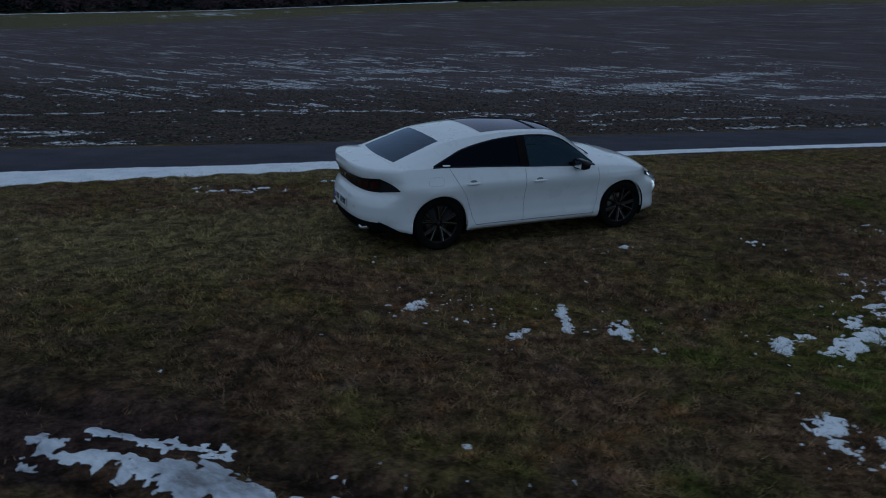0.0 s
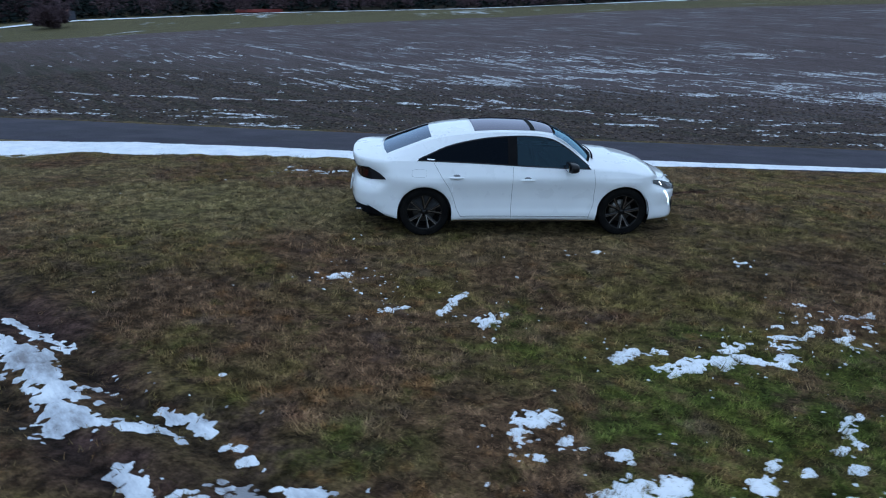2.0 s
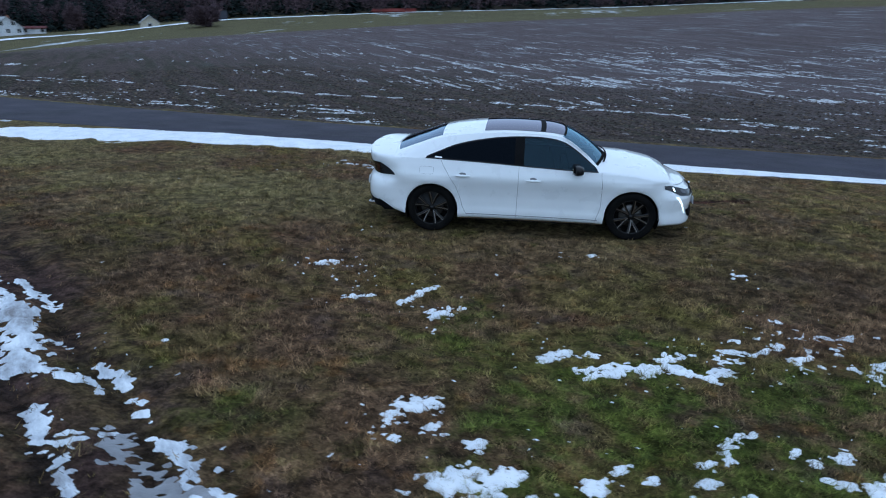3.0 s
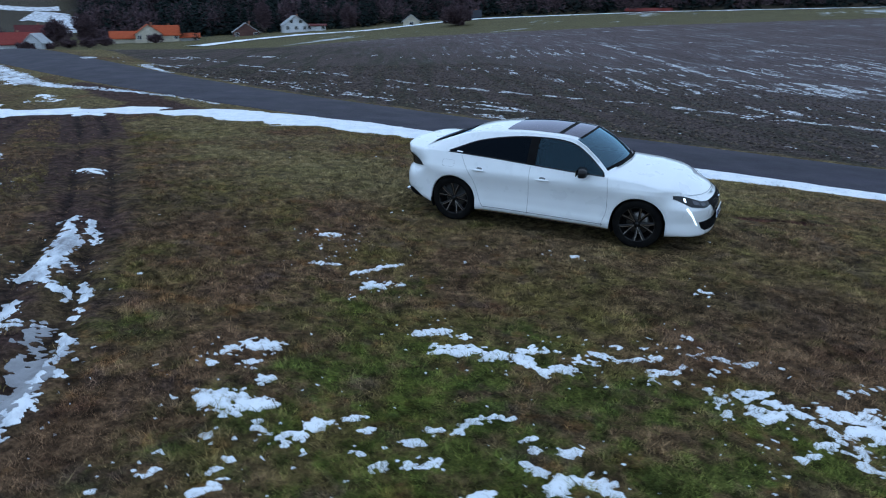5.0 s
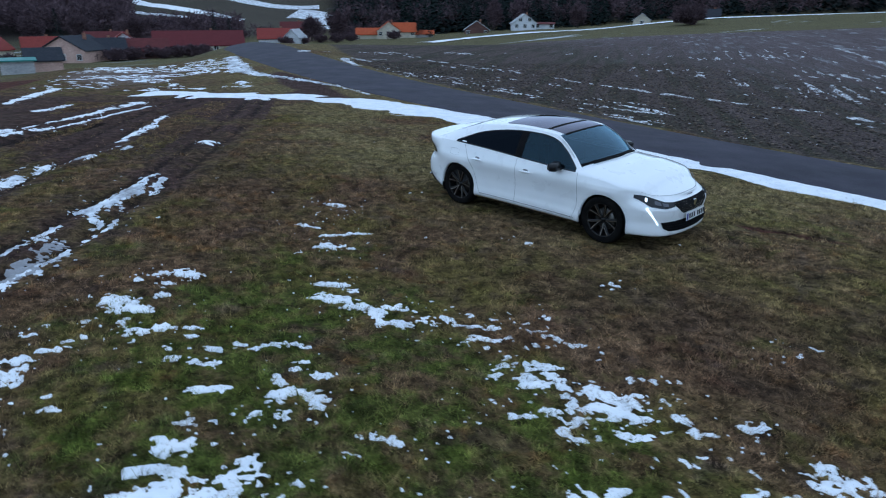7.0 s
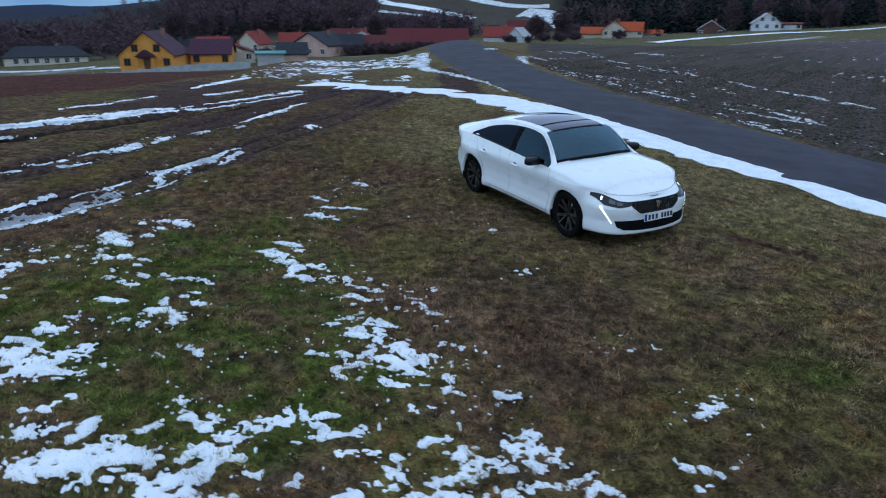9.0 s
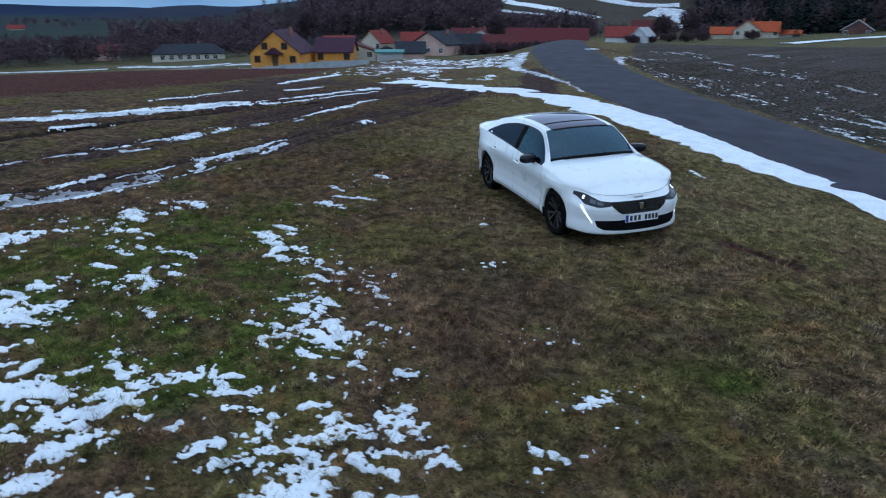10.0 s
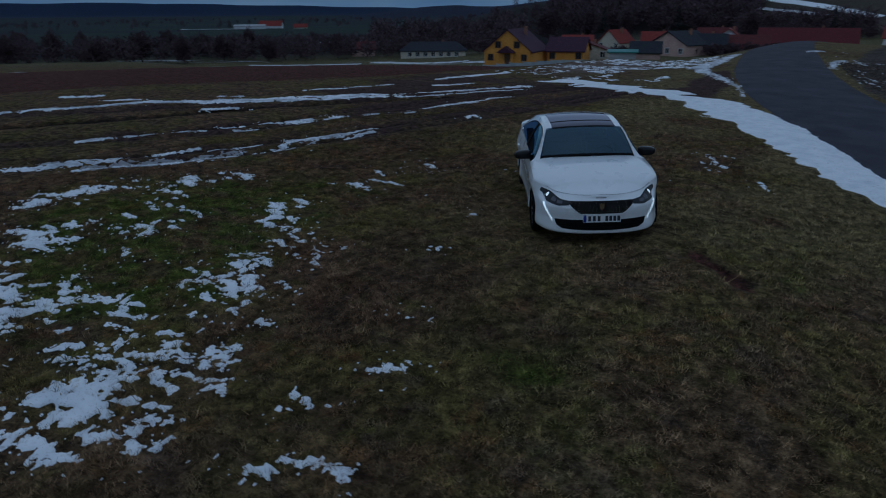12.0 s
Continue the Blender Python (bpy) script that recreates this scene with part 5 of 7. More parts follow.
def body_shell(car):
    # lower body, wrapped round nose, flanks and tail
    xs = PLAN[:, 0]
    extra = []
    for a in AXLES:
        extra += [a + ARCH * math.cos(t) for t in np.linspace(0.0, math.pi, 40)]
    t0 = np.arange(len(PLAN), dtype=float)
    flat = (PLAN[:, 1] > 0.86)
    te = np.interp([-e for e in extra], -xs[flat], t0[flat])
    ts = np.unique(np.round(np.concatenate([t0, te]), 4))
    P = np.stack([np.interp(ts, t0, PLAN[:, k]) for k in (0, 1)], 1)
    N = np.stack([np.interp(ts, t0, PLAN_N[:, k]) for k in (0, 1)], 1)
    rows = 22
    wrap = np.zeros((len(ts), rows, 3))
    for i, (p, n) in enumerate(zip(P, N)):
        lo, hi = low_edge(p[0]), float(np.interp(p[0], TOP_X, TOP_Z))
        for j, v in enumerate(np.linspace(0, 1, rows)):
            wrap[i, j] = skin(p, n, lo + (hi - lo) * v)
    lip = wrap[:, :1].copy()
    lip[..., 1] = np.maximum(lip[..., 1] - 0.05, 0) * (wrap[:, :1, 1] > 0.05)
    wrap = np.concatenate([lip, wrap], 1)
    pieces = [wrap, mirrored(wrap)]
    # bonnet and boot lid span between the edges
    edge = wrap[:, -1]
    span = np.linspace(-1, 1, 25)

    def deck(sel, crown):
        e = edge[sel]
        out = np.zeros((len(e), len(span), 3))
        for i, q in enumerate(e):
            c = crown(q[0])
            out[i] = np.stack([np.full(len(span), q[0]), q[1] * span, q[2] + c * (1 - np.abs(span) ** 2.6)], 1)
        return out
    bonnet = deck(edge[:, 0] > 0.9, lambda x: float(np.interp(x, [0.9, 1.4, 1.9, 2.15, 2.3], [0.098, 0.102, 0.085, 0.05, 0.006])))
    boot = deck(edge[:, 0] < -1.86, lambda x: float(np.interp(x, [-2.42, -2.3, -2.1, -1.86], [0.004, 0.012, 0.03, 0.045])))
    pieces += [bonnet[:, ::-1], boot]
    # cabin sides: the strip over the windows and the rear pillar
    upper, pillar = [], []
    cols = np.linspace(0.93, -1.98, 110)
    for x in cols:
        zr, zb = curve_at(RAIL, "z", x), top_edge(x)[2]
        zw = curve_at(WINDOW_TOP, "z", x) if x > -1.49 and x < 0.9 else zb
        zw = min(max(zw, zb), zr - 0.004)
        upper.append([cabin_side(x, z) for z in np.linspace(zw, zr, 6)])
    upper = np.array(upper)
    pieces += [upper, mirrored(upper)]
    # roof between the rails
    roof = []
    for x in np.linspace(0.42, -1.23, 50):
        zr, yr = curve_at(RAIL, "z", x), curve_at(RAIL, "y", x)
        roof.append([(x + 0.05 * (1 - s * s) * float(step(x, -0.3, 0.42)) - 0.02 * (1 - s * s) * float(step(-x, 0.8, 1.23)), yr * s, zr + 0.036 * (1 - abs(s) ** 2.2)) for s in span])
    roof = np.array(roof)
    pieces.append(roof)
    # frame of the rear window
    rear = []
    for i, k in enumerate(np.linspace(0, 1, 16)):
        x = -1.23 - 0.75 * k
        zr, yr = curve_at(RAIL, "z", x), curve_at(RAIL, "y", x)
        rear.append([(x - 0.02 * (1 - s * s) * (1 - k) - 0.09 * (1 - s * s) * k, yr * s, zr + (0.036 * (1 - k) + 0.02 * k) * (1 - abs(s) ** 2.2) - 0.014 * k * (1 - s * s)) for s in span])
    rear = np.array(rear)
    pieces.append(rear[:, :3])
    pieces.append(rear[:, -3:])
    pieces.append(rear[:2])
    pieces.append(rear[-3:])
    verts, faces = [], []
    for p in pieces:
        n, m = p.shape[:2]
        k = len(verts)
        verts += [tuple(v) for v in p.reshape(-1, 3)]
        faces += [(k + i * m + j, k + i * m + j + 1, k + (i + 1) * m + j + 1, k + (i + 1) * m + j) for i in range(n - 1) for j in range(m - 1)]
    ob = solid("body", verts, faces, PAINT, car, True)
    bm = bmesh.new()
    bm.from_mesh(ob.data)
    bmesh.ops.remove_doubles(bm, verts=bm.verts, dist=0.0012)
    bmesh.ops.recalc_face_normals(bm, faces=bm.faces)
    bm.to_mesh(ob.data)
    bm.free()
    return wrap, roof, rear, bonnet


def lathe(profile, steps, y_axis=True):
    """Turns (radius, depth) pairs about the wheel's axle."""
    out = []
    for k in range(steps + 1):
        a = 2 * math.pi * k / steps
        out.append([(r * math.cos(a), d, r * math.sin(a)) for r, d in profile])
    return np.array(out)


def make_wheel(car, x, y, turned):
    s = 1 if y > 0 else -1
    base = pose(x, y, HUB_Z, 0, turned, 0)
    wheel = grid_part("wheel", lathe([(0.235, -0.1), (0.24, 0.0), (0.232, 0.075), (0.246, 0.088), (0.25, 0.08), (0.25, -0.1)], 48) * [1, s, 1], RIM_DARK, car, "dark alloy wheel with machined spoke edges")
    wheel.matrix_local = base
    grid_part("tyre", lathe([(0.243, -0.1), (0.25, -0.108), (0.31, -0.112), (0.334, -0.1), (0.345, -0.07), (0.346, 0.06), (0.335, 0.095), (0.31, 0.107), (0.262, 0.1), (0.244, 0.086)], 64) * [1, s, 1], RUBBER, wheel, "low black rubber tyre")
    grid_part("brake_disc", lathe([(0.05, 0.0), (0.155, 0.0), (0.16, -0.012), (0.16, -0.025), (0.05, -0.025)], 40) * [1, s, 1], STEEL, wheel)
    grid_part("hub_cap", lathe([(0.0, 0.068), (0.026, 0.067), (0.03, 0.06), (0.03, 0.02), (0.062, 0.045), (0.066, 0.02)], 24) * [1, s, 1], RIM_DARK, wheel)
    grid_part("rim_back", lathe([(0.06, -0.04), (0.236, -0.045)], 40) * [1, s, 1], TRIM_BLACK, wheel)
    for k in range(5):
        for side in (-1, 1):
            a = 2 * math.pi * k / 5 + side * 0.19
            b = 2 * math.pi * k / 5 + side * 0.30
            pts = []
            for t in np.linspace(0, 1, 6):
                r = 0.045 + 0.192 * t
                ang = a + (b - a) * t
                w = 0.013 + 0.006 * t
                d = (0.052 + 0.03 * t) * s
                c = np.array([r * math.cos(ang), d, r * math.sin(ang)])
                tan = np.array([-math.sin(ang), 0, math.cos(ang)])
                pts.append([c - tan * w - [0, 0.03 * s, 0], c - tan * w, c + tan * w, c + tan * w - [0, 0.03 * s, 0]])
            grid_part("spoke", pts, RIM_DARK, wheel)
            cut = [[(p[1][0], p[1][1] + 0.0025 * s, p[1][2]) if side > 0 else tuple(np.array(p[2]) + [0, 0.0025 * s, 0]), tuple((np.array(p[1]) * (0.62 if side > 0 else 0.38) + np.array(p[2]) * (0.38 if side > 0 else 0.62)) + [0, 0.0025 * s, 0])] for p in pts]
            grid_part("spoke_edge", cut, RIM_CUT, wheel)
    return wheel


def strip_on_flank(car, name, xs, zs, mat, w, label="", lift=0.002):
    pts = [flank_at(x, z, lift) for x, z in zip(xs, zs)]
    rib = ribbon(pts, [(0, 1, 0.0)] * len(pts), w)
    both(name, rib, mat, car, label)


def patch(car, name, fn, us, vs, mat, label="", two=True, thick=0.0):
    pts = np.array([[fn(u, v) for v in vs] for u in us])
    if two:
        return both(name, pts, mat, car, label, thick)
    return [grid_part(name, pts, mat, car, label, thick=thick)]


def make_car(at):
    car = new("car")
    tagged(car, "pearl white fastback saloon parked on grass beside the road", "car")
    wrap, roof, rear, bonnet = body_shell(car)
    # side windows
    cols = np.linspace(0.87, -1.48, 90)
    def pane(x0, x1, mat, label):
        pts = []
        for x in cols[(cols <= x0 + 1e-6) & (cols >= x1 - 1e-6)]:
            zb = top_edge(x)[2] + 0.004
            zt = max(curve_at(WINDOW_TOP, "z", x), zb + 0.002)
            pts.append([np.array(cabin_side(x, z)) + (0, -0.004, 0) for z in np.linspace(zb, zt, 8)])
        return [facing_out(o) for o in both("side_window", np.array(pts), mat, car, label)]
    pane(0.87, -0.19, SIDEGLASS, "front door window of tinted glass")
    pane(-0.16, -1.48, PRIVACY, "rear door window of dark privacy glass")
    both("window_pillar", np.array([[np.array(cabin_side(x, z)) + (0, 0.003, 0) for z in np.linspace(top_edge(x)[2] + 0.004, curve_at(WINDOW_TOP, "z", x), 8)] for x in np.linspace(-0.12, -0.25, 5)]), TRIM_BLACK, car)
    line = [np.array(cabin_side(x, curve_at(WINDOW_TOP, "z", x))) + (0, 0.004, 0) for x in np.linspace(0.88, -1.48, 60)]
    both("window_trim", ribbon(line, [(0, 1, 0.4)] * len(line), 0.018), GLOSS_BLACK, car)
    line = [np.array(top_edge(x)) + (0, -0.004, 0.006) for x in np.linspace(0.9, -1.49, 50)]
    both("belt_trim", ribbon(line, [(0, 0.6, 0.8)] * len(line), 0.02), GLOSS_BLACK, car)
    both("window_badge", [[np.array(cabin_side(x, top_edge(x)[2] + 0.018 + 0.014 * k)) + (0, 0.006, 0) for k in (0, 1)] for x in np.linspace(-1.26, -1.36, 4)], CHROME, car, "small bright plate in the window's tip")
    # windscreen
    span = np.linspace(-1, 1, 25)
    ws = []
    for k in np.linspace(0, 1, 14):
        row = []
        for s in span:
            c = 1 - s * s
            x0, x1 = 0.885 + 0.165 * c, 0.40 + 0.06 * c
            y0, y1 = 0.728, 0.585
            z0, z1 = 0.985 + 0.058 * (1 - abs(s) ** 2.2), 1.374 + 0.036 * (1 - abs(s) ** 2.2)
            bow = 0.028 * math.sin(math.pi * k)
            row.append((x0 + (x1 - x0) * k + bow, s * (y0 + (y1 - y0) * k), z0 + (z1 - z0) * k + bow))
        ws.append(row)
    ws = np.array(ws)
    facing_out(grid_part("windscreen", ws, WINDSCREEN, car, "large raked windscreen reflecting the sky"))
    for sgn in (-1, 1):
        col = ws[:, 0 if sgn < 0 else -1]
        grid_part("windscreen_pillar", np.stack([col + [0, 0, 0.004], col + [0.0, sgn * 0.035, -0.008], np.array([(x, sgn * (curve_at(RAIL, "y", min(x, 0.92)) + 0.004), curve_at(RAIL, "z", min(x, 0.92))) for x in col[:, 0]])], 1), PAINT, car)
    low = ws[:2].copy()
    grid_part("cowl", np.stack([ws[0] + [0.035, 0, -0.02], ws[0] + [0.0, 0, 0.008], ws[1] + [0.0, 0, 0.006]], 0), TRIM_BLACK, car)
    for y0, y1 in ((0.05, 0.62), (-0.55, 0.02)):
        arm = [np.array((0.93 + 0.13 * (1 - (y / 0.735) ** 2), y, 1.005 + 0.053 * (1 - abs(y / 0.735) ** 2.2) + 0.012)) for y in np.linspace(y0, y1, 8)]
        grid_part("wiper", ribbon(arm, [(0.5, 0, 1)] * 8, 0.022), TRIM_BLACK, car, thick=0.012)
    # glass roof, in two panes
    for a, b in ((0, 9), (10, 34)):
        sel = roof[a:b, 2:-2] + [0, 0, 0.004]
        grid_part("roof_glass", sel, ROOFGLASS, car, "dark panoramic glass roof pane")
    part_seam = roof[8:11, 2:-2] + [0, 0, 0.001]
    grid_part("roof_joint", part_seam, TRIM_BLACK, car)
    grid_part("roof_header", np.stack([ws[-1, 2:-2] + [0.03, 0, -0.012], ws[-1, 2:-2] + [0, 0, 0.004], roof[0, 2:-2] + [0, 0, 0.004]], 0), TRIM_BLACK, car)
    # rear window
    facing_out(grid_part("rear_window", rear[1:-2, 2:-2] + [0, 0, -0.002], REARGLASS, car, "dark sloping rear window"))
    # wheel wells, floor, underside
    for a in AXLES:
        for sgn in (-1, 1):
            arc = [[(a + (ARCH + 0.002) * math.cos(t), sgn * y, HUB_Z + (ARCH + 0.002) * math.sin(t)) for y in (0.52, 0.7, 0.905)] for t in np.linspace(-0.45, math.pi + 0.45, 30)]
            grid_part("wheel_well", arc, TRIM_BLACK, car)
            fan = [[(a + r * math.cos(t), sgn * 0.53, HUB_Z + r * math.sin(t)) for r in (0.02, ARCH)] for t in np.linspace(-0.45, math.pi + 0.45, 30)]
            grid_part("wheel_well", fan, TRIM_BLACK, car)
    part("underbody", box_bm((-2.2, -0.52, 0.17), (2.05, 0.52, 0.34), 0.03), TRIM_BLACK, car)
    part("underbody", box_bm((-1.0, -0.86, 0.19), (1.0, 0.86, 0.3), 0.03), TRIM_BLACK, car)
    part("underbody", box_bm((1.76, -0.6, 0.19), (2.06, 0.6, 0.6), 0.05), TRIM_BLACK, car)
    part("underbody", box_bm((-2.25, -0.75, 0.3), (-1.78, 0.75, 0.6), 0.05), TRIM_BLACK, car)
    # cabin
    part("dashboard", box_bm((0.45, -0.68, 0.62), (0.98, 0.68, 0.95), 0.08), SEAT, car)
    part("cabin_floor", box_bm((-1.9, -0.76, 0.32), (0.9, 0.76, 0.42), 0.02), SEAT, car)
    for y in (-0.37, 0.37):
        bm = box_bm((-0.35, y - 0.25, 0.42), (0.2, y + 0.25, 0.6), 0.06)
        box_bm((-0.5, y - 0.25, 0.5), (-0.3, y + 0.25, 1.08), 0.07, bm)
        box_bm((-0.5, y - 0.13, 1.1), (-0.38, y + 0.13, 1.27), 0.04, bm)
        part("front_seat", bm, SEAT, car)
    bm = box_bm((-1.35, -0.65, 0.42), (-0.85, 0.65, 0.62), 0.06)
    box_bm((-1.5, -0.65, 0.5), (-1.3, 0.65, 1.05), 0.07, bm)
    part("rear_bench", bm, SEAT, car)
    part("parcel_shelf", box_bm((-1.95, -0.62, 0.98), (-1.42, 0.62, 1.02), 0.01), SEAT, car)
    for sgn in (-1, 1):
        lining = [[(x, sgn * (0.845 - 0.06 * float(step(x, 0.5, 0.95)) - 0.03 * float(step(-x, 1.2, 1.9))), z) for z in (0.4, 0.7, float(np.interp(x, TOP_X, TOP_Z)) - 0.03)] for x in np.linspace(0.98, -1.9, 24)]
        grid_part("door_lining", lining, SEAT, car)
        post = [[np.array(cabin_side(x, curve_at(WINDOW_TOP, "z", x))) * (1, sgn, 1) + (0, -0.02 * sgn, -0.004), np.array((x, sgn * (curve_at(RAIL, "y", x) - 0.03), curve_at(RAIL, "z", x) - 0.02))] for x in np.linspace(0.85, -1.45, 40)]
        grid_part("cabin_lining", post, SEAT, car)
    grid_part("headliner", roof[:, 1:-1] + [0, 0, -0.03], SEAT, car)
    part("rear_lining", box_bm((-2.0, -0.7, 0.5), (-1.93, 0.7, 1.04), 0.01), SEAT, car)
    ring = np.array([[(0.32 + 0.08 * math.cos(b) * 0.2 - 0.06 * math.sin(a), 0.37 + (0.17 + 0.014 * math.cos(b)) * math.cos(a), 0.86 + (0.17 + 0.014 * math.cos(b)) * math.sin(a)) for b in np.linspace(0, 2 * math.pi, 9)] for a in np.linspace(0, 2 * math.pi, 33)])
    grid_part("steering_wheel", ring, TRIM_BLACK, car)
    bm = box_bm((0.47, -0.11, 1.255), (0.51, 0.11, 1.315), 0.015)
    box_bm((0.49, -0.05, 1.3), (0.56, 0.05, 1.37), 0.012, bm)
    part("rear_view_mirror", bm, TRIM_BLACK, car)
    # seams of doors, wings, bonnet and filler flap
    zs = np.linspace(0.26, 0.955, 16)
    strip_on_flank(car, "door_seam", 0.965 - 0.06 * step(zs, 0.5, 0.26) - 0.02 * step(zs, 0.75, 0.95), zs, SEAM, 0.0045)
    strip_on_flank(car, "door_seam", np.full(16, -0.19) + 0.02 * (zs - 0.6), np.linspace(0.27, 0.985, 16), SEAM, 0.0045)
    zs = np.linspace(0.3, 1.04, 24)
    strip_on_flank(car, "door_seam", np.interp(zs, [0.3, 0.4, 0.55, 0.7, 0.85, 1.04], [-0.9, -0.955, -1.0, -1.06, -1.16, -1.27]), zs, SEAM, 0.0045)
    strip_on_flank(car, "sill_seam", np.linspace(0.93, -0.9, 30), np.linspace(0.285, 0.30, 30), SEAM, 0.008)
    strip_on_flank(car, "sill_trim", np.linspace(0.99, -0.99, 40), np.linspace(0.226, 0.236, 40), CHROME, 0.016, "bright sill strip", 0.006)
    ang = np.linspace(0, 2 * math.pi, 25)
    line = [flank_at(-1.47 + 0.10 * np.sign(math.cos(a)) * abs(math.cos(a)) ** 0.4, 0.905 + 0.05 * np.sign(math.sin(a)) * abs(math.sin(a)) ** 0.4, 0.002) for a in ang]
    grid_part("filler_flap_seam", ribbon(mirrored(np.array(line)), [(0, -1, 0)] * 25, 0.002), SEAM, car)
    bx = [(2.20 - 0.30 * (abs(y) / 0.72) ** 2.4, y) for y in np.linspace(-0.74, 0.74, 41)]
    line = []
    for x, y in bx:
        e = np.abs(bonnet[:, 0, 0] - x).argmin()
        row = bonnet[e]
        o = np.argsort(row[:, 1])
        line.append((x, y, float(np.interp(y, row[o, 1], row[o, 2])) + 0.003))
    grid_part("bonnet_seam", ribbon(line, [(0.2, 0, 1)] * 41, 0.010), SEAM, car)
    # door handles
    for x, z in ((0.02, 0.815), (-0.96, 0.85)):
        for sgn in (-1, 1):
            p = flank_at(x, z, 0.02)
            bm = bmesh.new()
            bmesh.ops.create_uvsphere(bm, u_segments=16, v_segments=8, radius=1, matrix=pose(x, sgn * p[1], z) @ Matrix.Diagonal((0.105, 0.022, 0.019, 1)))
            part("door_handle", bm, PAINT, car)
            # shade at the grip, painted as a grey patch on the skin
            q = flank_at(x, z + 0.025, 0.001)
            bm = bmesh.new()
            bmesh.ops.create_uvsphere(bm, u_segments=14, v_segments=6, radius=1, matrix=pose(x, sgn * q[1], z + 0.022) @ Matrix.Diagonal((0.05, 0.006, 0.02, 1)))
            part("handle_shade", bm, SEAM, car)
    # door mirrors
    for sgn in (-1, 1):
        bm = bmesh.new()
        bmesh.ops.create_uvsphere(bm, u_segments=24, v_segments=14, radius=1)
        for v in bm.verts:
            c = [math.copysign(abs(k) ** 0.62, k) for k in v.co]
            slim = 1 - 0.22 * (c[1] * sgn + 1) / 2
            v.co = (0.1 * c[0] * (1 if c[0] > 0 else 0.35), 0.135 * c[1], 0.078 * c[2] * slim)
        bmesh.ops.transform(bm, matrix=pose(0.585, sgn * 0.985, 1.005, 0, 0, -sgn * 12), verts=bm.verts)
        for f in bm.faces:
            f.smooth = True
        mir = part("door_mirror", bm, GLOSS_BLACK, car, "gloss black door mirror")
        part("mirror_foot", box_bm((0.58, min(sgn * 0.85, sgn * 0.93), 0.945), (0.67, max(sgn * 0.85, sgn * 0.93), 0.985), 0.012), GLOSS_BLACK, mir)
        part("mirror_glass", box_bm((0.538, min(sgn * 0.90, sgn * 1.07), 0.96), (0.545, max(sgn * 0.90, sgn * 1.07), 1.05), 0.003), CHROME, mir)
    # nose: headlamps, running lights, grille, intake, badge, plate
    def head(u, v):
        y = 0.45 + 0.42 * u
        lo = np.interp(u, [0, 0.35, 0.75, 1], [0.632, 0.615, 0.645, 0.745])
        hi = np.interp(u, [0, 0.35, 0.75, 1], [0.682, 0.697, 0.748, 0.79])
        return flank_at(y, lo + (hi - lo) * v, 0.008, "nose")
    lamps = patch(car, "headlamp", head, np.linspace(0, 1, 20), np.linspace(0, 1, 6), LAMP_DARK, "dark slim headlamp with a lit light block")
    def cell(u0, u1, v0, v1):
        return lambda u, v: np.array(head(u0 + (u1 - u0) * u, v0 + (v1 - v0) * v)) + (0.004, 0.002, 0)
    for (u0, u1, v0, v1), mat, nm in (((0.83, 0.87, 0.25, 0.75), LED, "lamp_block"), ((0.48, 0.66, 0.35, 0.8), LAMP_BOWL, "lamp_reflector"), ((0.24, 0.44, 0.35, 0.8), LAMP_BOWL, "lamp_reflector"), ((0.02, 0.95, 0.0, 0.06), LAMP_BOWL, "lamp_edge")):
        pts = np.array([[cell(u0, u1, v0, v1)(u, v) for v in np.linspace(0, 1, 3)] for u in np.linspace(0, 1, 6)])
        grid_part(nm, pts, mat, lamps[0])
        grid_part(nm, mirrored(pts), mat, lamps[1])
    def tusk(u, v):
        z = 0.63 - 0.245 * u
        y = 0.795 - 0.115 * u ** 1.1
        return flank_at(y + (v - 0.5) * (0.017 * (1 - 0.5 * u)), z, 0.010, "nose")
    patch(car, "running_light", tusk, np.linspace(0, 1, 12), np.linspace(0, 1, 3), LED, "lit white running light")
    def gri(u, v):
        z = 0.515 + 0.168 * v
        half = np.interp(v, [0, 0.15, 0.8, 1], [0.29, 0.33, 0.455, 0.47])
        y = (2 * u - 1) * half
        p = flank_at(abs(y), z, 0.007, "nose")
        return (p[0], math.copysign(p[1], y) if y else 0.0, p[2])
    grille = patch(car, "grille", gri, np.linspace(0, 1, 33), np.linspace(0, 1, 10), TRIM_BLACK, "black grille with rows of small bright diamonds", False)[0]
    verts, faces = [], []
    for r in range(5):
        for c in range(15):
            u, v = (c + 0.5 + 0.5 * (r % 2)) / 15.5, 0.14 + 0.72 * r / 4
            if abs(u - 0.5) < 0.055 and 0.2 < v < 0.95:
                continue
            o, k = np.array(gri(u, v)), len(verts)
            for dy, dz, dx in ((-0.006, 0, 0.003), (0, -0.004, 0.003), (0.006, 0, 0.003), (0, 0.004, 0.003), (0, 0, 0.006)):
                verts.append(tuple(o + (dx, dy, dz)))
            faces += [(k, k + 1, k + 4), (k + 1, k + 2, k + 4), (k + 2, k + 3, k + 4), (k + 3, k, k + 4)]
    ob = tagged(solid("grille_diamonds", verts, faces, BRASS, grille), kind="stuff")
    bm = bmesh.new()
    o = gri(0.5, 0.6)
    ring = [bm.verts.new((o[0] + 0.012, y, o[2] + z)) for y, z in ((-0.035, 0.045), (0.035, 0.045), (0.03, -0.02), (0, -0.055), (-0.03, -0.02))]
    f = bm.faces.new(ring)
    back = bmesh.ops.extrude_face_region(bm, geom=[f])
    bmesh.ops.translate(bm, verts=[g for g in back["geom"] if isinstance(g, bmesh.types.BMVert)], vec=(-0.02, 0, 0))
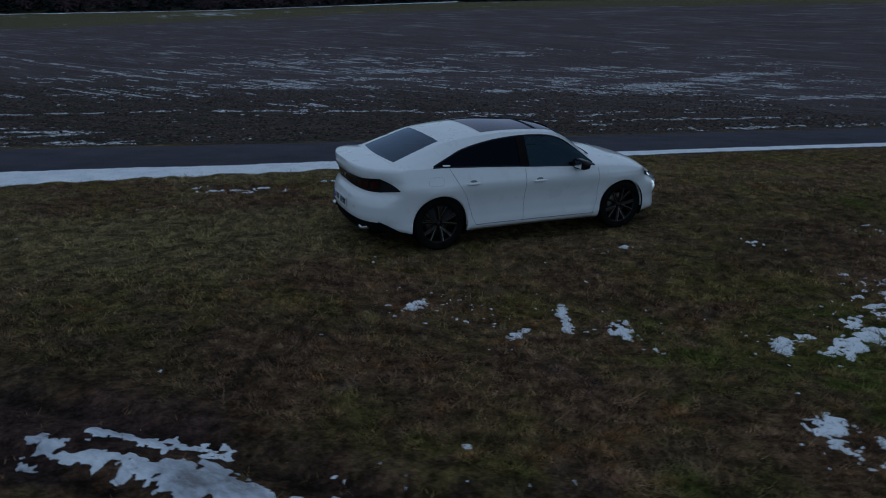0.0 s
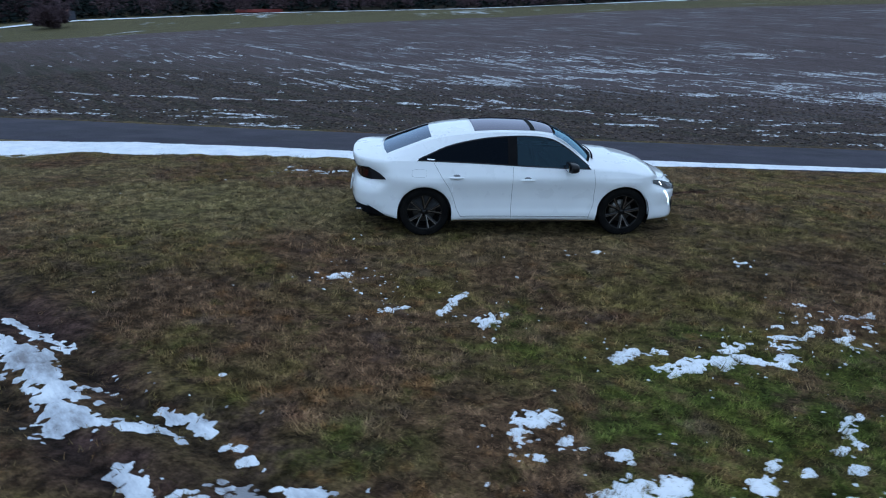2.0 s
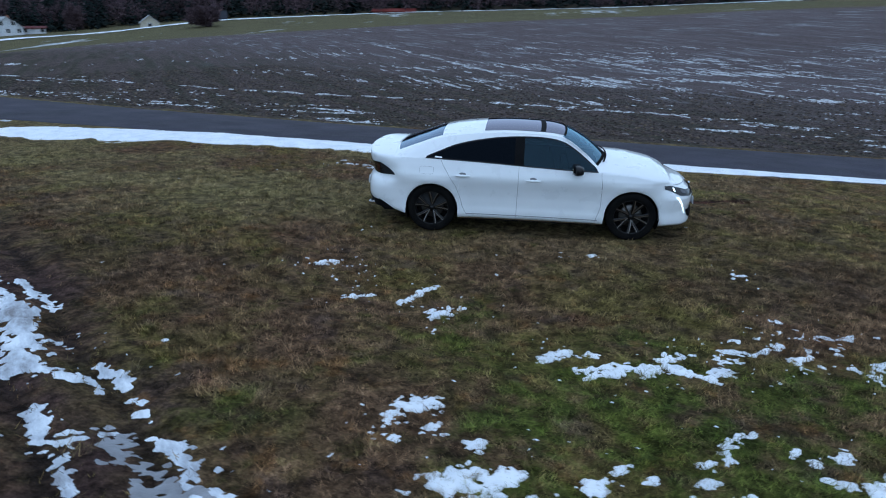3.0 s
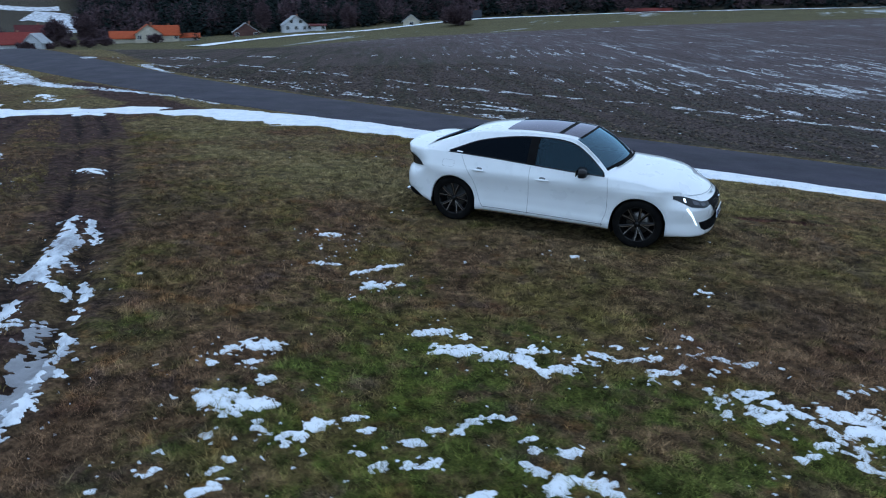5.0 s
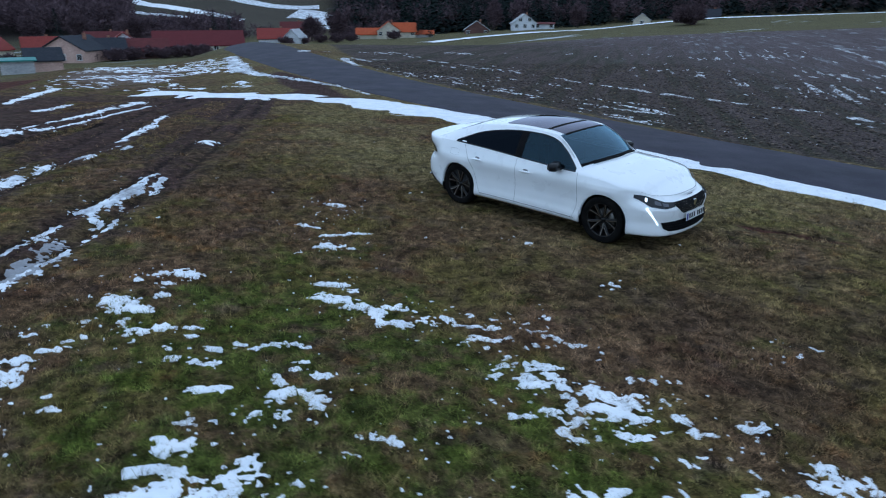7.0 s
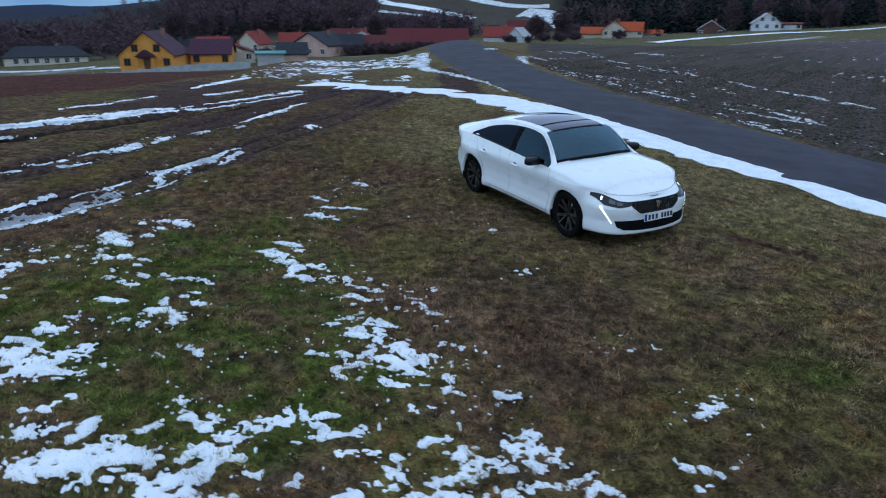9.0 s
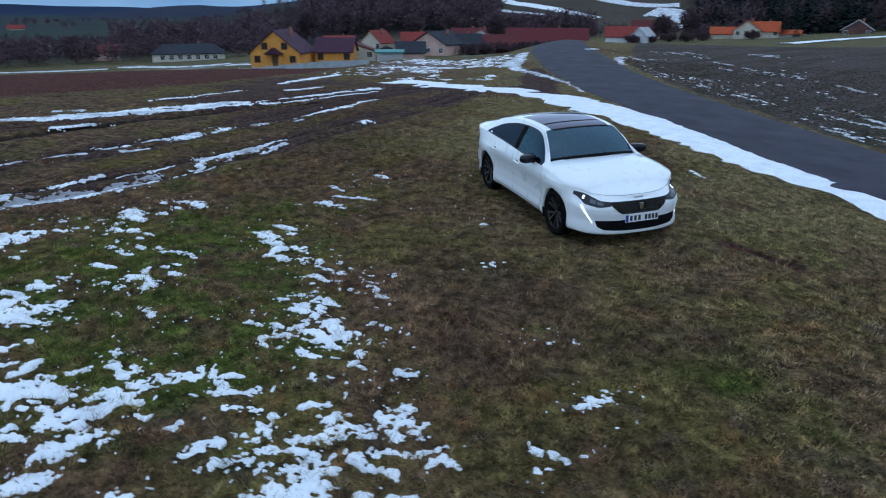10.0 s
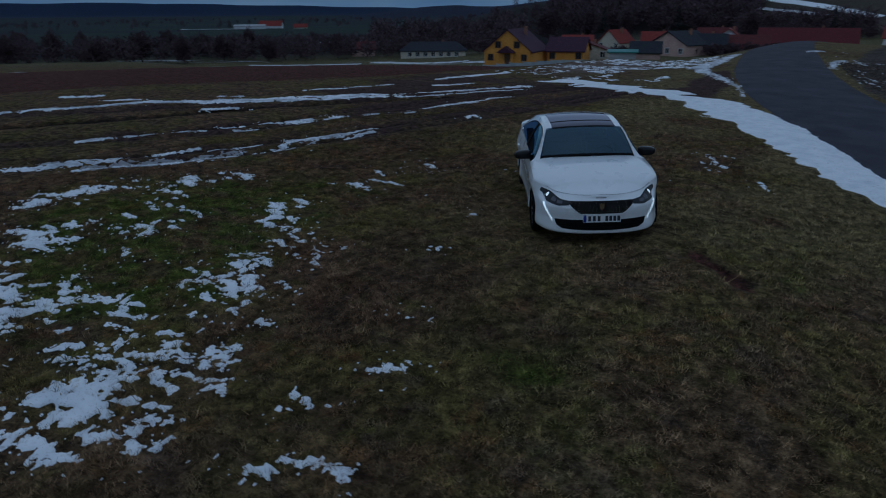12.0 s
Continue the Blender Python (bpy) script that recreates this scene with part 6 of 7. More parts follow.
    bmesh.ops.recalc_face_normals(bm, faces=bm.faces)
    part("badge", bm, CHROME, car, "plain chrome shield badge")
    part("bonnet_badge", box_bm((2.225, -0.075, 0.715), (2.24, 0.075, 0.727), 0.003), CHROME, car)
    def intake(u, v):
        z = 0.272 + 0.15 * v
        half = np.interp(v, [0, 0.3, 1], [0.54, 0.62, 0.65])
        y = (2 * u - 1) * half
        z = z + 0.035 * (abs(y) / 0.68) ** 2 * (1 - v)
        p = flank_at(abs(y), z, 0.006, "nose")
        return (p[0], math.copysign(p[1], y) if y else 0.0, p[2])
    lower = patch(car, "lower_intake", intake, np.linspace(0, 1, 40), np.linspace(0, 1, 8), TRIM_BLACK, "wide black lower air intake", False)[0]
    for v in (0.25, 0.5, 0.75):
        pts = [np.array(intake(u, v)) + (0.008, 0, 0) for u in np.linspace(0.03, 0.97, 30)]
        grid_part("intake_slat", ribbon(pts, [(1, 0, 0)] * 30, 0.012), TRIM_BLACK, lower, thick=0.006)
    plate_at = pose(2.345, 0, 0.455, 0, -4, 0)
    bm = box_bm((0, -0.26, -0.055), (0.012, 0.26, 0.055), 0.003)
    plate = part("number_plate", bm, PLATE_WHITE, car, "white number plate with a blue end")
    plate.matrix_local = plate_at
    part("plate_band", box_bm((0.0125, -0.255, -0.05), (0.0145, -0.215, 0.05)), PLATE_BLUE, plate)
    for y in (-0.17, -0.105, -0.04, 0.065, 0.12, 0.175, 0.23):
        part("plate_bar", box_bm((0.0125, y - 0.019, -0.036), (0.0145, y + 0.019, 0.036)), PLATE_INK, plate)
    # tail: lamp band, red lamps, plate, valance, exhausts
    def band(u, v):
        y = (2 * u - 1) * 0.80
        lo = np.interp(abs(y), [0, 0.6, 0.80], [0.792, 0.775, 0.778])
        hi = np.interp(abs(y), [0, 0.6, 0.80], [0.93, 0.942, 0.962])
        p = flank_at(abs(y), lo + (hi - lo) * v, 0.007, "tail")
        return (p[0], math.copysign(p[1], y) if y else 0.0, p[2])
    tail = patch(car, "tail_band", band, np.linspace(0, 1, 50), np.linspace(0, 1, 6), GLOSS_BLACK, "gloss black band joining the rear lamps", False)[0]
    for sgn in (-1, 1):
        for k in range(3):
            u0 = 0.5 + sgn * (0.27 + 0.075 * k)
            pts = np.array([[np.array(band(u0 + sgn * 0.05 * u + sgn * 0.018 * v, 0.2 + 0.6 * v)) + (-0.004, sgn * 0.002, 0) for v in np.linspace(0, 1, 4)] for u in np.linspace(0, 1, 4)])
            grid_part("tail_lamp", pts, LAMP_RED, tail, "dark red slanted rear lamp segment")
    def corner_lamp(u, v):
        x = -1.93 - 0.24 * u
        lo, hi = 0.806 - 0.026 * u, 0.813 + 0.15 * u ** 0.8
        return flank_at(x, lo + (hi - lo) * v, 0.007)
    patch(car, "corner_lamp", corner_lamp, np.linspace(0, 1, 10), np.linspace(0, 1, 5), LAMP_DARK, "dark wedge of the rear lamp")
    def valance_corner(u, v):
        lo = 0.29 + 0.012 * u
        return flank_at(-1.93 - 0.25 * u, lo + (0.004 + 0.125 * u) * v, 0.007)
    patch(car, "valance_corner", valance_corner, np.linspace(0, 1, 10), np.linspace(0, 1, 4), TRIM_BLACK)
    def valance(u, v):
        y = (2 * u - 1) * 0.80
        z = 0.27 + (0.16 - 0.05 * (abs(y) / 0.8) ** 2) * v + 0.03 * (abs(y) / 0.8) ** 3
        p = flank_at(abs(y), z, 0.008, "tail")
        return (p[0], math.copysign(p[1], y) if y else 0.0, p[2])
    patch(car, "rear_valance", valance, np.linspace(0, 1, 40), np.linspace(0, 1, 6), TRIM_BLACK, "black rear valance", False)
    rear_plate = part("number_plate", box_bm((-0.012, -0.26, -0.055), (0, 0.26, 0.055), 0.003), PLATE_WHITE, car, "white rear number plate")
    rear_plate.matrix_local = pose(-2.425, 0, 0.56, 0, 4, 0)
    part("plate_band", box_bm((-0.0145, 0.215, -0.05), (-0.0125, 0.255, 0.05)), PLATE_BLUE, rear_plate)
    for y in (-0.23, -0.175, -0.12, -0.065, 0.04, 0.105, 0.17):
        part("plate_bar", box_bm((-0.0145, y - 0.019, -0.036), (-0.0125, y + 0.019, 0.036)), PLATE_INK, rear_plate)
    for sgn in (-1, 1):
        part("exhaust", box_bm((-2.36, sgn * 0.58 - 0.07, 0.3), (-2.2, sgn * 0.58 + 0.07, 0.345), 0.015), CHROME, car)
    badge = part("badge", box_bm((-2.36, -0.04, 0.83), (-2.335, 0.04, 0.9), 0.006), CHROME, car)
    for a in AXLES:
        for sgn in (-1, 1):
            make_wheel(car, a, sgn * 0.80, 11 * sgn + 17 * (a > 0))
    car.matrix_world = at
    return car


# the car stands on the slope, nose a little down
CAR_F = Vector((0.91303, 0.40739, -0.02011)).normalized()
CAR_L = Vector((-0.40787, 0.91227, 0.034)).normalized()
CAR_U = CAR_F.cross(CAR_L).normalized()
CAR_L = CAR_U.cross(CAR_F)
CAR_AT = Matrix((( CAR_F.x, CAR_L.x, CAR_U.x, 0.864), (CAR_F.y, CAR_L.y, CAR_U.y, 9.855), (CAR_F.z, CAR_L.z, CAR_U.z, -0.098), (0, 0, 0, 1)))
make_car(CAR_AT)


# ---- the village beyond the crest ----
def plaster(name, a, b):
    return varied(name, a, b, 2.5, 0.9, 0.0, 0.3)


def tile_material(name, a, b):
    mat = material(name, a, 0.75)
    n = Nodes(mat)
    c = n.mix(n.noise(1.2, 4), a, b)
    n.colour(n.mix(1.0, c, n.ramp(n.noise(0.3, 2), (0.3, (0.75,) * 3), (0.7, (1.2,) * 3)), "MULTIPLY"))
    n.bump(n.noise(0.3, 2), 0.4, 0.05)
    n.bsdf.inputs["Specular IOR Level"].default_value = 0.15
    return mat


WALLS = {"yellow": plaster("ochre_plaster", (0.62, 0.27, 0.045), (0.7, 0.33, 0.065)), "cream": plaster("cream_plaster", (0.52, 0.47, 0.38), (0.6, 0.55, 0.45)), "white": plaster("white_plaster", (0.6, 0.62, 0.66), (0.7, 0.71, 0.74)),
         "pink": plaster("pink_plaster", (0.5, 0.33, 0.28), (0.58, 0.4, 0.34)), "grey": plaster("grey_plaster", (0.36, 0.36, 0.37), (0.46, 0.45, 0.45)), "brown": plaster("brown_boards", (0.09, 0.045, 0.04), (0.14, 0.07, 0.06))}
ROOFS = {"purple": tile_material("plum_tiles", (0.046, 0.019, 0.037), (0.068, 0.031, 0.053)), "red": tile_material("red_tiles", (0.161, 0.028, 0.025), (0.211, 0.043, 0.034)), "orange": tile_material("orange_tiles", (0.310, 0.056, 0.019), (0.372, 0.087, 0.031)),
         "maroon": tile_material("maroon_tiles", (0.081, 0.019, 0.022), (0.112, 0.031, 0.031)), "slate": tile_material("slate_tiles", (0.019, 0.022, 0.031), (0.034, 0.037, 0.046)), "rose": tile_material("rose_brown_tiles", (0.085, 0.016, 0.02), (0.115, 0.024, 0.028)),
         "teal": material("teal_sheet_metal", (0.037, 0.186, 0.174), 0.5), "snowy": varied("snowy_sheet", (0.310, 0.322, 0.347), (0.422, 0.434, 0.459), 2.0, 0.7)}
FRAME_WHITE, FRAME_BROWN = material("window_frame_white", (0.6, 0.6, 0.6), 0.5), material("window_frame_brown", (0.08, 0.035, 0.02), 0.5)
PANE = material("window_pane_dark", (0.02, 0.024, 0.03), 0.08)
BRICK = varied("chimney_brick", (0.2, 0.09, 0.06), (0.3, 0.15, 0.1), 0.4)
DOOR_WOOD = varied("door_wood", (0.1, 0.05, 0.03), (0.15, 0.08, 0.05), 0.3)


def make_house(label, x, y, z, facing, wide, deep, wall_h, roof_h, gable, wall, roof, cols, rows, frame=None, chimney=True, hip=0.0, storey=2.6, porch=""):
    """A house with its front towards the field; gable: whether the gable end is the front."""
    house = new("house")
    tagged(house, label, "house", "village houses")
    w, d = wide / 2, deep / 2
    g = min(0.0, float(land(x, y)) - z) - 0.6
    bm = bmesh.new()
    lower = [bm.verts.new((sx * w, sy * d, g)) for sx, sy in ((-1, -1), (1, -1), (1, 1), (-1, 1))]
    upper = [bm.verts.new((sx * w, sy * d, wall_h)) for sx, sy in ((-1, -1), (1, -1), (1, 1), (-1, 1))]
    for i in range(4):
        j = (i + 1) % 4
        bm.faces.new((lower[i], lower[j], upper[j], upper[i]))
    if hip < 0.99:
        ends = ((0, 1), (2, 3)) if gable else ((1, 2), (3, 0))
        for a, b in ends:
            mid = (upper[a].co + upper[b].co) / 2
            peak = bm.verts.new((mid.x * (1 - hip * 0.5), mid.y * (1 - hip * 0.5), wall_h + roof_h * (1 - hip * 0.35)))
            bm.faces.new((upper[a], upper[b], peak))
    bm.faces.new(upper)
    part("wall", bm, WALLS[wall], house)
    # two slabs of roof with eaves
    over, thick = 0.45, 0.22
    bm = bmesh.new()
    half, run = (w, d) if gable else (d, w)
    drop = roof_h * over / half
    inset = hip * half * 0.9
    for s in (-1, 1):
        pts = [(s * (half + over), -run - over, wall_h - drop), (s * (half + over), run + over, wall_h - drop), (0, run + over - inset, wall_h + roof_h), (0, -run - over + inset, wall_h + roof_h)]
        pts = [(p[0], p[1], p[2]) if gable else (-p[1], p[0], p[2]) for p in pts]
        lo = [bm.verts.new(p) for p in pts]
        hi = [bm.verts.new((p[0], p[1], p[2] + thick)) for p in pts]
        bm.faces.new(hi)
        bm.faces.new(lo[::-1])
        for i in range(4):
            j = (i + 1) % 4
            bm.faces.new((lo[i], lo[j], hi[j], hi[i]))
    if hip > 0:
        for s in (-1, 1):
            pts = [(-(half + over), s * (run + over), wall_h - drop), ((half + over), s * (run + over), wall_h - drop), (0, s * (run + over - inset), wall_h + roof_h)]
            pts = [(p[0], p[1], p[2] + thick) if gable else (-p[1], p[0], p[2] + thick) for p in pts]
            bm.faces.new([bm.verts.new(p) for p in pts])
    bmesh.ops.recalc_face_normals(bm, faces=bm.faces)
    roof_ob = part("roof", bm, ROOFS[roof], house)
    if chimney:
        part("chimney", box_bm((w * 0.3 - 0.3, d * 0.2 - 0.3, wall_h + roof_h * 0.5), (w * 0.3 + 0.3, d * 0.2 + 0.3, wall_h + roof_h + 0.7), 0.03), BRICK, roof_ob)
    mat = frame or FRAME_WHITE
    for r in range(rows):
        n = cols if (not gable or r == 0 or rows == 1) else max(1, cols - 1)
        reach = w * 0.72 if not (gable and r > 0) else w * 0.4
        for c in range(n):
            cx = 0 if n == 1 else -reach + 2 * reach * c / (n - 1)
            cz = 1.55 + storey * r
            if cz + 0.6 > wall_h + (roof_h * (1 - abs(cx) / w) if gable else 0):
                continue
            bm = bmesh.new()
            for lo, hi in (((cx - 0.65, -d - 0.07, cz - 0.7), (cx - 0.53, -d + 0.05, cz + 0.7)), ((cx + 0.53, -d - 0.07, cz - 0.7), (cx + 0.65, -d + 0.05, cz + 0.7)), ((cx - 0.53, -d - 0.07, cz + 0.58), (cx + 0.53, -d + 0.05, cz + 0.7)),
                           ((cx - 0.53, -d - 0.07, cz - 0.7), (cx + 0.53, -d + 0.05, cz - 0.58)), ((cx - 0.05, -d - 0.06, cz - 0.58), (cx + 0.05, -d + 0.05, cz + 0.58))):
                box_bm(lo, hi, 0, bm)
            win = part("window", bm, mat, house)
            part("pane", box_bm((cx - 0.54, -d - 0.03, cz - 0.59), (cx + 0.54, -d - 0.02, cz + 0.59)), PANE, win)
    if porch:
        bm = box_bm((-1.6, -d - 1.6, 2.5), (1.6, -d, 2.65), 0.02)
        a = [bm.verts.new(p) for p in ((-1.9, -d - 1.8, 2.6), (1.9, -d - 1.8, 2.6), (1.9, -d, 2.6), (-1.9, -d, 2.6))]
        top = [bm.verts.new((0, -d - 1.8, 3.9)), bm.verts.new((0, -d, 3.9))]
        for f in ((a[0], a[1], top[0]), (a[1], a[2], top[1], top[0]), (a[2], a[3], top[1]), (a[3], a[0], top[0], top[1])):
            bm.faces.new(f)
        canopy = part("porch", bm, ROOFS[porch], house)
        for px in (-1.5, 1.5):
            part("post", box_bm((px - 0.12, -d - 1.6, g), (px + 0.12, -d - 1.36, 2.5), 0.02), WALLS[wall], canopy)
        part("door", box_bm((-0.55, -d - 0.06, 0.0), (0.55, -d + 0.04, 2.1), 0.02), DOOR_WOOD, house)
    house.matrix_world = pose(x, y, z, 0, 0, facing)
    return house


H = make_house
H("ochre yellow two-storey house with a plum tiled roof", -138, -43.5, -8.2, 92, 10.4, 12, 2.9, 4.2, True, "yellow", "purple", 3, 2, FRAME_BROWN, porch="purple")
H("ochre side wing with dormer and plum tiled roof", -146, -34.0, -8.2, 96, 8, 8, 2.6, 2.6, False, "yellow", "purple", 2, 1, FRAME_BROWN, False)
H("long cream bungalow with a dark slate hipped roof", -181, -86, -10.8, 116, 19, 10, 2.5, 2.2, False, "cream", "slate", 7, 1, hip=0.7)
H("small cream bungalow with a low dark roof", -155, -32, -8.3, 103, 9.5, 9, 2.3, 1.7, True, "cream", "maroon", 2, 1)
H("distant house with a bright red roof", -209, -50, -8.5, 105, 9, 8, 1.8, 2.0, False, "white", "red", 3, 1)
H("low shed with a teal sheet roof", -144, -21.5, -7.7, 101, 5.5, 5, 2.0, 0.35, False, "grey", "teal", 0, 0, chimney=False)
H("dark roofed low annex beside the teal shed", -148, -17.5, -7.8, 101, 6, 7, 2.0, 2.0, False, "pink", "slate", 1, 1, chimney=False)
H("pink rendered house with a steep slate roof and skylights", -174, -14, -8.2, 60, 11, 10, 3.0, 2.9, True, "pink", "slate", 3, 1)
H("slate roofed rear wing of a pink house", -177, -8.5, -8.1, 97, 9, 8, 2.5, 2.6, False, "pink", "slate", 2, 1)
H("red roofed cottage between bare garden trees", -205, -25, -8.4, 100, 9, 8, 2.2, 2.8, False, "white", "red", 3, 1)
H("small house with a tall bright red roof", -200, -36, -8.4, 70, 7, 8, 2.4, 3.2, True, "cream", "red", 2, 1)
H("dull red roofed house behind the pink house", -212, -10, -8.0, 95, 10, 8, 2.6, 3.0, False, "pink", "maroon", 3, 1)
H("red roofed house behind a maroon barn", -188, -4.5, -7.6, 93, 7, 7, 3.2, 2.4, True, "white", "red", 2, 1)
H("maroon timber barn with a matching roof", -180, 0.5, -7.9, 93, 10, 8, 2.0, 2.6, False, "brown", "maroon", 2, 1, chimney=False)
H("long low house with a rose brown tiled roof", -192, 13.5, -7.4, 89, 22, 10, 2.2, 3.3, False, "cream", "rose", 5, 1)
H("red tiled house with a white gable", -225, 38.5, -6.9, 83, 11, 9, 2.0, 2.8, False, "white", "red", 4, 1)
H("white gabled extension beside a red tiled house", -222, 44.0, -6.9, 60, 4.5, 7, 2.4, 2.2, True, "white", "snowy", 1, 1, chimney=False)
H("dark maroon house with a tall roof", -259, 50.5, -7.4, 81, 10, 9, 3.2, 3.6, False, "pink", "maroon", 3, 1)
H("white house with a bright orange tiled roof", -239, 80.0, -5.8, 74, 8, 9, 2.6, 2.9, True, "cream", "orange", 2, 1)
H("orange tiled main wing of a white house", -240, 86.0, -5.8, 74, 8, 9, 2.2, 2.8, False, "cream", "orange", 2, 1)
H("low orange tiled wing of a white house", -245, 74.0, -6.0, 76, 8, 8, 1.4, 2.0, False, "cream", "orange", 2, 1, chimney=False)
H("low orange roofed garage", -236, 92.5, -5.6, 72, 6, 5, 1.2, 1.1, False, "grey", "orange", 1, 1, chimney=False)
H("dark cottage with a white gable peak", -241, 115, -5.6, 67, 9, 8, 2.4, 3.0, True, "brown", "snowy", 2, 1)
H("white gabled house at the wood's edge", -238, 133, -3.5, 70, 8.6, 9, 2.6, 3.1, True, "white", "snowy", 3, 2, storey=2.3)
H("low white annex with a flat roof", -236, 141.0, -3.5, 61, 7.0, 5, 2.2, 0.5, False, "white", "maroon", 2, 1, chimney=False)
H("small cream gabled cottage above the field", -199, 158, -1.9, 54, 5.6, 7, 2.4, 2.1, True, "cream", "snowy", 1, 1, chimney=False)
H("cream house with a chimney behind a dark bush", -204, 192, -0.6, 48, 5.4, 7, 2.2, 2.4, False, "cream", "slate", 2, 1)
H("long low red shed at the wood's edge", -164, 248, 2.0, 34, 17, 6, 2.0, 0.9, False, "brown", "red", 3, 1, chimney=False)
H("small hut with a dull red roof", -183, -112, -10.6, 122, 7.0, 6, 2.2, 1.9, False, "pink", "maroon", 2, 1)
H("low white farm building on the plain", -534.5, -464, -15.0, 131, 29, 12, 4.4, 1.2, False, "white", "snowy", 6, 1, chimney=False)
H("white farm building with a red roof on the plain", -563, -461.5, -15.2, 118, 22, 12, 4.4, 4.4, False, "white", "red", 4, 1, chimney=False)
H("far cottage with a red roof on the plain", -568.5, -430, -15.2, 127, 13, 10, 3.0, 3.0, False, "cream", "red", 3, 1, chimney=False)


def make_fence():
    """Concrete panels and posts in front of the yellow house."""
    fence = new("fence")
    tagged(fence, "grey concrete panel fence in front of the ochre house", "fence")
    grey = varied("fence_concrete", (0.3, 0.33, 0.36), (0.4, 0.43, 0.46), 1.0)
    line = along([(-116, -55), (-118, -48), (-120, -38), (-122, -28), (-124, -21.5)], 2.4)
    z = [float(land(p[0], p[1])) for p in line]
    for i, (p, q) in enumerate(zip(line[:-1], line[1:])):
        turn = math.degrees(math.atan2(q[1] - p[1], q[0] - p[0]))
        length = float(np.linalg.norm(q - p))
        b = part("panel", box_bm((0.08, -0.04, -0.4), (length - 0.08, 0.04, 1.55), 0.01), grey, fence)
        b.matrix_local = pose(p[0], p[1], z[i] + 0.1, 0, 0, turn)
        c = part("post", box_bm((-0.09, -0.09, -0.4), (0.09, 0.09, 1.75), 0.02), grey, fence)
        c.matrix_local = pose(p[0], p[1], z[i] + 0.1, 0, 0, turn)


make_fence()

BARK = varied("dark_bark", (0.03, 0.024, 0.02), (0.06, 0.048, 0.04), 0.5)
TWIG = material("bare_twigs", (0.035, 0.026, 0.026), 0.9)
NEEDLE = material("spruce_needles", (0.012, 0.022, 0.014), 0.85)
for mat_, lo_, hi_ in ((TWIG, (0.05, 0.037, 0.046), (0.14, 0.098, 0.108)), (NEEDLE, (0.013, 0.018, 0.02), (0.03, 0.04, 0.037))):
    n_ = Nodes(mat_)
    n_.colour(n_.mix(n_.island(), lo_, hi_))
    n_.bsdf.inputs["Specular IOR Level"].default_value = 0.0


def trunk_bm(rng, high, base):
    """A tapered trunk with limbs."""
    bm = bmesh.new()

    def limb(p, q, r0, r1):
        m = (q - p).to_track_quat("Z", "Y").to_matrix().to_4x4()
        bmesh.ops.create_cone(bm, segments=6, radius1=r0, radius2=r1, depth=(q - p).length, matrix=Matrix.Translation((p + q) / 2) @ m)
    top = Vector((rng.normal(0, 0.2), rng.normal(0, 0.2), high * 0.8))
    limb(Vector((0, 0, -0.4)), top, base, base * 0.25)
    for _ in range(9):
        t = rng.uniform(0.3, 0.85)
        p = top * t
        a = rng.uniform(0, 6.28)
        reach = high * rng.uniform(0.15, 0.3)
        limb(p, p + Vector((math.cos(a) * reach, math.sin(a) * reach, reach * rng.uniform(0.5, 1.3))), base * 0.35, base * 0.08)
    return bm


def twigs(rng, n, high, wide, foot=0.25):
    """Thin twig slivers that fill an uneven crown."""
    u = rng.normal(0, 1, (n, 3))
    u /= np.linalg.norm(u, axis=1)[:, None]
    rad = rng.uniform(0.25, 1, n) ** 0.6
    lump = 0.75 + 0.35 * np.sin(u[:, 0] * 4 + u[:, 2] * 3 + rng.uniform(0, 6)) * np.cos(u[:, 1] * 5)
    p = u * (rad * lump)[:, None] * [wide / 2, wide / 2, high * (1 - foot) / 2] + [0, 0, high * (foot + (1 - foot) / 2)]
    way = u * 0.6 + rng.normal(0, 0.5, (n, 3)) + [0, 0, 0.5]
    way /= np.linalg.norm(way, axis=1)[:, None]
    side = np.cross(way, rng.normal(0, 1, (n, 3)))
    side /= np.linalg.norm(side, axis=1)[:, None]
    size = wide * rng.uniform(0.05, 0.11, n)[:, None]
    return np.stack([p - side * size * 0.2, p + side * size * 0.2, p + way * size * 1.3], 1)


def make_tree(kind, high, wide, label, seed, slivers=4500):
    rng = np.random.default_rng(seed)
    tree = new(kind)
    tagged(tree, label, "bush" if kind == "bush" else "tree", "trees by the village")
    part("trunk", trunk_bm(rng, high, high * 0.02), BARK, tree)
    tri = twigs(rng, slivers, high, wide, 0.02 if kind == "bush" else 0.05)
    crown = quads("crown", tri.reshape(-1, 3), np.arange(len(tri) * 3).reshape(-1, 3), TWIG, False)
    crown.parent = tree
    return tree


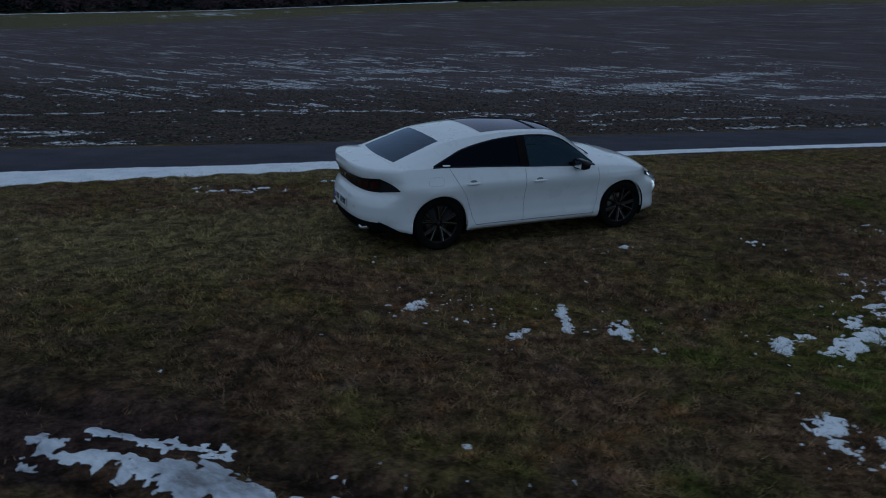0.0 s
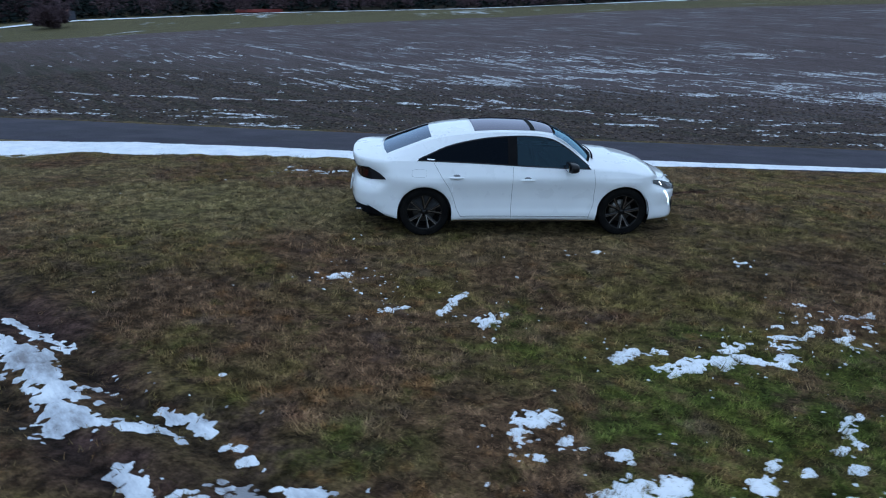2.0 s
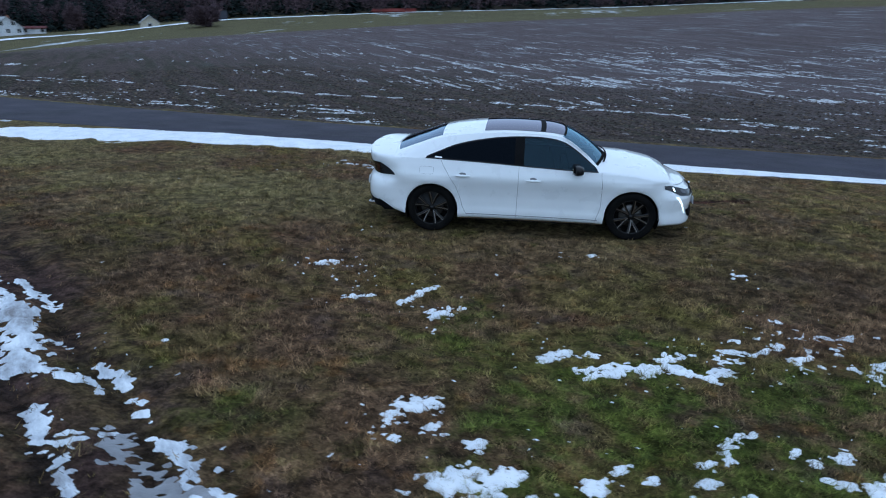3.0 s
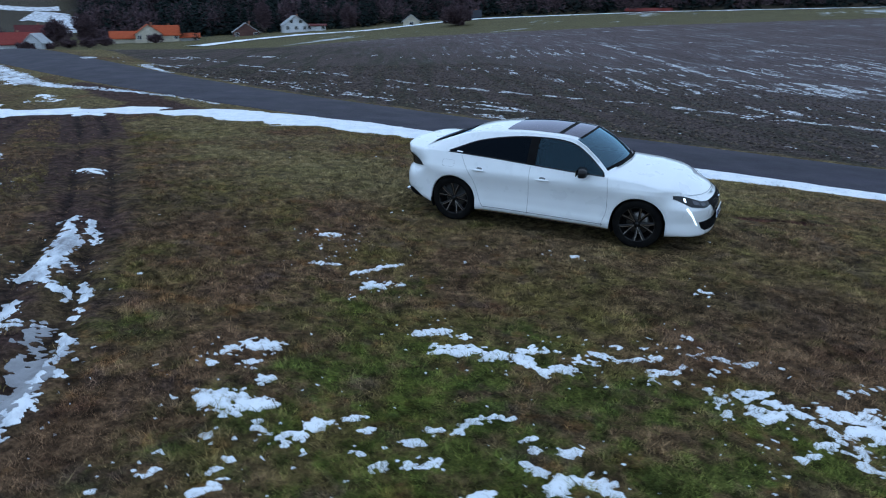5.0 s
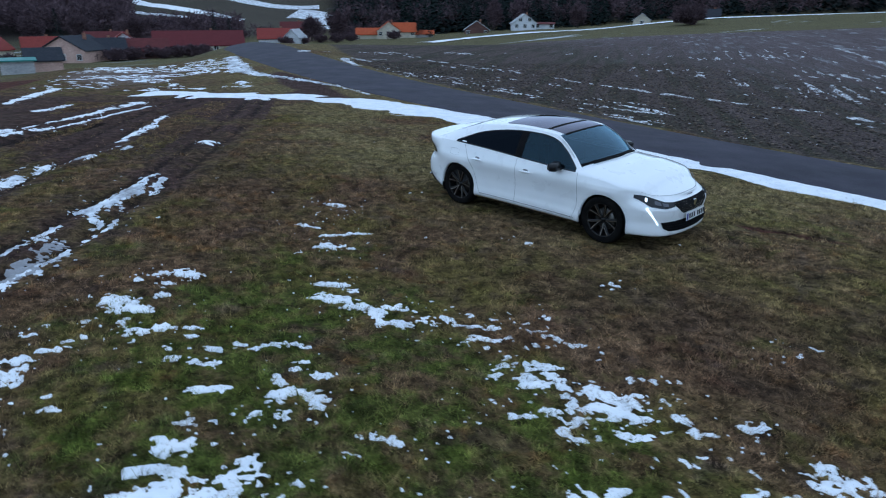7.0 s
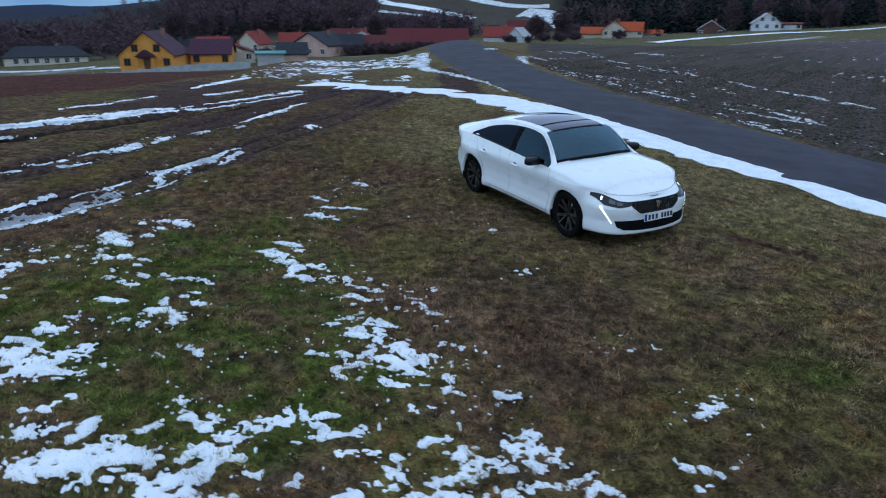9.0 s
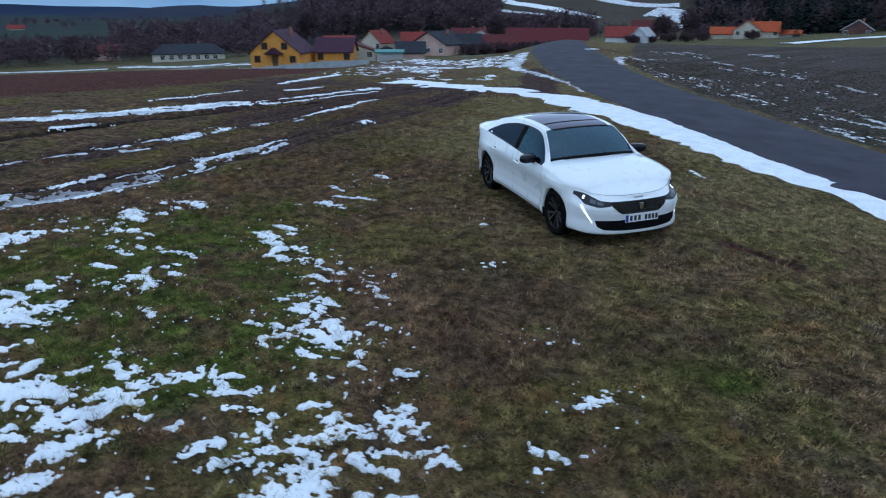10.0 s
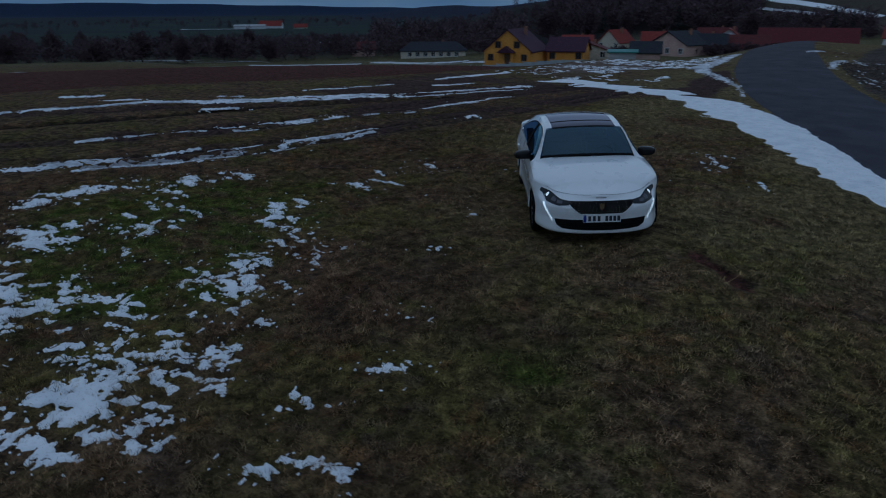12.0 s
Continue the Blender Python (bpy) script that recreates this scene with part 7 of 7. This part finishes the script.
def make_spruce(high, wide, label, seed):
    rng = np.random.default_rng(seed)
    tree = new("spruce")
    tagged(tree, label, "tree", "trees by the village")
    bm = bmesh.new()
    bmesh.ops.create_cone(bm, segments=7, radius1=high * 0.018, radius2=0.02, depth=high + 0.4, matrix=pose(0, 0, high / 2 - 0.2))
    part("trunk", bm, BARK, tree)
    n = 420
    t = rng.uniform(0.06, 1, n) ** 0.9
    a = rng.uniform(0, 6.283, n)
    r = (1 - t) * wide / 2 * rng.uniform(0.35, 1.1, n) + 0.05
    p = np.stack([np.cos(a) * r, np.sin(a) * r, t * high], 1)
    out = np.stack([np.cos(a), np.sin(a), -0.35 + 0 * a], 1)
    side = np.stack([-np.sin(a), np.cos(a), 0 * a], 1)
    size = (0.25 + 0.5 * (1 - t))[:, None] * high * 0.08
    tri = np.stack([p - side * size * 0.55, p + side * size * 0.55, p + out * size * 1.5], 1)
    crown = quads("crown", tri.reshape(-1, 3), np.arange(n * 3).reshape(-1, 3), NEEDLE, False)
    crown.parent = tree
    return tree


def plant(tree, x, y, scale=1.0, turn=0.0, sink=0.1):
    tree.matrix_world = pose(x, y, float(land(x, y)) - sink, 0, 0, turn) @ Matrix.Diagonal((scale, scale, scale, 1))
    return tree


def polar(turn, r):
    return 5 - math.sin(radians(turn)) * r, 5 + math.cos(radians(turn)) * r


def plant_village():
    rng = np.random.default_rng(41)
    kinds = [make_tree("bare_tree", 11, 8.5, "leafless dark brown tree near the village", 3), make_tree("bare_tree", 9, 8, "low spreading leafless tree near the village", 4), make_tree("bare_tree", 13, 8, "tall leafless tree by the gardens", 5)]
    spruce = make_spruce(11, 5, "dark green spruce among the village houses", 6)
    used = set()
    spots = [(124, 214, 0, 1), (127, 222, 2, 1), (129.5, 208, 1, 1.1), (133, 215, 0, 1.1), (136, 204, 2, 1), (139, 216, 0, 1.2), (142, 206, 1, 1.2), (145, 212, 2, 1.1), (148, 206, 0, 1.1), (151, 214, 1, 1.3),
             (121, 262, 0, 1), (118.5, 275, 1, 1.1), (115, 290, 0, 1.1), (112.5, 255, 1, 1.2), (110, 285, 2, 1), (107, 270, 0, 1.1), (104, 290, 1, 1.2), (101, 280, 2, 1.0), (98.5, 268, 0, 1), (95.5, 282, 1, 1.1), (92, 272, 0, 1),
             (79, 250, 1, 0.9), (77, 262, 0, 0.9), (64.5, 285, 2, 0.9), (58, 268, 0, 0.8), (131, 250, 2, 1.1), (137, 262, 0, 1.1), (143, 255, 2, 1.0), (126, 285, 1, 1.1), (147, 262, 0, 1.2), (134.5, 240, 1, 1.2), (140.5, 236, 1, 1.2), (122.5, 236, 1, 1.0)]
    for turn, r, k, s in spots:
        x, y = polar(turn, r)
        tree = kinds[k] if k not in used else copy_thing(kinds[k], pose(0, 0, 0))
        used.add(k)
        plant(tree, x, y, s * (0.66 if turn > 108 else 1.0) * rng.uniform(0.9, 1.1), rng.uniform(0, 360), 0.15)
    first = True
    for turn, r, s in ((102.5, 235, 1.1), (97.0, 240, 1.1), (86.3, 232, 1.0), (85.2, 240, 0.8), (70.5, 255, 0.75), (69.6, 252, 0.6), (66, 300, 1.0), (61, 296, 1.1), (58.5, 290, 0.9)):
        x, y = polar(turn, r)
        tree = spruce if first else copy_thing(spruce, pose(0, 0, 0))
        first = False
        plant(tree, x, y, s, rng.uniform(0, 360), 0.15)
    x, y = -147.5, 134.6
    plant(make_tree("bush", 5.4, 9.0, "dense leafless dark bush at the field's edge", 9, 9000), x, y, 1.0, 30, 0.2)
    hedge = make_tree("bush", 2.6, 5.5, "low brown garden hedge bush", 10, 1800)
    first = True
    for turn, r in ((81, 226), (79.6, 230), (78.3, 236), (77, 232), (75.9, 240), (72.5, 246), (100.5, 172), (95.2, 178), (91.2, 182), (106.5, 176), (90.2, 179), (89.2, 180), (88.2, 181), (87.3, 182), (92.4, 178), (93.6, 176), (103.8, 158), (98.3, 168)):
        x, y = polar(turn, r)
        tree = hedge if first else copy_thing(hedge, pose(0, 0, 0))
        first = False
        plant(tree, x, y, rng.uniform(0.8, 1.2), rng.uniform(0, 360), 0.15)


plant_village()


def make_wood(name, label, bands, spruces, seed, mat):
    """A far wood: many low trees joined into one."""
    rng = np.random.default_rng(seed)
    tris = []
    for t0, t1, r0, r1, n, tall in bands:
        for turn, k in zip(rng.uniform(t0, t1, n), rng.random(n)):
            r = r0 + (r1 - r0) * k
            x, y = polar(turn, r)
            high = rng.uniform(8, 15) * tall
            if spruces:
                m = 80
                t = rng.uniform(0.05, 1, m)
                a = rng.uniform(0, 6.283, m)
                q = (1 - t) * high * 0.2 + 0.1
                p = np.stack([np.cos(a) * q, np.sin(a) * q, t * high], 1)
                side = np.stack([-np.sin(a), np.cos(a), 0 * a], 1)
                out = np.stack([np.cos(a), np.sin(a), -0.5 + 0 * a], 1)
                size = ((0.4 + 0.8 * (1 - t)) * high * 0.075)[:, None]
                tri = np.stack([p - side * size * 0.8, p + side * size * 0.8, p + out * size * 1.6], 1)
            else:
                tri = twigs(rng, 190, high, high * 0.8, 0.05)
                c = tri.mean(1, keepdims=True)
                tri = c + (tri - c) * 1.5
            tris.append(tri + [x, y, float(land(x, y)) - 0.4])
    v = np.concatenate(tris).reshape(-1, 3)
    return tagged(quads(name, v, np.arange(len(v)).reshape(-1, 3), mat, False), label, "woodland", kind="stuff")


make_wood("spruce_wood", "dark spruce wood covering the hillside", [(-30, 30, 305, 420, 700, 1), (30, 77, 300, 420, 900, 1), (56, 77, 288, 300, 60, 1)], True, 51, NEEDLE)
make_wood("bare_wood", "brown leafless wood on the hills behind the village", [(-30, 77, 290, 400, 500, 1), (92, 107, 320, 480, 600, 1), (84.5, 93, 284, 322, 110, 0.75), (107, 121, 300, 420, 170, 0.45), (121, 150, 300, 380, 60, 0.35), (109, 152, 205, 262, 330, 0.56), (109, 121, 235, 310, 110, 0.8), (107, 152, 700, 1500, 240, 0.6), (78, 92, 470, 560, 60, 1), (74, 92, 268, 300, 90, 0.45)], False, 52, TWIG)


def far_snow():
    """Snow lying in strips on the meadow between the field and the gardens, and on the open hillside."""
    for name, pts, half, seed, label in (
            ("meadow_snow", [polar(t, r) for t, r in ((70, 205), (64, 222), (58, 228), (50, 226), (42, 232), (34, 236), (24, 240), (12, 235), (0, 220))], 5, 161, "strip of snow along the meadow above the field"),
            ("hillside_snow", [polar(t, r) for t, r in ((93.5, 402), (92, 393), (91, 383), (89.3, 375), (87.1, 364), (85.1, 351), (84.2, 346))], 3.2, 163, "bright strip of snow on the open hillside"),
            ("hillside_snow", [polar(t, r) for t, r in ((92.5, 372), (91.2, 366), (89.5, 360), (87.6, 352), (86, 344))], 2.2, 164, "faint lower strip of snow on the open hillside"),
            ("hillside_snow", [polar(t, r) for t, r in ((86, 392), (84.7, 386), (82.9, 376), (81.2, 369), (79.4, 366), (78.3, 366))], 3.4, 165, "snow strip across the hillside meadow"),
            ("hillside_snow", [polar(t, r) for t, r in ((80.3, 356), (79, 352), (77.8, 345), (77, 330), (76.8, 322))], 8, 167, "thin thawing snow on the hillside meadow"),
            ("garden_snow", [polar(t, r) for t, r in ((121, 190), (117, 182), (113, 180))], 2.5, 169, "snow on the gardens beside the bungalow"),
            ("garden_snow", [polar(t, r) for t, r in ((113.2, 176), (111, 172), (109.6, 170))], 2, 175, "snow on the gardens beside the bungalow"),
            ("garden_snow", [polar(t, r) for t, r in ((131, 196), (126, 188), (122, 186))], 1.6, 177, "thin snow beside the hut and the garden trees"),
            ("garden_snow", [polar(t, r) for t, r in ((128, 330), (122, 345), (117, 350))], 7, 179, "faint snow on the far gardens"),
            ("track_snow", [polar(t, r) for t, r in ((150, 47), (140, 44), (132, 42), (124, 41), (117, 42), (110, 45))], 2.6, 171, "pale snow-dusted farm track beyond the ploughed strip"),
            ("plain_snow", [polar(t, r) for t, r in ((136, 735), (133.8, 728), (132, 722))], 5, 173, "distant strip of snow on the plain")):
        line = along(pts, 1.0 if half < 6 else 2.0)
        s = sides(line)
        across = np.linspace(-1, 1, 19)
        p = line[:, None] + s[:, None] * (across * half)[None, :, None]
        x, y = p[..., 0], p[..., 1]
        loose = 1.4 if seed in (163, 165) else 2.6
        body = 1 - np.abs(across)[None] ** 2 + loose * (fbm(x, y, half * 0.9, seed, 4) - 0.62)
        size = max(0.06, half * 0.035)
        z = land(x, y) + np.clip(body * size, -size, size * 0.6) + 0.02 + 0.2 * (name in ("hillside_snow", "meadow_snow"))
        tagged(sheet(name, np.stack([x, y, z], -1), len(line), 19, SNOW if seed in (161, 163) else TRODDEN if name == "track_snow" else TRODDEN_SNOW, keep=body > 0)[0], label, "snow", kind="stuff")


far_snow()


def sky_backdrop():
    """The bluish evening sky low over the farthest hills."""
    mat = material("evening_sky", (0.3, 0.42, 0.58), 1.0)
    n = Nodes(mat)
    n.bsdf.inputs["Base Color"].default_value = (0, 0, 0, 1)
    n.bsdf.inputs["Specular IOR Level"].default_value = 0
    n.link(n.ramp(n.noise(900.0, 4, 0.55, (0.3, 1, 3)), (0.35, (0.2, 0.33, 0.55)), (0.65, (0.34, 0.47, 0.66))), n.bsdf.inputs["Emission Color"])
    n.bsdf.inputs["Emission Strength"].default_value = 0.8
    rows = [[(5 - math.sin(radians(t)) * 4600, 5 + math.cos(radians(t)) * 4600, z) for z in (-60, 60, 180, 320)] for t in range(80, 162, 2)]
    ob = grid_part("backdrop", rows, mat, None)
    return tagged(ob, "pale blue cloudy evening sky low over the hills", "sky", kind="structure")


sky_backdrop()

make_grass("meadow_grass", -2, 10.5, 1, 11, 1100, 0.05, 0.0022, 5, "short matted brown and olive winter grass", turf_only)
make_grass("rough_grass", -15, -2, 1, 14, 420, 0.05, 0.0035, 6, "thin tousled dry grass beside the muddy tracks", turf_only)
make_grass("verge_grass", -2, 16, 11, 19, 520, 0.05, 0.0042, 7, "short yellowish verge grass along the snow bank", turf_only)
make_grass("grass_tussocks", -6, 12, 2, 15, 16, 0.085, 0.004, 8, "loose tussocks of longer bleached winter grass", turf_only, 22, 0.035)
